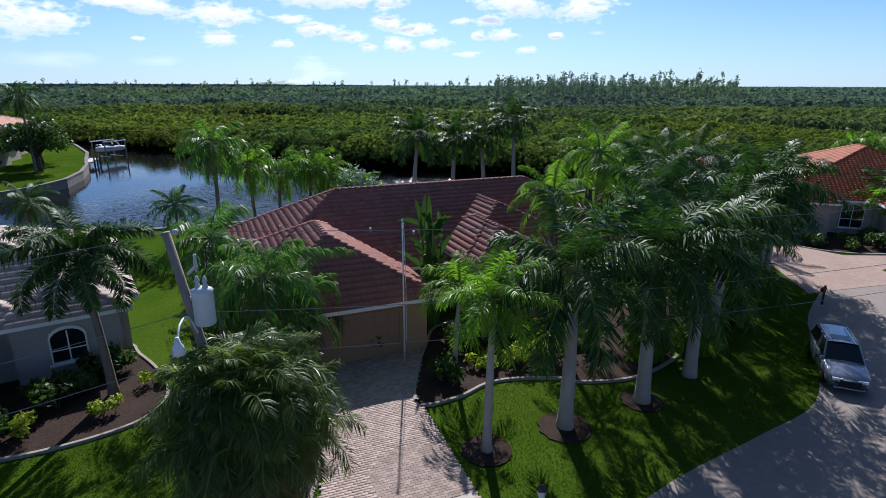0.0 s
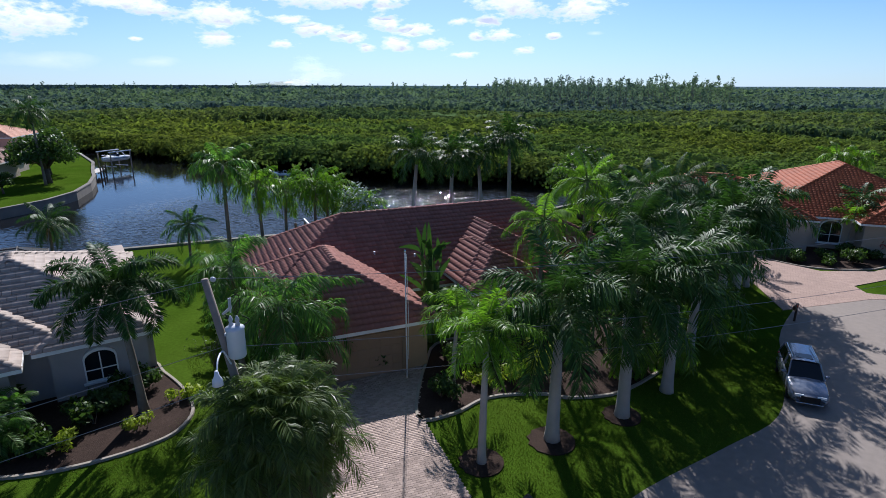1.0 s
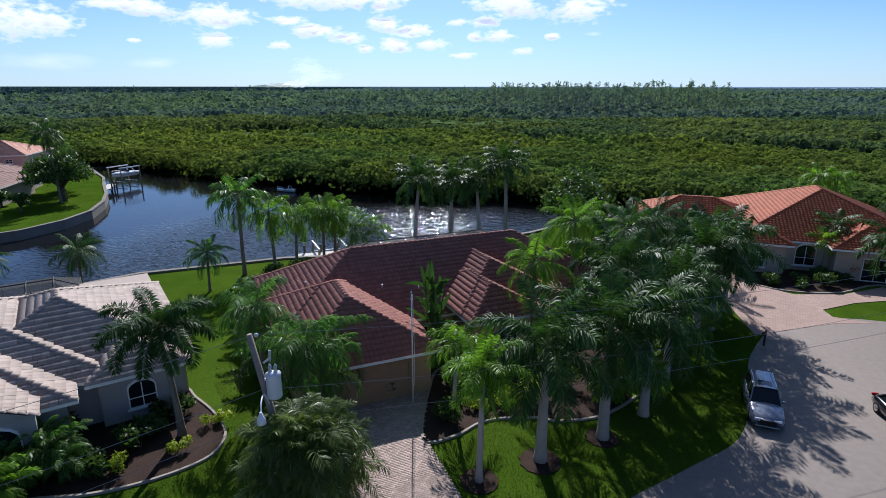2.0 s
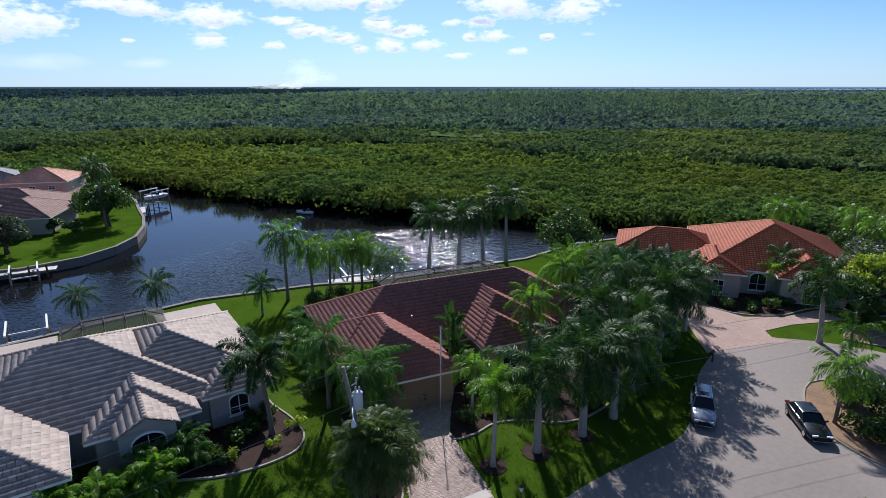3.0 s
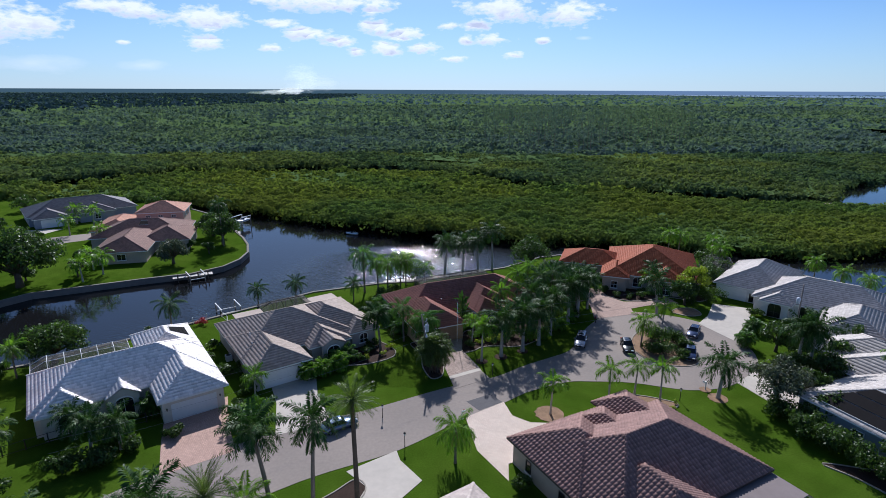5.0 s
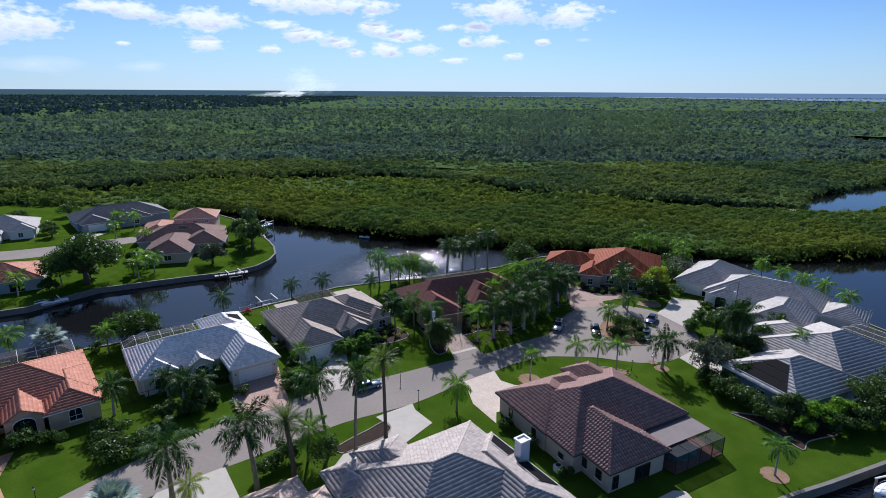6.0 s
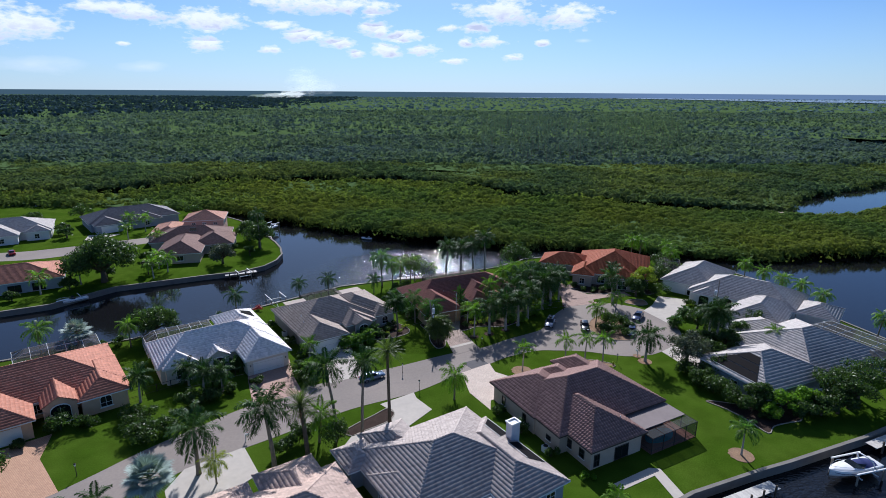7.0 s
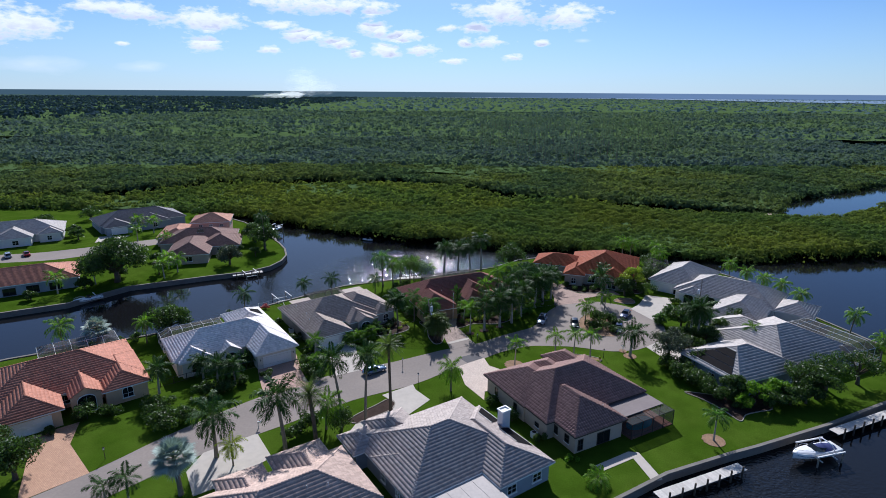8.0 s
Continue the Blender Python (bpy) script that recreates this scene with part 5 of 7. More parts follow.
    stalks = part("frond_stalk", joined("frond_stalk", S, M["stem"]), ob)
    stalks.location = top
    if kind in ("queen", "coconut", "date") and H > 4:
        dv, df, ds_ = frond_set(r, 5, 2.2 * s, -50, -75, 30, 20, 0.5 * s, 0.03, 0.2, 0.5)
        dd = part("dry_skirt", mesh("dry_skirt", dv, df, M["dead"]), ob, "hanging dry brown fronds")
        dd.location = top - Vector((0, 0, 0.15))
    return ob


def tree(x, y, H, R, label, leafmat, n=3400, size=0.3, lobes=11, trunkmat="trunk_dark", open_=0.0):
    """A broad tree: forked trunk, limbs, and clumps of leaves with gaps between them."""
    SEED[0] += 1
    r = np.random.default_rng(SEED[0])
    ob = thing("tree", label, "tree", (x, y, 0), r.uniform(0, 360))
    limbs, centres = [], []
    fork = Vector((r.normal(0, 0.1), r.normal(0, 0.1), H * 0.28))
    limbs.append(tube([(0, 0, -0.2), (0.05, 0, H * 0.12), tuple(fork)], [R * 0.10, R * 0.075, R * 0.06], 8))
    for i in range(lobes):
        an, q = i * 2.4 + r.normal(0, 0.3), math.sqrt((i + 0.4) / lobes)
        tip = Vector((math.cos(an) * q * R * 0.72, math.sin(an) * q * R * 0.72, H * (0.80 - 0.32 * q * q) + r.normal(0, 0.06 * H)))
        mid = fork.lerp(tip, 0.5) + Vector((0, 0, 0.06 * H))
        limbs.append(tube([tuple(fork - Vector((0, 0, 0.1))), tuple(mid), tuple(tip)], [R * 0.045, R * 0.03, R * 0.01], 5))
        centres.append(tip)
    part("trunk", joined("trunk", limbs, M[trunkmat], True), ob)
    k = r.integers(0, lobes, n)
    rad = R * r.uniform(0.26, 0.42, lobes)
    d = ball(n, r, 0.8, -0.75)
    c = np.array([tuple(p) for p in centres])[k] + d * (rad[k] * r.uniform(0.45, 1.08, n))[:, None]
    nn = d + r.normal(0, 0.6, (n, 3))
    nn /= np.linalg.norm(nn, axis=1)[:, None]
    V, Fq = cards(c, nn, size * r.uniform(0.6, 1.3, n), r)
    part("crown", mesh("crown", V, Fq, M[leafmat]), ob)
    return ob


def shrub(x, y, H, R, label, leafmat, n=700, size=0.16, lobes=6, cat="shrub"):
    SEED[0] += 1
    r = np.random.default_rng(SEED[0])
    ob = thing("shrub", label, cat, (x, y, 0), r.uniform(0, 360))
    stems = [tube([(0, 0, -0.1), (r.normal(0, R * 0.3), r.normal(0, R * 0.3), H * 0.7)], [0.03, 0.01], 5) for _ in range(5)]
    part("woody_stem", joined("woody_stem", stems, M["trunk_dark"]), ob)
    cs = np.stack([r.normal(0, R * 0.42, lobes), r.normal(0, R * 0.42, lobes), r.uniform(0.4, 0.72, lobes) * H], 1)
    k = r.integers(0, lobes, n)
    d = ball(n, r, 1.0, -0.9)
    c = cs[k] + d * np.array([R * 0.48, R * 0.48, H * 0.34]) * r.uniform(0.5, 1.05, n)[:, None]
    c[:, 2] = np.maximum(c[:, 2], 0.06)
    nn = d + r.normal(0, 0.6, (n, 3))
    nn /= np.linalg.norm(nn, axis=1)[:, None]
    V, Fq = cards(c, nn, size * r.uniform(0.6, 1.3, n), r)
    part("foliage", mesh("foliage", V, Fq, M[leafmat]), ob)
    return ob


def clump(x, y, H, R, label, leafmat, stems=9, L=1.6, leaf=0.4, droop=115, nf=20, width=0.017, sag=0.5):
    """A clump of many-stemmed feathery palms."""
    SEED[0] += 1
    r = np.random.default_rng(SEED[0])
    ob = thing("palm_clump", label, "palm clump", (x, y, 0), r.uniform(0, 360))
    st, VV, FF, SS, cnt = [], [], [], [], 0
    for i in range(stems):
        an, q = i * 2.4, math.sqrt((i + 0.3) / stems)
        h_ = H * r.uniform(0.80, 1.0) * (1 - 0.45 * q * q)
        bx, by = math.cos(an) * q * R * 0.35, math.sin(an) * q * R * 0.35
        tx, ty = math.cos(an) * q * R * 0.75, math.sin(an) * q * R * 0.75
        st.append(tube([(bx, by, -0.1), ((bx + tx) / 2, (by + ty) / 2, h_ * 0.55), (tx, ty, h_)], [0.08, 0.06, 0.05], 6))
        V, Fq, S = frond_set(r, nf, L, 82, -50, droop, 34, leaf, width, 0.3, sag)
        VV.append(V + np.array([tx, ty, h_]))
        FF.append(Fq + cnt)
        cnt += len(V)
        for v, f in S:
            SS.append(([(a_[0] + tx, a_[1] + ty, a_[2] + h_) for a_ in v], f))
    part("woody_stem", joined("woody_stem", st, M["trunk_dark"]), ob)
    part("crown", mesh("crown", np.concatenate(VV), np.concatenate(FF), M[leafmat]), ob)
    part("frond_stalk", joined("frond_stalk", SS, M["stem"]), ob)
    return ob


# front yard of the brown house
ROYAL = "tall royal palm with a pale grey trunk and dark arching fronds"
for x, y, h_, s in ((4.25, 20.5, 6.5, 1.12), (8.0, 22.4, 6.7, 1.12), (11.05, 24.7, 6.4, 1.08), (18.2, 34.2, 7.2, 1.12), (13.82, 28.6, 6.8, 1.0), (10.4, 29.6, 7.6, 1.05), (20.6, 36.8, 7.2, 1.15)):
    palm("royal", x, y, h_, ROYAL, scale=s, fine=True, lean=(0.0, 0.1))
palm("royal", 0.97, 18.9, 6.1, "young royal palm with bright green fronds and pale trunk", "leaf_bright", 0.66, fine=True, lean=(0, 0.1))
palm("small", -0.14, 25.12, 4.4, "slender palm with light green fronds beside the drive", "leaf_bright", 1.05, fine=True)
for x, y, h_ in ((5.29, 31.04, 7.6), (8.62, 34.43, 9.4), (12.49, 33.9, 9.0), (15.35, 36.81, 8.6)):
    palm("coconut", x, y, h_, "palm with yellowish drooping fronds behind the royal palms", "leaf_bright" if x < 10 else "leaf_palm", 0.85, fine=True)
clump(-6.48, 15.68, 6.1, 2.2, "large shaggy clump of fine-leaved palms under the pole", "leaf_olive", 20, 2.1, 0.62, 112, 18, 0.03, 0.38)
clump(-8.05, 24.23, 5.6, 2.0, "drooping feathery palm clump at the garage corner", "leaf_queen", 5, 3.2, 0.72, 118, 13, 0.042, 0.62)
palm("queen", -11.65, 26.33, 6.2, "queen palm with drooping feathery fronds", "leaf_queen", 0.95, fine=True)
palm("queen", -8.12, 22.27, 5.8, "queen palm with drooping feathery fronds by the garage", "leaf_queen", 0.9, fine=True)


def fan_plant(x, y, H, label):
    """A travellers' palm: broad upright paddles in a fan."""
    SEED[0] += 1
    r = np.random.default_rng(SEED[0])
    ob = thing("banana_plant", label, "banana plant", (x, y, 0), 10)
    blades, stalks = [], []
    for i in range(44):
        an = (i - 21.5) / 21.5 * 0.75 + r.normal(0, 0.15)
        h0, ll = H * r.uniform(0.15, 0.74), r.uniform(1.2, 2.2)
        b = Vector((r.normal(0, 0.3), r.normal(0, 0.3), h0))
        d = Vector((math.sin(an), r.normal(0, 0.3), math.cos(an))).normalized()
        side = d.cross(Vector((r.normal(0, 0.5), 1, 0))).normalized()
        V, Fq = [], []
        for j in range(7):
            t = j / 6
            c = b + d * ll * t + Vector((d.x * 0.3 * t * t, d.y * 0.3 * t * t, -0.9 * t * t * abs(math.sin(an))))
            w = 0.15 * math.sin(math.pi * (0.08 + 0.9 * t)) ** 0.6
            V += [tuple(c - side * w - Vector((0, 0, 0.06))), tuple(c), tuple(c + side * w - Vector((0, 0, 0.06)))]
        for j in range(6):
            for k_ in (0, 1):
                Fq.append((3 * j + k_, 3 * j + k_ + 1, 3 * j + k_ + 4, 3 * j + k_ + 3))
        part("leaf", mesh("leaf", V, Fq, M["leaf_palm"]), ob)
        stalks.append(tube([(b.x * 0.4, b.y * 0.4, -0.1), tuple(b)], [0.09, 0.03], 6))
    part("woody_stem", joined("woody_stem", stalks, M["shaft"]), ob)
    return ob


fan_plant(-1.37, 30.63, 8.4, "tall banana-like plant with upright torn leaves by the wall")
shrub(-3.74, 27.32, 1.5, 1.1, "dark reddish shrub beside the garage", "leaf_tree", 800, 0.14)
for x, y, hh, rr in ((3.04, 25.67, 1.2, 0.9), (4.39, 25.85, 1.5, 1.0), (4.95, 27.02, 1.7, 0.9), (1.4, 25.4, 0.8, 0.7)):
    shrub(x, y, hh, rr, "bright yellow-green shrub in the planting bed", "leaf_lime", 420, 0.16)
for x, y, hh, rr in ((-0.7, 24.05, 1.2, 1.0), (0.13, 26.98, 1.6, 1.2), (2.33, 28.13, 1.6, 1.2), (7.27, 27.59, 1.5, 1.3), (10.15, 28.53, 1.6, 1.4), (6.72, 32.49, 2.2, 1.6), (11.06, 32.45, 2.2, 1.6), (14.54, 32.41, 1.6, 1.5), (15.85, 35.33, 2.0, 1.6)):
    shrub(x, y, hh, rr, "dark green shrub in the shaded bed", "leaf_tree", 800, 0.15)
for x, y, hh in ((9.7, 26.38, 2.4), (12.29, 27.14, 2.2), (14.76, 30.64, 2.6), (16.29, 31.41, 2.0), (18.56, 34.91, 2.2)):
    clump(x, y, hh * 0.8, 1.0, "low clump of green palms between the trunks", "leaf_bright", 5, 1.3, 0.42, 100, 12, 0.03)

# bed beside the greige house
palm("foxtail", -15.27, 22.74, 6.5, "dark-trunked palm with bushy foxtail fronds in the bed", "leaf_palm", 1.0, fine=True, lean=(-0.5, 0.1), turn=0)
for x, y in ((-22.18, 19.48), (-23.56, 21.07), (-21.58, 17.71), (-20.2, 19.6)):
    clump(x, y, 2.2, 1.3, "arching green palm shrub in front of the house", "leaf_queen", 6, 1.5, 0.42, 110, 14, 0.03)
for x, y in ((-13.84, 23.9), (-14.86, 21.17), (-17.26, 19.82)):
    shrub(x, y, 0.8, 0.65, "small yellow-green shrub in mulch", "leaf_lime", 300, 0.14)
for x, y in ((-17, 21.58), (-19.29, 19.84), (-16.46, 24.72), (-21.11, 18.69)):
    shrub(x, y, 1.3, 0.9, "spiky dark green shrub in mulch", "leaf_tree", 500, 0.2)
shrub(-13.59, 27.23, 2.6, 1.0, "bare twiggy shrub beside the lawn", "leaf_grey", 120, 0.1)

# canal bank behind the brown house
QUEEN = "queen palm with drooping fronds on the canal bank"
for x, y, h_, s in ((-21.06, 50.17, 8.2, 1.15), (-18.37, 51.8, 6.2, 1.0), (-16.46, 53.25, 5.4, 1.0), (-13.77, 54.5, 5.6, 1.0), (-12.62, 54.88, 5.2, 0.95)):
    palm("queen", x, y, h_, QUEEN, "leaf_queen" if x < -20 else "leaf_bright", s)
for x, y in ((-10.3, 54.85), (-8.57, 55.62)):
    palm("small", x, y, 3.6, "low light green palm on the bank", "leaf_bright", 1.1)
shrub(-9.55, 56.61, 5.4, 2.8, "silvery grey bushy tree on the bank", "leaf_silver", 1800, 0.22, 9)
for x, y, h_ in ((-3.99, 59.88, 8.4), (0.23, 61.79, 7.8), (3.88, 63.52, 7.8), (7.34, 64.85, 9.6)):
    palm("royal", x, y, h_, "royal palm in the row along the canal", scale=1.0)
palm("coconut", -22.73, 45.38, 3.8, "short palm on the lawn by the canal", "leaf_queen", 0.7)
for x, y in ((-15.7, 46.97), (-17.1, 43.75), (-18.52, 48.08), (-14.48, 49.99)):
    shrub(x, y, 2.0, 1.5, "rounded dark shrub beside the brown house", "leaf_tree", 900, 0.18)
for x, y in ((-16.47, 39.62), (-15.07, 36.17), (-13.87, 33.12)):
    clump(x, y, 2.6, 1.4, "green palm clump along the side wall", "leaf_queen", 6, 2.0, 0.55, 110, 13, 0.035)
tree(15.94, 64.26, 8.4, 5.6, "broad tree with fine dark green foliage behind the house", "leaf_tree", 4200, 0.34, 14)
tree(18.97, 54.42, 5.6, 4.0, "grey-green feathery tree beside the orange house", "leaf_grey", 3600, 0.26, 12)
tree(23.78, 56.33, 4.6, 2.8, "grey twiggy bush beside the orange house", "leaf_grey", 1800, 0.22, 9)
for x, y, h_ in ((12.33, 46.16, 7.0), (15.35, 43.67, 6.6), (18.02, 46.59, 6.4), (20.79, 41.95, 6.0), (19.09, 38.73, 6.6)):
    palm("coconut", x, y, h_, "palm with mixed green fronds in the thicket", "leaf_bright" if x < 17 else "leaf_palm", 0.85)
for x, y in ((13.84, 41.24), (17.21, 42.38), (20.06, 45.58), (22.43, 48.99), (11.4, 43.23), (15.67, 49.06), (20.47, 50.97)):
    shrub(x, y, 2.6, 2.0, "dark undergrowth shrub in the thicket", "leaf_tree", 900, 0.24)

for x, y, h_ in ((21.01, 39.79, 6.6), (22.7, 43.59, 6.2), (21.49, 46.84, 5.6), (24.94, 49.16, 4.6)):
    palm("coconut", x, y, h_, "bushy palm at the edge of the thicket", "leaf_palm", 1.0)
tree(25.85, 53.46, 5.2, 3.2, "grey twiggy tree before the low orange wing", "leaf_grey", 2200, 0.22, 11)
for x, y, hh in ((20.47, 36.65, 1.8), (21.17, 42.14, 2.6), (22.83, 47.61, 2.6), (24.52, 51.51, 2.2)):
    shrub(x, y, hh, 1.7, "dark shrub along the drive's edge", "leaf_tree", 900, 0.2)

for x, y, hh, rr in ((-23.63, 25.37, 1.8, 1.3), (-22.6, 21.65, 1.8, 1.3), (-17.21, 22.96, 1.0, 0.9), (-18.3, 19.3, 0.9, 0.8), (-20.8, 18.66, 1.2, 1.0)):
    shrub(x, y, hh, rr, "large-leaved green plant in the shaded bed", "leaf_queen" if hh > 2.1 else "leaf_tree", 620, 0.34, 8)

# palms and trees on the other lots
QUEEN2 = "feather palm with dark green drooping fronds"
for x, y, h_, s in ((23.51, 40.64, 6.2, 0.85), (36.11, 37.75, 6.8, 1.0), (33.0, 7.6, 5.6, 1.0), (49.57, 13.67, 8.0, 1.05), (48.59, 14.86, 7.4, 1.0)):
    palm("royal", x, y, h_, "royal palm with a pale trunk and full crown", "leaf_palm", s)
palm("queen", 27.99, 23.72, 4.6, "yellow-green palm with hanging fronds in the turning place", "leaf_bright", 0.85)
for x, y, h_ in ((8.8, 3.9, 4.6), (17.35, 6.65, 5.0), (21.7, 8.8, 4.4), (24.6, 7.0, 5.0)):
    palm("small", x, y, h_, "slim young palm in a mulched ring", "leaf_bright", 1.1, lean=(0.1, 0.05))
palm("small", 35.4, 33.15, 3.4, "small light green palm beside the drive", "leaf_bright", 1.2)
for x, y, h_ in ((54.31, 77.07, 6.0), (56.36, 75.57, 5.8), (62.23, 70.11, 6.0), (60.86, 64.24, 5.4)):
    palm("queen", x, y, h_, "palm behind the orange house", "leaf_bright", 0.9)
for x, y in ((57.52, 61.34), (55.16, 57.44), (58.43, 65.74), (59.49, 58.87), (53.76, 53.54)):
    shrub(x, y, 4.6, 2.4, "tall yellow-green bush between the houses", "leaf_lime" if x > 60 else "leaf_tree", 1300, 0.28, 9)
for x, y, h_ in ((78.37, 55.71, 5.0), (78.85, 48.35, 5.0), (80.47, 42.94, 5.0), (82.47, 38.01, 5.0), (82.19, 30.17, 5.2), (85.46, 16.89, 5.2), (87.72, 7.06, 5.0), (82.92, 4.76, 4.6)):
    palm("queen", x, y, h_, "light green palm on the river bank", "leaf_bright", 0.85)
palm("small", 58.71, 9.74, 5.4, "thin palm beside the light grey roofs", "leaf_bright", 1.0)
tree(62.4, 22.06, 4.8, 3.4, "dark rounded tree between the pale houses", "leaf_tree", 2600, 0.3)
tree(40.4, 6.42, 6.4, 4.5, "tree with shiny grey-green leaves and pale blossom", "leaf_grey", 4600, 0.28, 13)
tree(46.5, 45.2, 8.2, 3.4, "tall yellow-green tree between the two houses", "leaf_lime", 3200, 0.3, 13)
tree(43.6, 42.6, 5.6, 3.2, "dark dense tree beside the white driveway", "leaf_tree", 3000, 0.3, 12)
for x, y, hh, rr in ((60.4, -9.2, 6.6, 4.2), (46.0, -9.0, 5.0, 2.8), (50.6, -12.2, 3.4, 2.4), (54.6, -11.0, 3.6, 2.6), (57.6, -10.6, 4.4, 3.0)):
    tree(x, y, hh, rr, "dense dark tree shading the side yard", "leaf_tree", 3600, 0.26, 13)
tree(44.13, 1.67, 4.6, 2.8, "dark leafy tree against the house", "leaf_tree", 2200, 0.28)
for x, y, hh, rr in ((58.4, -7.0, 6.4, 3.7), (64.2, -6.0, 7.4, 4.4), (71.5, -4.2, 7.0, 4.2), (48.37, -10.9, 4.6, 2.6), (52.4, -9.4, 4.4, 2.2), (54.33, -9.43, 3.2, 2.2), (45.67, -12.08, 2.8, 1.9)):
    tree(x, y, hh, rr, "rounded green garden tree on the waterfront lawn", "leaf_tree" if x > 55 else "leaf_bright", 1700, 0.26, 8)
for x, y, hh, rr in ((28.98, 21.65, 2.0, 2.0), (31.46, 23.98, 3.2, 2.6), (34.15, 25.52, 2.6, 2.0), (31.04, 27.12, 2.2, 1.8), (33.64, 20.03, 1.6, 1.6), (34.96, 22.56, 2.2, 1.7)):
    shrub(x, y, hh, rr, "dark leafy bush in the planted island", "leaf_tree", 1300, 0.24, 8)
for x, y, hh, rr in ((29.57, 49.89, 1.4, 1.4), (31.63, 47.51, 1.1, 1.2), (33.86, 46.5, 1.2, 1.2), (36.37, 46.87, 1.4, 1.3), (38.47, 48.41, 1.2, 1.2), (47.1, 46.36, 1.6, 1.4), (48.58, 43.79, 2.2, 1.8), (50.96, 46.21, 3.0, 2.2), (45.21, 43.04, 1.4, 1.2)):
    shrub(x, y, hh, rr, "dark green shrub along the drive", "leaf_tree", 800, 0.2)
shrub(41.36, 49.36, 1.8, 1.4, "crimson flowering shrub below the arched window", "leaf_red", 900, 0.18)
palm("small", 38.63, 50.96, 3.4, "small palm in front of the orange house", "leaf_bright", 1.0)
palm("small", 40.93, 52.51, 4.6, "dark slim palm in front of the orange house", "leaf_palm", 1.2)
for x, y, hh in ((26.39, 6.19, 0.7), (15.3, 5.13, 0.6), (17.82, 4.52, 0.6), (20.14, 4.69, 0.6), (19.52, 7.44, 0.6), (23.52, 4.65, 0.6), (25.54, 4.82, 0.6)):
    shrub(x, y, hh, 0.45, "small yellow shrub edging the bed", "leaf_lime", 160, 0.12)
clump(45.47, 23.82, 2.4, 1.3, "spreading palm clump by the street", "leaf_queen", 6, 1.6, 0.5, 105, 12, 0.04)
clump(50.23, 29.45, 2.2, 1.4, "low palm clump at the white driveway", "leaf_queen", 6, 1.5, 0.5, 105, 12, 0.04)
for x, y, hh, rr in ((54.14, 26.07, 2.6, 2.0), (56.13, 21.64, 2.4, 1.8), (52.78, 19.22, 3.2, 2.4), (51.37, 16.79, 3.4, 2.2), (55.28, 13.31, 2.6, 2.0), (45.98, 7.73, 1.8, 1.4)):
    shrub(x, y, hh, rr, "dense dark shrub in front of the arches", "leaf_tree", 1000, 0.26, 8)
for x, y, hh, rr in ((49.6, 21.8, 5.4, 3.2), (53.2, 20.4, 5.8, 3.4), (46.6, 12.6, 4.4, 2.8), (50.6, 11.0, 5.2, 3.2), (55.6, 15.6, 5.0, 3.0), (45.4, 7.2, 4.6, 2.8)):
    tree(x, y, hh, rr, "dense dark tree on the shaded front lawn", "leaf_tree", 2600, 0.28, 11)

# lots along the near side of the street
palm("date", -14.5, -12.4, 12.0, "tall slender date palm with a brownish-olive crown", "leaf_olive", 0.82, lean=(-0.1, 0.3))
palm("small", -31.31, 8.41, 3.4, "small yellowish palm at the garage corner", "leaf_bright", 1.1)
for x, y, h_, s in ((-29.53, -22.8, 9.2, 1.12), (-18.4, -15.2, 11.8, 0.85), (-22.0, -16.0, 11.5, 0.9), (-39.16, -24.45, 7.0, 1.12)):
    palm("royal", x, y, h_, "tall royal palm beside the street", "leaf_palm", s, bark="trunk_palm")
palm("date", -25.2, -21.47, 8.4, "tall date palm with a wide olive crown", "leaf_olive", 1.05)
palm("fan", -40.99, -32.28, 5.6, "silver-blue fan palm with stiff round leaves", "leaf_silver", 1.35)
for x, y, h_ in ((-46.46, -34.77, 4.6), (-48.48, -35.92, 4.2)):
    palm("small", x, y, h_, "small palm by the street edge", "leaf_palm", 1.1)
palm("queen", -4.16, -5.92, 4.4, "weeping feather palm beside the cream driveway", "leaf_bright", 0.95)
palm("coconut", -24.38, -17.56, 5.0, "bushy palm in front of the grey roof", "leaf_bright", 0.95)
for x, y, hh, rr in ((-21.66, -18.77, 4.4, 2.2), (-27.28, -17.92, 3.0, 1.8), (-28.6, -19.87, 2.4, 1.6)):
    shrub(x, y, hh, rr, "dense green bush beside the street", "leaf_tree", 1300, 0.26, 8)
for x, y, h_ in ((-55.93, -6.32, 4.8), (-46.4, -4.17, 4.4), (-43.71, -2.83, 4.0), (-50.31, -0.79, 3.2)):
    palm("royal", x, y, h_, "garden palm with a dense crown on the lawn", "leaf_palm", 0.75)
for x, y, hh, rr in ((-63.84, -14.27, 3.4, 2.0), (-60.38, -13.23, 2.0, 1.6), (-55.19, -11.33, 2.4, 1.9), (-52.29, -10.97, 2.2, 1.9), (-53.22, -13.7, 1.8, 1.6), (-44.83, -5.36, 1.6, 1.3), (-42.35, -3.23, 1.6, 1.3), (-38.33, -0.53, 1.4, 1.1)):
    shrub(x, y, hh, rr, "leafy garden shrub in front of the house", "leaf_lime" if x < -66 else "leaf_tree", 1000, 0.24, 8)
for x, y, hh in ((-26.54, 13.45, 2.4), (-24.63, 14.81, 2.2), (-22.72, 16.55, 2.4)):
    clump(x + 1.6, y, hh, 1.4, "bright green palm shrub beside the garage", "leaf_bright", 6, 1.5, 0.5, 105, 13, 0.04)
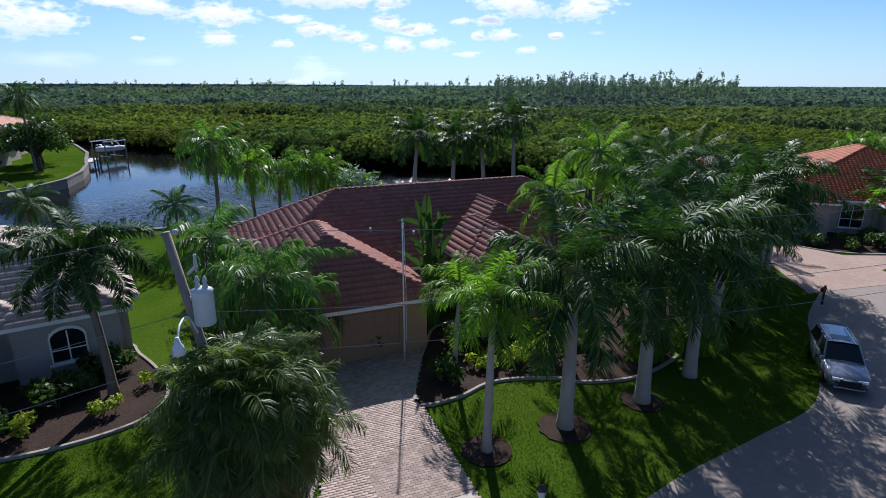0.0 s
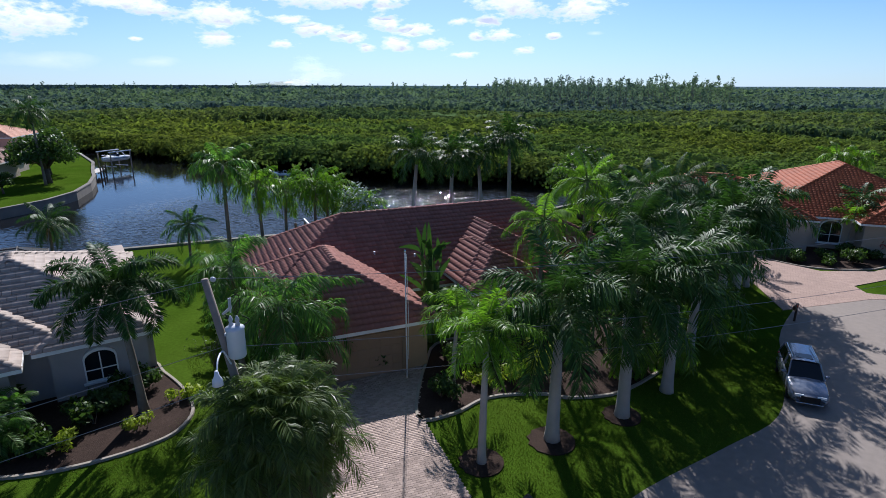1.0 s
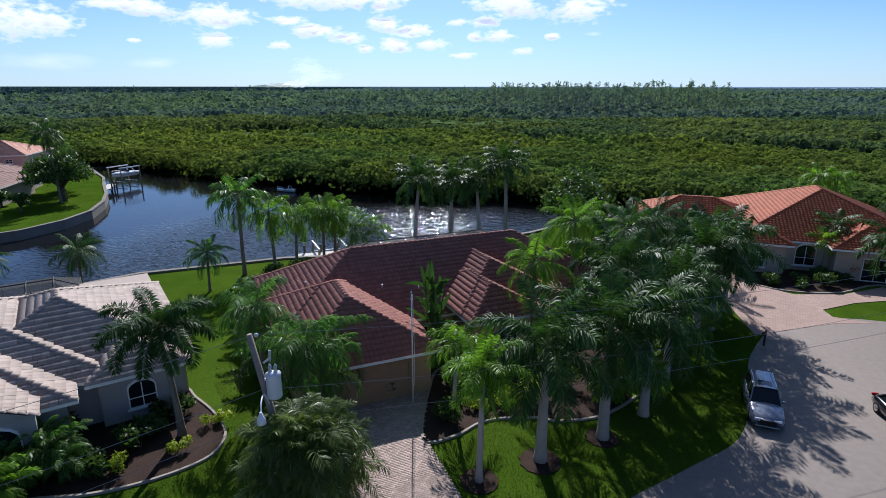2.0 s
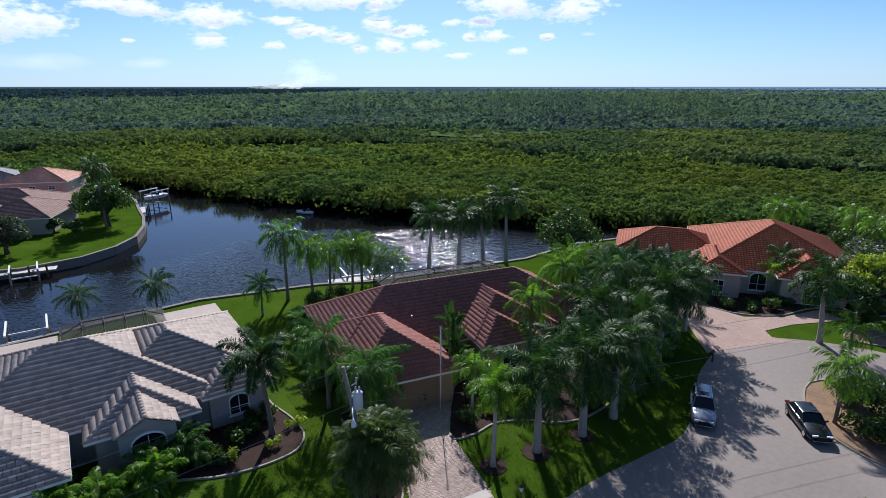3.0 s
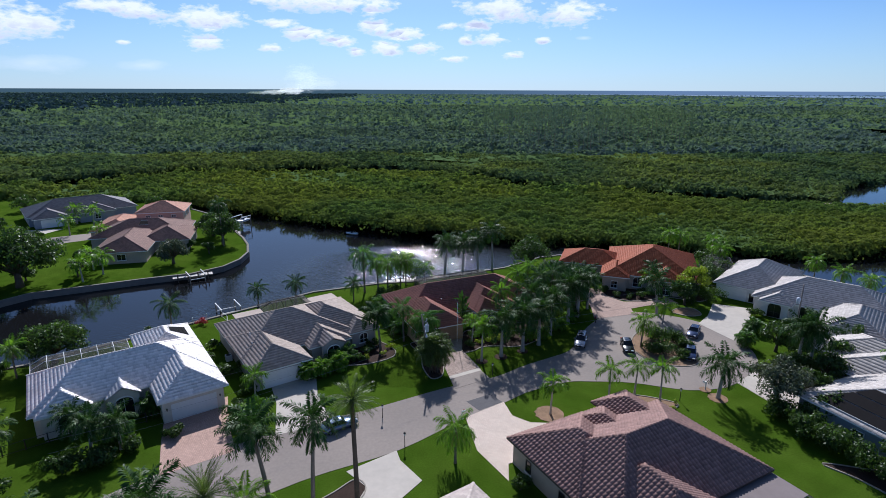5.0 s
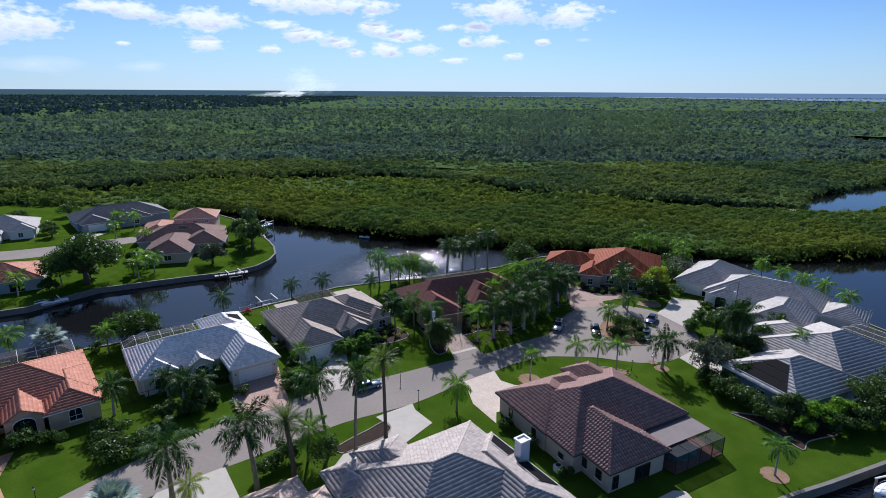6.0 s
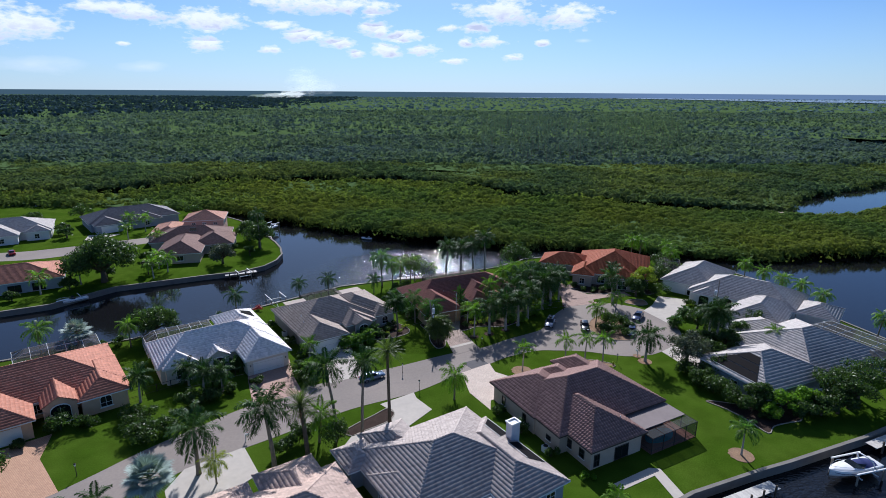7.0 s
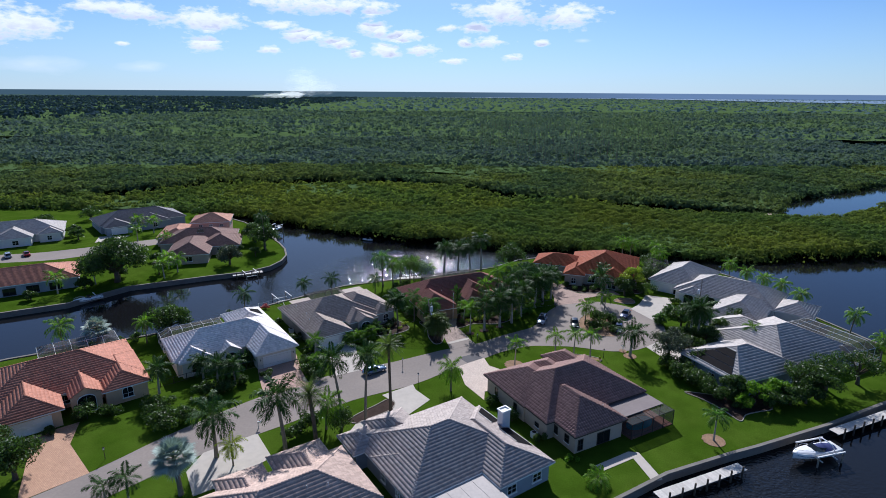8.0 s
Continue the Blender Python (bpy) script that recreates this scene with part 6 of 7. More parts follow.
for x, y, hh, rr in ((-32.58, 9.8, 1.4, 1.2), (-32.82, 6.46, 1.0, 1.0), (-32.59, 3.52, 2.4, 1.8), (-30.82, 0.95, 2.4, 1.8), (-28.67, -1.04, 2.0, 1.6), (-33.31, 13.83, 1.6, 1.3), (-35.48, 16.79, 1.4, 1.2)):
    shrub(x, y, hh, rr, "leafy hedge shrub between two drives", "leaf_tree", 900, 0.22, 8)
clump(-29.68, 2.7, 2.4, 1.6, "bright green palm clump between the drives", "leaf_bright", 7, 1.8, 0.6, 100, 13, 0.045)
clump(-45.09, -1.05, 2.2, 1.6, "pale feathery palm clump beside the arch", "leaf_queen", 7, 1.6, 0.5, 110, 13, 0.04)
shrub(-48.36, 33.61, 1.2, 1.0, "magenta bougainvillea by the white fence", "leaf_red", 500, 0.16)

# canal bank behind the white and terracotta houses
for x, y, h_, s in ((-52.4, 30.2, 5.4, 0.85), (-68.09, 14.32, 5.0, 0.8), (-83.5, 10.96, 5.4, 0.9), (-40.84, 41.86, 4.0, 0.7), (-34.12, 44.53, 4.2, 0.75)):
    palm("coconut", x, y, h_, "palm on the canal bank behind the houses", "leaf_bright" if x < -60 else "leaf_palm", s)
tree(-65.65, 19.19, 6.2, 5.6, "dense dark round tree on the canal bank", "leaf_tree", 6500, 0.32, 14)
palm("fan", -76.17, 11.27, 4.6, "silver-grey fan palm on the canal bank", "leaf_silver", 1.25)
for x, y in ((-74.17, 13.8), (-78, 11.49), (-71.2, 15.23), (-54.57, 28.29), (-80.87, 9.46)):
    shrub(x, y, 1.8, 1.4, "dark shrub on the canal bank", "leaf_tree", 700, 0.24)

# across the canal
tree(-95.5, 54, 11.5, 9.6, "large dark spreading tree across the canal", "leaf_tree", 12000, 0.44, 18)
tree(-64.4, 88.5, 8.6, 5.6, "tall dark broad tree at the point", "leaf_tree", 4600, 0.4, 14)
palm("queen", -63.6, 86.5, 11.5, "tall dark palm beside the point", "leaf_palm", 1.1)
tree(-70.5, 97.5, 7.0, 5.4, "dark broad tree behind the point", "leaf_tree", 3400, 0.4, 12)
tree(-70, 70.5, 6.0, 4.4, "green leafy tree before the salmon roofs", "leaf_grey", 2600, 0.34, 11)
tree(-64.6, 79, 3.6, 1.9, "small round tree on the lawn", "leaf_tree", 1500, 0.24, 8)
tree(-87, 60.5, 4.6, 2.4, "tree with reddish-green crown on the lawn", "leaf_grey", 1600, 0.3, 8)
for x, y, h_ in ((-84, 57.2, 4.4), (-86.6, 65.8, 4.0), (-82.6, 62.6, 4.2), (-106, 44.5, 4.6), (-119, 113, 4.8), (-112, 110, 5.2), (-97, 88, 4.6), (-112, 98, 4.6), (-100.5, 52, 4.4)):
    palm("small", x, y, h_, "garden palm across the canal", "leaf_bright", 1.5)
for x, y, hh, rr in ((-118, 92, 3.0, 2.6), (-134, 100, 4.2, 3.4), (-139, 106, 4.0, 3.0), (-97, 58, 3.0, 2.6), (-101, 48, 3.0, 2.4), (-74, 78.5, 2.6, 2.0), (-71.5, 84, 2.6, 2.0), (-94, 74, 2.8, 2.0), (-88.5, 84.5, 2.4, 2.0), (-110, 40, 2.4, 2.0), (-104.4, 108.5, 3.0, 2.4), (-90, 124, 4.0, 3.4), (-106, 138, 4.4, 4.0), (-126, 140, 4.6, 4.4), (-148, 132, 4.8, 4.6), (-160, 122, 4.4, 4.0)):
    tree(x, y, hh, rr, "dark leafy garden tree across the canal", "leaf_tree", 1300, 0.36, 8)

palm("small", 36.2, -21.1, 4.2, "thin young palm in a ring on the lawn", "leaf_queen", 1.1)
for x, y, hh, rr in ((41.5, -3.69, 3.0, 2.0), (40.68, 0.24, 3.4, 2.2), (42.72, -7.73, 2.2, 1.6), (45.47, -11.29, 1.6, 1.2), (53.54, -8.44, 2.2, 1.6), (38.7, 3.3, 2.6, 2.0)):
    shrub(x, y, hh, rr, "dark hedge shrub against the pale house", "leaf_tree", 1200, 0.26, 8)
for x, y in ((12.44, -26.02), (2.85, -16.69), (-0.41, -18.42)):
    shrub(x, y, 1.0, 0.9, "low green shrub by the wall", "leaf_bright", 420, 0.2)
palm("small", 15.02, -31.15, 1.2, "low spreading palm on the shaded lawn", "leaf_bright", 1.1)

for x, y, hh, rr in ((39.15, -1.02, 3.2, 1.9), (40.54, -4.17, 3.6, 2.0), (41.94, -7.33, 3.6, 2.1), (43.52, -10.29, 3.2, 2.0)):
    shrub(x, y, hh, rr, "tall dark clipped hedge bush against the wall", "leaf_tree", 1500, 0.24, 9)

for x, y, hh, rr in ((-50, -16.48, 2.8, 2.4), (-47.8, -14.55, 2.6, 2.2), (-51.85, -15.09, 2.6, 2.2), (-44.63, -5.95, 2.2, 1.8), (-47.71, -7.29, 2.4, 2.0)):
    shrub(x, y, hh, rr, "broad shade bush on the front lawn", "leaf_tree", 1300, 0.26, 9)
tree(-64.99, -29.06, 6.0, 4.2, "dark leafy tree beside the peach driveway", "leaf_tree", 4200, 0.3, 13)
tree(-71.71, -24.97, 5.4, 4.0, "leafy green tree beside the garage", "leaf_tree", 3600, 0.3, 12)
palm("queen", -36.05, -26.45, 3.4, "short yellow-green palm at the street corner", "leaf_lime", 0.7)
for x, y in ((-39.19, 5.95), (-43.62, 4.63), (-37.51, 10.24), (-27.35, 15.82), (-19.38, 26.32), (-12.46, 29.38)):
    clump(x, y, 2.2, 1.3, "green feathery palm clump beside the wall", "leaf_queen", 6, 1.5, 0.5, 105, 13, 0.04)

for turn, u, v, hh, rr in ((27, -1.7, -23.0, 1.6, 1.0), (27, -2.2, -16.4, 2.4, 1.3), (27, -2.4, -10.6, 1.6, 1.1), (33, -31.4, -19.6, 1.8, 1.2), (33, -31.4, -23.6, 1.6, 1.1), (33, -8.2, -26.6, 1.4, 1.0), (33, -8.0, -15.8, 1.4, 1.0),
                           (-42, 25.0, 63.6, 1.8, 1.3), (-42, 16.0, 63.6, 1.6, 1.2), (38, -64.4, 27.0, 1.2, 1.0), (38, -60.0, 28.8, 1.4, 1.0), (34.5, -37.0, 28.2, 1.4, 1.1), (34.5, -23.5, 34.0, 1.8, 1.3), (34.5, -23.5, 39.0, 1.8, 1.3), (33.9, -22.4, 33.0, 1.8, 1.3), (33.9, -22.4, 43.0, 1.8, 1.3)):
    c_, s_ = math.cos(radians(turn)), math.sin(radians(turn))
    shrub(u * c_ - v * s_, u * s_ + v * c_, hh, rr, "leafy foundation shrub along the house wall", "leaf_tree", 700, 0.22, 7)

# ---------------------------------------------------------------- power line
POLE = (-8.05, 15.9)
pole = thing("utility_pole", "weathered wooden utility pole with a transformer and a street light", "utility pole", (*POLE, 0))
part("shaft", joined("shaft", [tube([(1.13, 0.1, -0.5), (0.4, 0.05, 4.7), (-0.34, -0.1, 9.30)], [0.17, 0.15, 0.115], 12)], M["pole"], True), pole)
can = part("transformer", joined("transformer", [tube([(0.44, -0.05, 6.53), (0.44, -0.05, 6.58), (0.44, -0.05, 7.53), (0.44, -0.05, 7.58), (0.44, -0.05, 7.68)], [0.27, 0.3, 0.3, 0.32, 0.12], 18)], M["grey_metal"], True), pole, "pale grey transformer can")
part("bracket", box_mesh("bracket", [(0.0, -0.1, 6.83, 0.2, 0.0, 6.93), (0.0, -0.1, 7.28, 0.2, 0.0, 7.38)], M["grey_metal"]), can)
for bx in (0.33, 0.55):
    part("bushing", joined("bushing", [tube([(bx, -0.05, 7.60), (bx, -0.05, 7.70), (bx, -0.05, 7.78), (bx, -0.05, 7.86), (bx, -0.05, 8.00)], [0.05, 0.09, 0.05, 0.08, 0.03], 8)], M["porcelain"], True), can)
part("cutout", joined("cutout", [tube([(0.12, -0.1, 8.08), (0.42, -0.2, 8.33), (0.42, -0.2, 8.68)], [0.04, 0.06, 0.04], 8), tube([(0.42, -0.2, 8.18), (0.5, -0.3, 8.73)], 0.03, 6)], M["porcelain"]), pole, "grey porcelain fuse cutout")
part("cable", joined("cable", [tube(rounded([(0.42, -0.2, 8.68), (0.7, -0.15, 8.78), (0.66, -0.05, 8.28), (0.5, -0.05, 8.00)], 4, False), 0.015, 5), tube(rounded([(0.74, -0.05, 8.00), (0.9, 0.1, 7.78), (0.4, 0.15, 7.48), (0.12, 0.1, 7.98)], 4, False), 0.02, 5)], M["rubber"]), pole)
part("insulator", joined("insulator", [tube([(-0.02, -0.13, 9.33), (-0.02, -0.22, 9.33), (-0.02, -0.3, 9.33)], [0.06, 0.1, 0.04], 8)], M["porcelain"], True), pole)
arm = part("lamp_arm", joined("lamp_arm", [tube(rounded([(0.2, -0.05, 6.18), (0.2, -0.6, 6.98), (0.3, -1.3, 7.03), (0.4, -1.7, 6.78)], 5, False), 0.03, 7)], M["grey_metal"], True), pole)
part("lamp_head", joined("lamp_head", [tube([(0.4, -1.72, 6.88), (0.4, -1.72, 6.70), (0.4, -1.72, 6.60), (0.4, -1.72, 6.40), (0.4, -1.72, 6.36)], [0.05, 0.09, 0.15, 0.17, 0.08], 14)], M["grey_metal"], True), arm, "grey street lamp head")


def wire(a_, b_, sag, r_=0.011):
    pts = [tuple(Vector(a_).lerp(Vector(b_), k / 14) - Vector((0, 0, sag * 4 * (k / 14) * (1 - k / 14)))) for k in range(15)]
    ob = solid("overhead_wire", joined("overhead_wire", [tube(pts, r_, 4)], M["wire"]), "thin overhead power line in a shallow curve", "power line", group="overhead lines")
    return ob


PT = Vector((*POLE, 0))
east, west = Vector((36.0, 29.0, 0)), Vector((-46.0, -11.0, 0))
for z, s in ((9.33, 0.8), (6.9, 0.9), (5.5, 0.8)):
    wire(PT + Vector((0, -0.12, z)), east + Vector((0, 0, z - 0.2)), s)
    wire(PT + Vector((0, -0.12, z)), west + Vector((0, 0, z - 0.2)), s)
pole2 = thing("utility_pole", "dark utility pole with a grey transformer near the arches", "utility pole", (55.6, 26.5, 0))
part("shaft", joined("shaft", [tube([(0, 0, -0.5), (0, 0, 10.0)], [0.16, 0.11], 10)], M["pole"], True), pole2)
part("transformer", joined("transformer", [tube([(-0.5, -0.1, 6.6), (-0.5, -0.1, 7.6), (-0.5, -0.1, 7.7)], [0.28, 0.3, 0.12], 14)], M["grey_metal"], True), pole2)
wire((36.0, 29.0, 9.5), (55.6, 26.5, 9.6), 0.4)

flag = thing("flagpole", "thin white flagpole with a rope beside the garage", "flagpole", (-2.6, 25.9, 0))
part("pole", joined("pole", [tube([(0, 0, -0.1), (0, 0, 7.2)], [0.045, 0.03], 8)], M["white"], True), flag)
part("rope", joined("rope", [tube([(0.1, 0, 1.2), (0.12, 0, 4), (0.06, 0, 7.1)], 0.012, 4)], M["white"]), flag)
part("finial", joined("finial", [tube([(0, 0, 7.18), (0, 0, 7.25), (0, 0, 7.33)], [0.03, 0.07, 0.01], 8)], M["chrome"], True), flag)


def lamp_post(x, y, label="low bronze lamp post with a glass lantern by the drive"):
    ob = thing("lamp_post", label, "lamp post", (x, y, 0), group="lamp posts")
    part("post", joined("post", [tube([(0, 0, -0.1), (0, 0, 0.25), (0, 0, 1.5)], [0.08, 0.045, 0.04], 8)], M["bronze"]), ob)
    part("lantern", joined("lantern", [tube([(0, 0, 1.5), (0, 0, 1.58), (0, 0, 1.85)], [0.06, 0.1, 0.14], 6)], M["lamp_lens"]), ob)
    part("cap", joined("cap", [tube([(0, 0, 1.85), (0, 0, 1.9), (0, 0, 2.02)], [0.18, 0.15, 0.02], 6)], M["bronze"]), ob)
    return ob


def mailbox(x, y, turn, dark=True):
    ob = thing("mailbox", "dark mailbox on a wooden post" if dark else "white mailbox on a post by the kerb", "mailbox", (x, y, 0), turn, group="mailboxes")
    m_ = M["dark_wood"] if dark else M["white"]
    part("post", box_mesh("post", [(-0.06, -0.06, -0.2, 0.06, 0.06, 1.3), (-0.06, -0.5, 0.95, 0.06, 0.1, 1.03)], m_), ob)
    prof = [(-0.1, 0), (0.1, 0), (0.1, 0.14), (0.07, 0.21), (0, 0.24), (-0.07, 0.21), (-0.1, 0.14)]
    V = [(x_, y_, 1.03 + z_) for y_ in (-0.55, 0.0) for x_, z_ in prof]
    n_ = len(prof)
    Fq = [tuple(range(n_)), tuple(reversed(range(n_, 2 * n_)))] + [(i, i + n_, (i + 1) % n_ + n_, (i + 1) % n_) for i in range(n_)]
    bx = part("box", mesh("box", V, Fq, m_), ob)
    part("flag", box_mesh("flag", [(0.11, -0.3, 1.15, 0.13, -0.26, 1.38), (0.11, -0.42, 1.3, 0.13, -0.26, 1.38)], M["tail"]), bx)
    return ob


mailbox(23.2, 33.7, -50)
for x, y in ((-35.21, -17.24), (-2.93, 2.79)):
    mailbox(x, y, 120, False)
mailbox(32.3, 9.9, 200, False)
for x, y in ((2.23, 14.6), (-10.09, -2.81), (-55.2, -24.66), (27.35, 6.96), (-13.27, 3.3)):
    lamp_post(x, y)


# ---------------------------------------------------------------- vehicles
def car(x, y, turn, paint, label, suv=False):
    """A parked car: +y is its front."""
    ob = thing("car", label, "car", (x, y, 0.035), turn, group="parked cars")
    L, W, H = (4.7, 1.88, 1.66) if suv else (4.75, 1.84, 1.45)
    belt = 1.0 if suv else 0.92
    # stations along the body: y, half width, bonnet or boot height, sill
    st = [(-0.5, 0.70, 0.62, 0.36), (-0.485, 0.84, belt - 0.1, 0.28), (-0.40, 0.96, belt, 0.24), (-0.2, 1.0, belt, 0.22), (0.0, 1.0, belt, 0.22), (0.18, 1.0, belt - 0.02, 0.22),
          (0.30, 0.99, belt - 0.08, 0.24), (0.42, 0.94, belt - 0.18, 0.26), (0.475, 0.84, belt - 0.28, 0.28), (0.5, 0.70, 0.58, 0.34)]
    V, Fq = [], []
    for f, w, top, sill in st:
        hw = W / 2 * w
        for px0, pz in ((0.0, sill), (0.86, sill), (0.98, sill + 0.12), (1.0, (sill + top) / 2), (0.95, top - 0.10), (0.82, top), (0.0, top + 0.03)):
            V.append((hw * px0, f * L, pz))
        for px0, pz in ((-0.82, top), (-0.95, top - 0.10), (-1.0, (sill + top) / 2), (-0.98, sill + 0.12), (-0.86, sill)):
            V.append((hw * px0, f * L, pz))
    n_ = 12
    for i in range(len(st) - 1):
        for k in range(n_):
            k2 = (k + 1) % n_
            Fq.append((i * n_ + k, i * n_ + k2, (i + 1) * n_ + k2, (i + 1) * n_ + k))
    Fq += [tuple(range(n_)), tuple(reversed(range((len(st) - 1) * n_, len(st) * n_)))]
    body = part("body", mesh("body", V, Fq, paint, True), ob)
    # cabin: glass below a painted roof
    rear, front = (-0.47, 0.2) if suv else (-0.40, 0.19)
    low = [(rear * L, 0.80), (front * L, 0.86)]
    hi = [((rear + (0.08 if suv else 0.15)) * L, 0.66), ((front - 0.15) * L, 0.68)]
    zt = H - 0.05
    cab = [(-W / 2 * low[0][1], low[0][0], belt - 0.02), (W / 2 * low[0][1], low[0][0], belt - 0.02), (W / 2 * low[1][1], low[1][0], belt - 0.04), (-W / 2 * low[1][1], low[1][0], belt - 0.04),
           (-W / 2 * hi[0][1], hi[0][0], zt), (W / 2 * hi[0][1], hi[0][0], zt), (W / 2 * hi[1][1], hi[1][0], zt - 0.03), (-W / 2 * hi[1][1], hi[1][0], zt - 0.03)]
    for nm, q in (("rear_window", (0, 1, 5, 4)), ("side_window", (1, 2, 6, 5)), ("windscreen", (2, 3, 7, 6)), ("side_window", (3, 0, 4, 7))):
        part(nm, mesh(nm, [cab[i] for i in q], [(0, 1, 2, 3)], M["glass"]), ob)
    for i, j in ((0, 4), (1, 5), (2, 6), (3, 7)):
        part("pillar", joined("pillar", [tube([cab[i], cab[j]], 0.045, 6)], paint), ob)
    mid = [(sx * W / 2 * 0.845, -0.1 * L, belt) for sx in (-1, 1)]
    for sx, m0 in zip((-1, 1), mid):
        part("pillar", joined("pillar", [tube([m0, (sx * W / 2 * 0.67, -0.12 * L, zt)], 0.05, 6)], paint), ob)
    rv, rf = [], []
    for yv in np.linspace(hi[0][0] - 0.06, hi[1][0] + 0.06, 6):
        for xf, dz in ((-1, -0.02), (-0.85, 0.03), (0, 0.06), (0.85, 0.03), (1, -0.02)):
            rv.append((xf * W / 2 * 0.68, yv, zt + dz - 0.02 * abs(yv) / L))
    for i in range(5):
        for k in range(4):
            rf.append((i * 5 + k, i * 5 + k + 1, i * 5 + k + 6, i * 5 + k + 5))
    roof_ = part("roof", mesh("roof", rv, rf, paint, True), ob)
    part("sunroof", box_mesh("sunroof", [(-0.38, -0.12 * L, zt + 0.035, 0.38, 0.0, zt + 0.062)], M["glass"]), roof_)
    if suv:
        for sx in (-1, 1):
            part("roof_rail", joined("roof_rail", [tube([(sx * 0.56, hi[0][0], zt + 0.05), (sx * 0.57, hi[0][0] + 0.1, zt + 0.1), (sx * 0.57, hi[1][0] - 0.1, zt + 0.1), (sx * 0.56, hi[1][0], zt + 0.04)], 0.02, 5)], M["chrome"]), roof_)
    for sx in (-1, 1):
        part("mirror", joined("mirror", [tube([(sx * 0.82, 0.13 * L, belt), (sx * 1.0, 0.125 * L, belt + 0.05), (sx * 1.06, 0.12 * L, belt + 0.05)], [0.04, 0.1, 0.07], 7)], paint, True), ob)
        part("headlight", box_mesh("headlight", [(sx * 0.48 - 0.2, 0.462 * L, 0.6, sx * 0.48 + 0.2, 0.492 * L, 0.72)], M["lamp_lens"], 0.02), ob)
        part("tail_light", box_mesh("tail_light", [(sx * 0.62 - 0.17, -0.5 * L, 0.72, sx * 0.62 + 0.17, -0.475 * L, 0.86)], M["tail"], 0.02), ob)
        for fy in (-0.31, 0.31):
            wheel = new("wheel")
            wheel.parent = ob
            wheel.location = (sx * (W / 2 - 0.11), fy * L, 0.34)
            part("tyre", joined("tyre", [tube([(-0.11, 0, 0), (-0.09, 0, 0), (0.09, 0, 0), (0.11, 0, 0)], [0.29, 0.34, 0.34, 0.29], 18)], M["rubber"], True), wheel)
            part("rim", joined("rim", [tube([(-0.117, 0, 0), (0.117, 0, 0)], 0.21, 10)], M["chrome"]), wheel)
    part("grille", box_mesh("grille", [(-0.42, 0.49 * L, 0.36, 0.42, 0.505 * L, 0.66)], M["rubber"], 0.02), ob, "dark front grille")
    part("bumper_trim", box_mesh("bumper_trim", [(-0.6, 0.485 * L, 0.27, 0.6, 0.507 * L, 0.33)], M["chrome"], 0.01), ob)
    return ob


PAINT = {n_: material("car_paint_" + n_, c_, 0.25, 0.03, 1.0, metal=0.5, spec=0.5, coat=0.8) for n_, c_ in
         (("silver", (0.24, 0.25, 0.3)), ("black", (0.012, 0.012, 0.014)), ("navy", (0.02, 0.03, 0.09)), ("red", (0.35, 0.03, 0.03)), ("white", (0.7, 0.7, 0.7)), ("blue", (0.12, 0.17, 0.26)))}
car(18.25, 25.1, 158, PAINT["silver"], "silver-grey estate car parked at the kerb", True)
car(25.5, 23.2, 170, PAINT["black"], "black saloon car parked at the planted island")
car(34.8, 20.4, 155, PAINT["navy"], "dark blue saloon car in the turning place")
car(39.13, 28.6, 146, PAINT["navy"], "dark blue car in tree shade by the kerb")
car(-18.6, 1.1, -56, PAINT["blue"], "blue-grey car parked on the street")
car(-143, 78, 40, PAINT["white"], "white van parked across the canal", True)
car(-138.5, 80, 40, PAINT["red"], "red car parked across the canal")


# ---------------------------------------------------------------- docks and boats
def dock(corners_a, corners_b, width, label, posts=8, side=1):
    """A plank dock from a to b, with piles along its outer side."""
    a_, b_ = Vector((*corners_a, 0)), Vector((*corners_b, 0))
    d = b_ - a_
    ob = thing("dock", label, "dock", (*corners_a, 0), math.degrees(math.atan2(d.y, d.x)))
    L = d.length
    n_ = int(L / 0.3)
    me = box_mesh("plank", [(0.0, 0, -0.22, L / n_ - 0.012, width, -0.16)], M["dock_wood"])
    for i in range(n_):
        p = part("plank", me, ob)
        p.location = (i * L / n_, 0 if side > 0 else -width, random.uniform(-0.006, 0.006))
    y_in, y_out = (0.15, width - 0.15) if side > 0 else (-0.15, -width + 0.15)
    for yy in (y_in, y_out):
        part("beam", box_mesh("beam", [(0, min(yy, yy + 0.1), -0.42, L, max(yy, yy + 0.1), -0.225)], M["wood"]), ob)
    pm = joined("post", [tube([(0, 0, -2.2), (0, 0, 0.75)], [0.14, 0.13], 8)], M["trunk_dark"])
    for i in range(posts):
        p = part("post", pm, ob)
        p.location = (L * (i + 0.5) / posts, (width + 0.12) * (1 if side > 0 else -1), 0)
    return ob


M["dock_wood"] = material("pale_dock_boards", (0.52, 0.49, 0.45), 0.8, 0.18, 4.0, 0.3, 0.02, 20.0, single=0.12)
dock((22.4, -32.3), (37.2, -26.3), 1.7, "pale timber dock along the seawall with dark piles", 7, -1)
dock((56.5, -18.0), (78.6, -9.2), 1.7, "pale timber dock with a shaded end along the seawall", 10, -1)
dock((-66.2, 61.2), (-58.6, 64.9), 1.8, "weathered timber dock across the canal", 4, -1)
dock((-67.5, 106.5), (-65.2, 100.2), 1.6, "timber dock at the point", 3, 1)
dock((-17.28, 56.6), (-10.16, 58.77), 1.6, "timber dock behind the brown house", 4, 1)


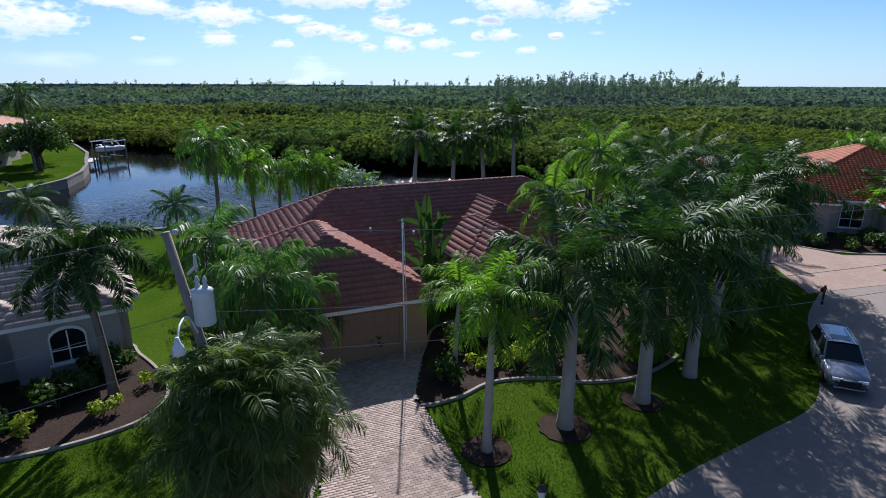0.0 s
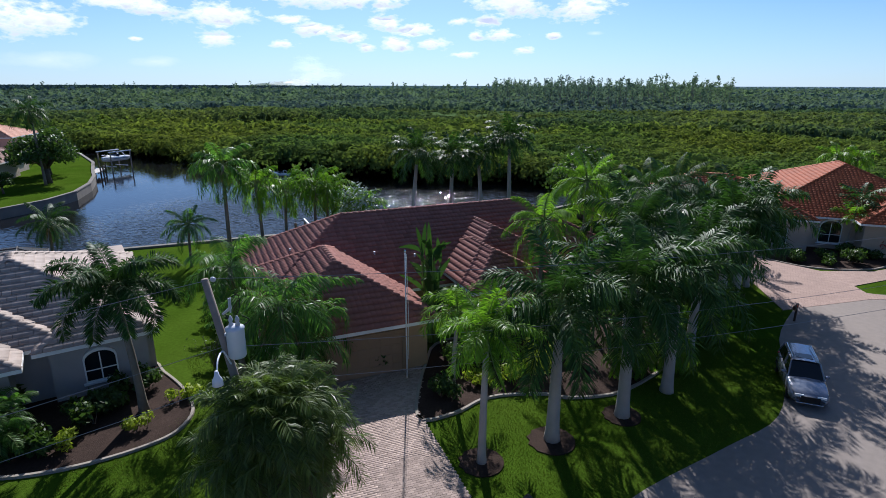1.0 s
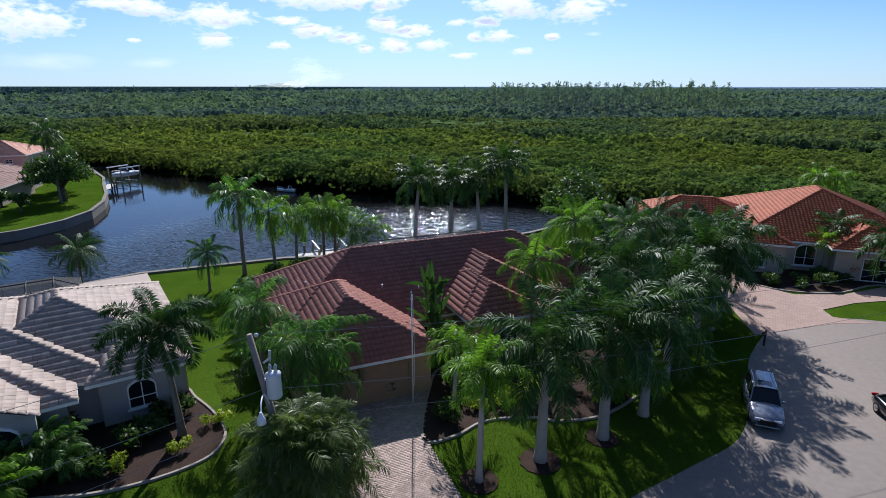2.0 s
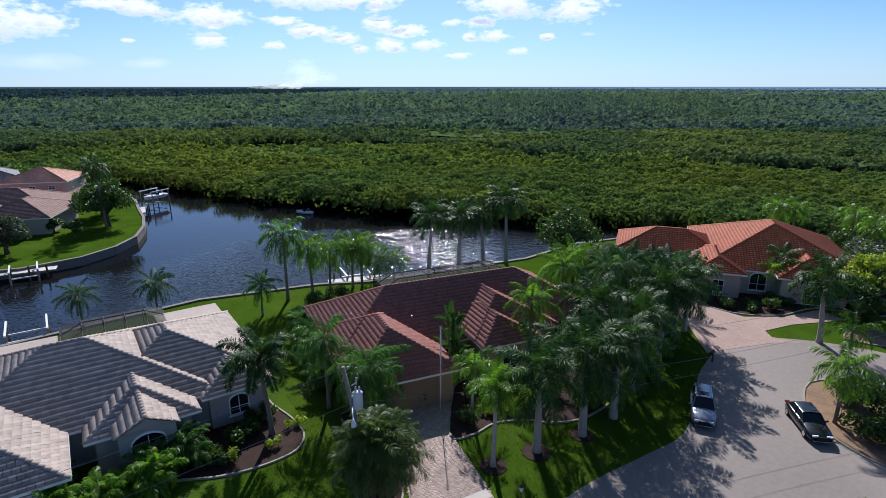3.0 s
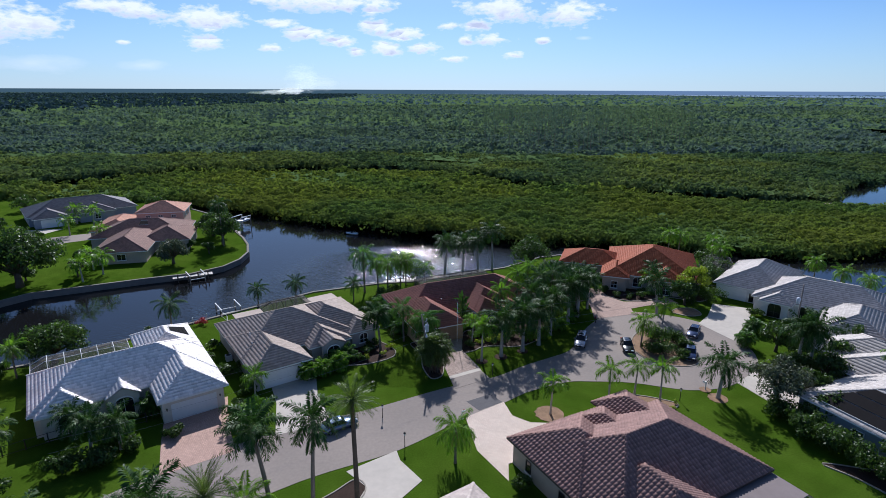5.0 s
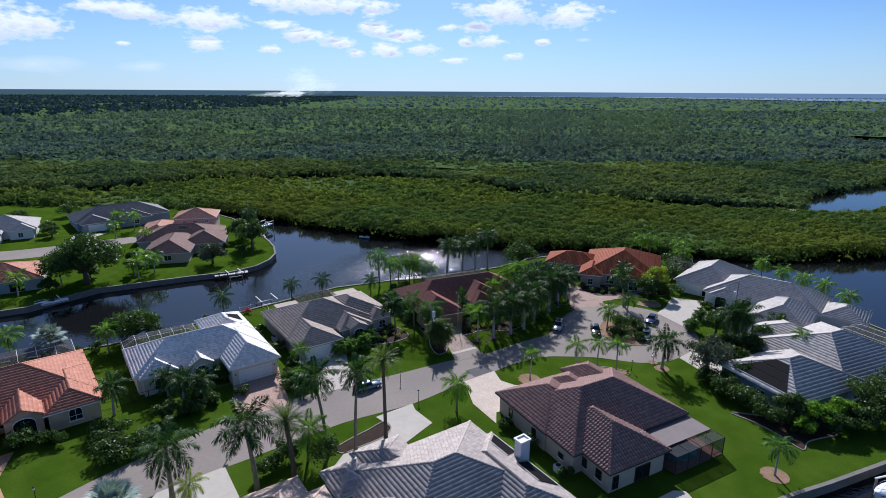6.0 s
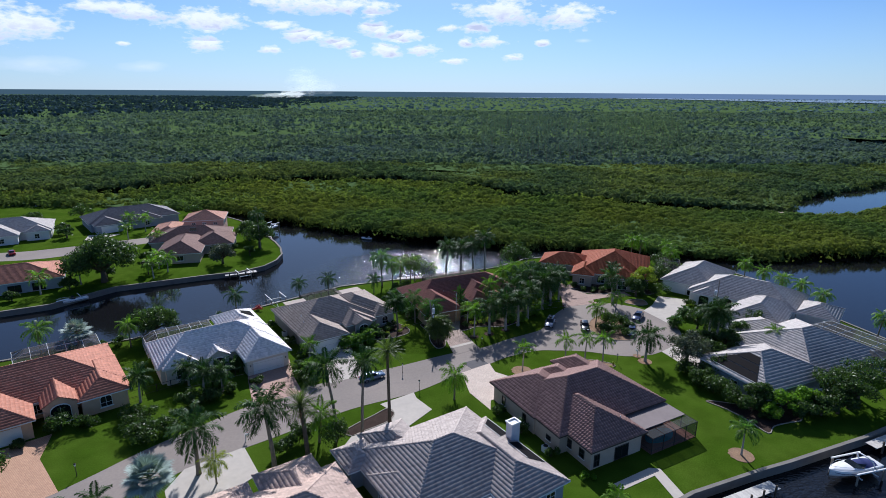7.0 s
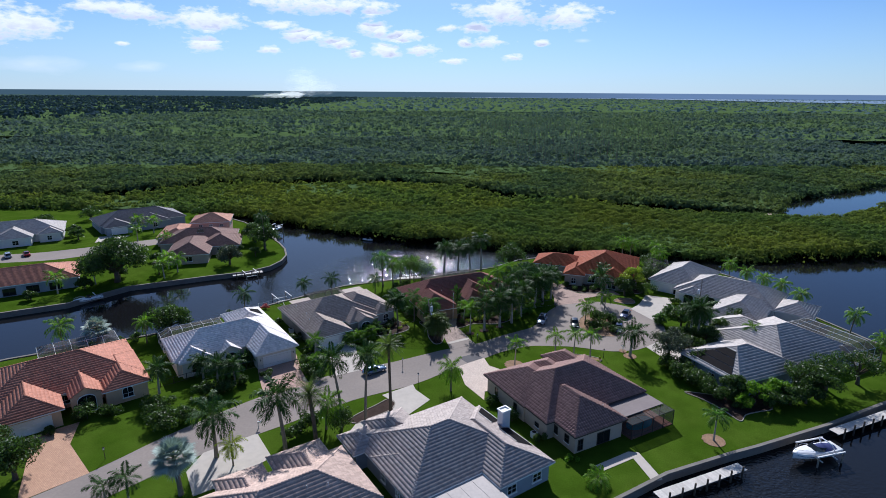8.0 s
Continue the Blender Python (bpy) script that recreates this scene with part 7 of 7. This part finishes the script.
def boat_lift(x, y, turn, L=4.2, W=3.0, h_=1.3, label="white aluminium boat lift on four posts"):
    ob = thing("boat_lift", label, "boat lift", (x, y, 0), turn, group="boat lifts")
    for sx in (-1, 1):
        for sy in (-1, 1):
            part("post", joined("post", [tube([(sx * W / 2, sy * L / 2, -2.3), (sx * W / 2, sy * L / 2, h_)], 0.13, 8)], M["wood"]), ob)
        part("top_beam", box_mesh("top_beam", [(sx * W / 2 - 0.09, -L / 2 - 0.3, h_, sx * W / 2 + 0.09, L / 2 + 0.3, h_ + 0.18)], M["alu"]), ob)
    for sy in (-0.3, 0.3):
        part("cradle_beam", box_mesh("cradle_beam", [(-W / 2, sy * L - 0.07, -0.55, W / 2, sy * L + 0.07, -0.4)], M["alu"]), ob)
    return ob


def boat(x, y, z, turn, L, label, cover=True):
    """A motor boat; +y is the bow."""
    ob = thing("boat", label, "boat", (x, y, z), turn, group="motor boats")
    W = L * 0.31
    V, Fq = [], []
    st = [(-0.5, 0.92, 0.0), (-0.3, 0.98, 0.0), (0.0, 1.0, 0.02), (0.2, 0.9, 0.06), (0.35, 0.66, 0.14), (0.45, 0.34, 0.24), (0.5, 0.04, 0.34)]
    for f, w, lift in st:
        hw, k = W / 2 * w, L / 7.5
        prof = [(0, lift * k), (0.55, (0.28 + lift * 0.9) * k), (0.9, (0.55 + lift * 0.7) * k), (1.0, (1.15 + lift * 0.5) * k), (0.9, (1.2 + lift * 0.5) * k)]
        V += [(hw * a_, f * L, b_) for a_, b_ in prof] + [(-hw * a_, f * L, b_) for a_, b_ in reversed(prof[1:])]
    n_ = 9
    for i in range(len(st) - 1):
        for k in range(n_ - 1):
            Fq.append((i * n_ + k, (i + 1) * n_ + k, (i + 1) * n_ + k + 1, i * n_ + k + 1))
        Fq.append((i * n_ + n_ - 1, (i + 1) * n_ + n_ - 1, (i + 1) * n_, i * n_))
    Fq.append(tuple(range(n_)))
    part("hull", mesh("hull", V, Fq, M["gelcoat"], True), ob)
    k = L / 7.5
    dv, df = [], []
    for f, w, top in ((-0.49, 0.86, 1.12), (-0.2, 0.92, 1.16), (0.02, 0.92, 1.22), (0.1, 0.8, 1.42), (0.25, 0.66, 1.42), (0.38, 0.46, 1.36), (0.485, 0.08, 1.34)):
        hw = W / 2 * w
        dv += [(-hw, f * L, (top - 0.12) * k), (-hw * 0.7, f * L, top * k), (0, f * L, (top + 0.06) * k), (hw * 0.7, f * L, top * k), (hw, f * L, (top - 0.12) * k)]
    for i in range(6):
        for q in range(4):
            df.append((i * 5 + q, i * 5 + q + 1, i * 5 + q + 6, i * 5 + q + 5))
    part("deck", mesh("deck", dv, df, M["gelcoat"], True), ob)
    wv = [(-0.40 * W, -0.08 * L, 1.2 * k), (-0.30 * W, 0.1 * L, 1.45 * k), (0.30 * W, 0.1 * L, 1.45 * k), (0.40 * W, -0.08 * L, 1.2 * k), (-0.38 * W, -0.12 * L, 1.75 * k), (-0.24 * W, 0.03 * L, 1.9 * k), (0.24 * W, 0.03 * L, 1.9 * k), (0.38 * W, -0.12 * L, 1.75 * k)]
    part("windscreen", mesh("windscreen", wv, [(0, 1, 5, 4), (1, 2, 6, 5), (2, 3, 7, 6)], M["glass"]), ob)
    if cover:
        cv = []
        for f, w, h0 in ((-0.44, 0.8, 1.15), (-0.3, 0.86, 1.4), (-0.12, 0.84, 1.55), (0.04, 0.7, 1.6)):
            hw = W / 2 * w
            cv += [(-hw, f * L, 1.12 * k), (-hw * 0.6, f * L, h0 * k), (0, f * L, (h0 + 0.08) * k), (hw * 0.6, f * L, h0 * k), (hw, f * L, 1.12 * k)]
        part("cover", mesh("cover", cv, [(i * 5 + q, i * 5 + q + 1, i * 5 + q + 6, i * 5 + q + 5) for i in range(3) for q in range(4)], M["canvas_blue"], True), ob, "navy canvas cockpit cover")
    part("arch", joined("arch", [tube(rounded([(-0.46 * W, -0.3 * L, 1.1 * k), (-0.42 * W, -0.22 * L, 2.1 * k), (0, -0.2 * L, 2.35 * k), (0.42 * W, -0.22 * L, 2.1 * k), (0.46 * W, -0.3 * L, 1.1 * k)], 5, False), 0.09 * k, 7)], M["gelcoat"], True), ob)
    rail = rounded([(-0.4 * W, 0.05 * L, 1.5 * k), (-0.34 * W, 0.25 * L, 1.75 * k), (0, 0.49 * L, 1.85 * k), (0.34 * W, 0.25 * L, 1.75 * k), (0.4 * W, 0.05 * L, 1.5 * k)], 5, False)
    part("bow_rail", joined("bow_rail", [tube(rail, 0.022, 5)], M["chrome"]), ob)
    part("stripe", joined("stripe", [tube([(sx * W / 2 * w, f * L, z_ * k) for f, w, z_ in ((-0.49, 0.94, 0.78), (0.0, 1.0, 0.8), (0.2, 0.905, 0.86), (0.35, 0.68, 0.96), (0.45, 0.37, 1.06))], 0.035, 5) for sx in (-1, 1)], M["canvas_blue"]), ob)
    return ob


boat(50.0, -24.2, -0.75, 104, 8.2, "white cabin cruiser with a navy cover on a lift")
boat_lift(51.05, -23.81, 104, 4.6, 3.8, 0.5)
boat(-96.4, 41.4, -1.0, 134, 6.6, "white open motor boat moored across the canal", False)
boat(-67.2, 112.5, 0.4, 160, 6.0, "white motor boat raised on a lift at the point", False)
boat_lift(-67.2, 112.5, 160, 4.6, 3.4, 2.4)
boat_lift(-46.63, 41.53, 35, 4.0, 3.6, 0.6)
boat_lift(-14.23, 59.8, 24, 3.6, 3.2, 0.5)
boat_lift(-61, 61.4, 35, 3.6, 3.2, 0.6)
boat(-31.2, 103.6, -1.2, 76, 3.8, "small white skiff by the mangroves", False)


# ---------------------------------------------------------------- pool cages, solar mats and roof fittings
def cage(house_turn, u0, u1, v0, v1, h_, label, colour="alu", nu=5, nv=3, mansard=0.9, deck="concrete"):
    """A screened pool cage: posts, sloped roof beams and fine mesh panels."""
    ob = thing("pool_cage", label, "pool cage", (0, 0, 0), house_turn)
    us, vs = np.linspace(u0, u1, nu + 1), np.linspace(v0, v1, nv + 1)
    m_ = M[colour]
    s = 0.045
    zr = lambda u, v: h_ + mansard * min(1.0, (u - u0) / 1.8, (u1 - u) / 1.8, (v - v0) / 1.8 if v0 < v1 else 1.0, (v1 - v) / 1.8)
    for u in us:
        for v in (v0, v1):
            part("post", box_mesh("post", [(u - s, v - s, 0, u + s, v + s, h_)], m_), ob)
    for v in vs[1:-1]:
        for u in (u0, u1):
            part("post", box_mesh("post", [(u - s, v - s, 0, u + s, v + s, h_)], m_), ob)
    for u in us:
        vv = sorted(set([v0, min(v0 + 1.8, (v0 + v1) / 2), max(v1 - 1.8, (v0 + v1) / 2), v1]))
        part("roof_beam", joined("roof_beam", [tube([(u, v, zr(min(max(u, u0 + 1.8), u1 - 1.8), v) if u0 < u < u1 else h_) for v in vv], s * 1.1, 4)], m_), ob)
    for v in vs:
        uu = sorted(set([u0, min(u0 + 1.8, (u0 + u1) / 2), max(u1 - 1.8, (u0 + u1) / 2), u1]))
        part("roof_beam", joined("roof_beam", [tube([(u, v, zr(u, min(max(v, v0 + 1.8), v1 - 1.8)) if v0 < v < v1 else h_) for u in uu], s * 1.1, 4)], m_), ob)
    part("kick_rail", joined("kick_rail", [tube([(u0, v0, 0.6), (u1, v0, 0.6)], s, 4), tube([(u0, v0, 0.6), (u0, v1, 0.6)], s, 4), tube([(u1, v0, 0.6), (u1, v1, 0.6)], s, 4)], m_), ob)
    q = 1.8
    ui0, ui1, vi0, vi1 = u0 + q, u1 - q, min(v0 + q, (v0 + v1) / 2), max(v1 - q, (v0 + v1) / 2)
    zt = h_ + mansard - 0.03
    for pts in ([(u0, v0, 0), (u1, v0, 0), (u1, v0, h_), (u0, v0, h_)], [(u1, v0, 0), (u1, v1, 0), (u1, v1, h_), (u1, v0, h_)], [(u0, v1, 0), (u0, v0, 0), (u0, v0, h_), (u0, v1, h_)], [(u1, v1, 0), (u0, v1, 0), (u0, v1, h_), (u1, v1, h_)],
                [(u0, v0, h_), (u1, v0, h_), (ui1, vi0, zt), (ui0, vi0, zt)], [(u1, v0, h_), (u1, v1, h_), (ui1, vi1, zt), (ui1, vi0, zt)], [(u1, v1, h_), (u0, v1, h_), (ui0, vi1, zt), (ui1, vi1, zt)], [(u0, v1, h_), (u0, v0, h_), (ui0, vi0, zt), (ui0, vi1, zt)],
                [(ui0, vi0, zt), (ui1, vi0, zt), (ui1, vi1, zt), (ui0, vi1, zt)]):
        part("screen_panel", mesh("screen_panel", pts, [(0, 1, 2, 3)], M["screen"]), ob)
    part("deck", box_mesh("deck", [(u0, v0, 0.0, u1, v1, 0.08)], M[deck]), ob, "paved pool deck")
    basin = [((u0 + u1) / 2 + (u1 - u0) * 0.3 * math.cos(t) * (1 + 0.15 * math.sin(2 * t)), (v0 + v1) / 2 + (v1 - v0) * 0.28 * math.sin(t)) for t in np.linspace(0, 2 * math.pi, 22)[:-1]]
    part("pool", slab("pool", basin, 0.02, 0.095, M["pool"]), ob, "blue swimming pool")
    return ob


cage(23.2, 10.0, 26.0, 43.9, 50.0, 3.0, "bronze-framed screened pool cage behind the brown house", "bronze", 6, 3)
cage(34.5, -46.0, -33.5, 43.0, 49.0, 2.9, "white screened pool cage on the canal side", "alu", 6, 3)
cage(38, -63.5, -50.0, 51.0, 57.5, 2.9, "white screened pool cage by the canal", "alu", 5, 3)
cage(33.9, -12.4, -3.5, 46.8, 51.8, 2.9, "grey screened pool cage behind the greige house", "bronze", 5, 2)
cage(22, 67.6, 79.6, -26.0, -10.0, 3.0, "large white screened pool cage beside the water", "alu", 5, 5)
cage(27, 11.3, 20.6, -29.2, -23.8, 2.6, "bronze screened lanai at the back of the house", "bronze", 4, 2, 0.05, "brick_red")
pan = part("lanai_roof", box_mesh("lanai_roof", [(10.0, -27.2, 2.72, 20.3, -23.3, 2.84)], M["pan_roof"]), gg.ob, "flat mauve-grey lanai roof")
cage(-20, 31.6, 38.0, 72.2, 84.0, 2.9, "bronze screened pool cage beside the orange roof", "bronze", 3, 4)


def mats(house, quad, f0, f1, g0, g1, rows, label):
    """Black solar heating mats lying on one roof plane."""
    A, B, C, D = (Vector(p) for p in quad)
    n_ = (B - A).cross(D - A).normalized()
    at = lambda f, g: (A.lerp(B, f)).lerp(D.lerp(C, f), g)
    for i in range(rows):
        a_, b_ = g0 + (g1 - g0) * i / rows, g0 + (g1 - g0) * (i + 0.93) / rows
        pts = [at(f0, a_), at(f1, a_), at(f1, b_), at(f0, b_)]
        V = [tuple(p + n_ * 0.11) for p in pts] + [tuple(p + n_ * 0.155) for p in pts]
        part("solar_mat", mesh("solar_mat", V, [(4, 5, 6, 7), (0, 1, 5, 4), (1, 2, 6, 5), (2, 3, 7, 6), (3, 0, 4, 7)], M["panel"]), house.ob, label)
    edge = joined("edge_pipe", [tube([tuple(at(f0, g0) + n_ * 0.16), tuple(at(f1, g0) + n_ * 0.16)], 0.04, 5), tube([tuple(at(f0, g1) + n_ * 0.16), tuple(at(f1, g1) + n_ * 0.16)], 0.04, 5)], M["white"])
    part("edge_pipe", edge, house.ob)


mats(wh, trapezoids(-33.0, -24.41, 38, 49.2, 3.25, 0.5)[0][1], 0.42, 0.80, 0.25, 0.85, 4, "black solar heating mat")
mats(dh, trapezoids(-74.5, -50.0, 33.0, 50.2, 3.0, 0.42)[0][2], 0.52, 0.72, 0.2, 0.75, 4, "black solar heating mat")
for f0, f1 in ((0.24, 0.56), (0.7, 0.97)):
    mats(ff, trapezoids(-19.4, -9.7, -31.0, -14, 3.0, 0.4)[0][1], f0, f1, 0.06, 0.5, 3, "black solar heating mat")
mats(jh, trapezoids(40.0, 57.0, -26.5, -12.0, 3.0, 0.4)[0][3], 0.1, 0.86, 0.1, 0.82, 3, "black solar heating mat")
mats(k5, trapezoids(-74.5, -50.5, 103.5, 120.3, 3.0, 0.38)[0][0], 0.45, 0.62, 0.6, 0.85, 2, "black solar heating mat")

part("terrace_roof", box_mesh("terrace_roof", [(-29.4, -33.2, 2.72, -19.45, -26.9, 2.82)], TILE["pale"]), ff.ob, "flat pale terrace roof")
for i in range(5):
    seam = part("roof_seam", box_mesh("roof_seam", [(0, -33.2, 2.82, 0.06, -26.9, 2.85)], TILE["pale"]), ff.ob)
    seam.location = (-29.4 + 1.99 * i, 0, 0)
for uu in (-29.2, -24.4, -19.7):
    post = part("terrace_post", box_mesh("terrace_post", [(-0.08, -0.08, 0, 0.08, 0.08, 2.72)], M["white"]), ff.ob)
    post.location = (uu, -33.0, 0)
stack = part("chimney", box_mesh("chimney", [(-0.75, -0.6, -3.2, 0.75, 0.6, 2.4)], M["grey_metal"], 0.04), ff.ob, "tall pale grey chimney box")
stack.location = (-10.1, -20.5, 3.4)
part("chimney_cap", box_mesh("chimney_cap", [(-0.85, -0.7, 2.4, 0.85, -0.5, 2.6), (-0.85, 0.5, 2.4, 0.85, 0.7, 2.6), (-0.85, -0.5, 2.4, -0.65, 0.5, 2.6), (0.65, -0.5, 2.4, 0.85, 0.5, 2.6)], M["white"]), stack)
for nm, tr, u, v in (("brown", 23.2, 10.8, 30.0), ("wh", 34.5, -23.8, 31.0), ("gh", 33.9, -21.3, 38.0), ("gg", 27, -1.6, -21.6)):
    h_ob = thing("air_conditioner", "grey outdoor air conditioner beside the wall", "air conditioner", (0, 0, 0), tr)
    b_ = part("case", box_mesh("case", [(u - 0.45, v - 0.45, 0.0, u + 0.45, v + 0.45, 0.95)], M["grey_metal"], 0.03), h_ob)
    part("fan_grille", joined("fan_grille", [tube([(u, v, 0.95), (u, v, 0.98)], 0.36, 14)], M["rubber"]), b_)


def fence(pts, h_, label, colour="white"):
    ob = thing("fence", label, "fence")
    for (x0, y0), (x1, y1) in zip(pts, pts[1:]):
        n_ = max(1, int(math.hypot(x1 - x0, y1 - y0) / 1.8))
        for i in range(n_ + 1):
            x, y = x0 + (x1 - x0) * i / n_, y0 + (y1 - y0) * i / n_
            part("post", box_mesh("post", [(x - 0.05, y - 0.05, -0.1, x + 0.05, y + 0.05, h_ + 0.1)], M[colour]), ob)
        for z in (0.15, h_):
            part("rail", joined("rail", [tube([(x0, y0, z), (x1, y1, z)], 0.04, 4)], M[colour]), ob)
    return ob


fence([(-42.42, 30.11), (-44.52, 35.04), (-46.58, 37.41), (-50.3, 33.92)], 1.2, "white picket fence between the canal lots")
fence([(-58.45, -5.5), (-51.28, -0.19), (-43.4, 2.66)], 1.3, "dark metal fence between the lots", "bronze")

# ---------------------------------------------------------------- smoke far off
def smoke_material(name, density):
    """Lit smoke with a ragged, fading edge."""
    m = bpy.data.materials.new(name)
    m.use_nodes = True
    nd, lk = m.node_tree.nodes, m.node_tree.links

    def node(kind, op, x, y):
        n = nd.new(kind)
        n.operation = op
        for i, v in ((0, x), (1, y)):
            if hasattr(v, "node"):
                lk.new(v, n.inputs[i])
            else:
                n.inputs[i].default_value = v
        return n

    at = nd.new("ShaderNodeTexCoord").outputs["Generated"]
    noise = nd.new("ShaderNodeTexNoise")
    noise.inputs["Scale"].default_value, noise.inputs["Detail"].default_value = 5.0, 5.0
    lk.new(at, noise.inputs["Vector"])
    off = node("ShaderNodeVectorMath", "SUBTRACT", at, (0.5, 0.5, 0.5))
    flat = node("ShaderNodeVectorMath", "MULTIPLY", off.outputs[0], (2.0, 0.0, 2.0))
    far = nd.new("ShaderNodeVectorMath")
    far.operation = "LENGTH"
    lk.new(flat.outputs[0], far.inputs[0])
    edge = node("ShaderNodeMath", "MULTIPLY", far.outputs["Value"], 0.62)
    body = node("ShaderNodeMath", "SUBTRACT", noise.outputs[0], edge.outputs[0])
    body.use_clamp = True
    cover_ = node("ShaderNodeMath", "MULTIPLY", body.outputs[0], density)
    cover_.use_clamp = True
    clear_, lit, mixed = nd.new("ShaderNodeBsdfTransparent"), nd.new("ShaderNodeBsdfTranslucent"), nd.new("ShaderNodeMixShader")
    lit.inputs["Color"].default_value = (0.92, 0.95, 0.97, 1)
    lk.new(cover_.outputs[0], mixed.inputs[0])
    lk.new(clear_.outputs[0], mixed.inputs[1])
    lk.new(lit.outputs[0], mixed.inputs[2])
    lk.new(mixed.outputs[0], nd["Material Output"].inputs["Surface"])
    return m


thick, thin_smoke = smoke_material("low_smoke", 4.5), smoke_material("drifting_smoke", 0.42)
puffs = thing("smoke_plume", "drifting white smoke over the distant woods", "smoke", (-850, 3400, 6))
for x, z, w, h_, sm_ in ((-190, 13, 200, 26, thick), (-100, 18, 210, 36, thick), (0, 26, 220, 50, thick), (70, 50, 260, 90, thin_smoke), (170, 70, 320, 110, thin_smoke), (70, 110, 280, 190, thin_smoke)):
    part("puff", mesh("puff", [(x - w / 2, 0, z - h_ / 2), (x + w / 2, 0, z - h_ / 2), (x + w / 2, 30, z + h_ / 2), (x - w / 2, 30, z + h_ / 2)], [(0, 1, 2, 3)], sm_), puffs)

loose_tiles(brown, trapezoids(0.57, 9.95, 25.3, 38, 3.0, 0.54)[0][0])


# ---------------------------------------------------------------- grass blades and pavers close to the camera's start
gr = np.random.default_rng(5)
n = 150000
gx_, gy_ = gr.uniform(-16, 21, n), gr.uniform(10, 31, n)
yard = [(1.7, 13.8), (7.3, 17.5), (11.9, 20.2), (15.5, 22.7), (18.5, 27.2), (20.6, 31.2), (15.41, 32.4), (12.28, 27.9), (8.8, 24.5), (6.0, 23.75), (4.8, 24.1), (2.9, 24.05), (1.4, 23.6), (0.0, 22.4), (-1.2, 22.2), (0.6, 17.0)]
side_yard = [(-23.5, 17.15), (-15.61, 18.82), (-13.6, 20.76), (-13.06, 23.3), (-14.16, 25.87), (-15.73, 28.24), (-12.67, 30.26), (-10.67, 25.34), (-8.88, 21.2), (-8.43, 16.58), (-6.93, 13.23), (-8.93, 10.9), (-23.42, 11.26)]
ok = inside(gx_, gy_, yard) | inside(gx_, gy_, side_yard)
gx_, gy_ = gx_[ok], gy_[ok]
n = len(gx_)
ga, gl = gr.uniform(0, 2 * math.pi, n), gr.uniform(0.03, 0.075, n)
lean_x, lean_y = gr.normal(0, 0.035, n), gr.normal(0, 0.035, n)
w_ = 0.012 + 0.01 * gr.random(n)
V = np.stack([np.stack([gx_ - np.cos(ga) * w_, gy_ - np.sin(ga) * w_, np.full(n, -0.005)], 1), np.stack([gx_ + np.cos(ga) * w_, gy_ + np.sin(ga) * w_, np.full(n, -0.005)], 1),
              np.stack([gx_ + lean_x, gy_ + lean_y, gl], 1)], 1).reshape(-1, 3)
solid("grass", mesh("grass", V, np.arange(3 * n).reshape(-1, 3), M["grass"]), "short green lawn grass blades", "grass", kind="stuff")

DRIVE = DRIVES[0][1]
ang = radians(21)
pl, pw = 0.25, 0.125
pav = []
for iv in range(-10, 150):
    for iu in range(-40, 30):
        lu, lv = iu * pl + (iv % 2) * pl / 2, 10.5 + iv * pw
        pav.append((lu * math.cos(ang) - (lv - 17) * math.sin(ang) - 2.0, lu * math.sin(ang) + (lv - 17) * math.cos(ang) + 19.0))
pav = np.array(pav)
ok = inside(pav[:, 0], pav[:, 1], DRIVE) & ~inside(pav[:, 0], pav[:, 1], [(-4.45, 14.1), (0.3, 16.7), (1.9, 13.6), (-3.6, 10.3)])
pav = pav[ok]
order = np.argsort(np.hypot(pav[:, 0] + 1.5, pav[:, 1] - 17.5))
pav = pav[order]
hl, hw_ = pl / 2 - 0.002, pw / 2 - 0.002
stone = mesh("paver", [(-hl, -hw_, 0), (hl, -hw_, 0), (hl, hw_, 0), (-hl, hw_, 0), (-hl + 0.005, -hw_ + 0.004, 0.012), (hl - 0.005, -hw_ + 0.004, 0.012), (hl - 0.005, hw_ - 0.004, 0.012), (-hl + 0.005, hw_ - 0.004, 0.012)],
             [(4, 5, 6, 7), (0, 1, 5, 4), (1, 2, 6, 5), (2, 3, 7, 6), (3, 0, 4, 7)], M["paver"])
drive_ob = bpy.data.objects["driveway_1"]
for x, y in pav[:300]:
    p = part("paver", stone, drive_ob)
    p.matrix_local = pose(x, y, 0.05 + random.uniform(-0.003, 0.003), 0, 0, 21)
rest = pav[300:]
base_v = np.array([tuple(v.co) for v in stone.vertices])
rot = np.array([[math.cos(ang), -math.sin(ang)], [math.sin(ang), math.cos(ang)]])
V = np.tile(base_v, (len(rest), 1, 1))
V[:, :, :2] = V[:, :, :2] @ rot.T + rest[:, None, :]
V[:, :, 2] += 0.05 + gr.normal(0, 0.002, len(rest))[:, None]
quads = np.array([tuple(p.vertices) for p in stone.polygons])
Fq = (quads[None] + 8 * np.arange(len(rest))[:, None, None]).reshape(-1, 4)
tagged(part("pavers", mesh("pavers", V.reshape(-1, 3), Fq, M["paver"]), drive_ob), kind="stuff")
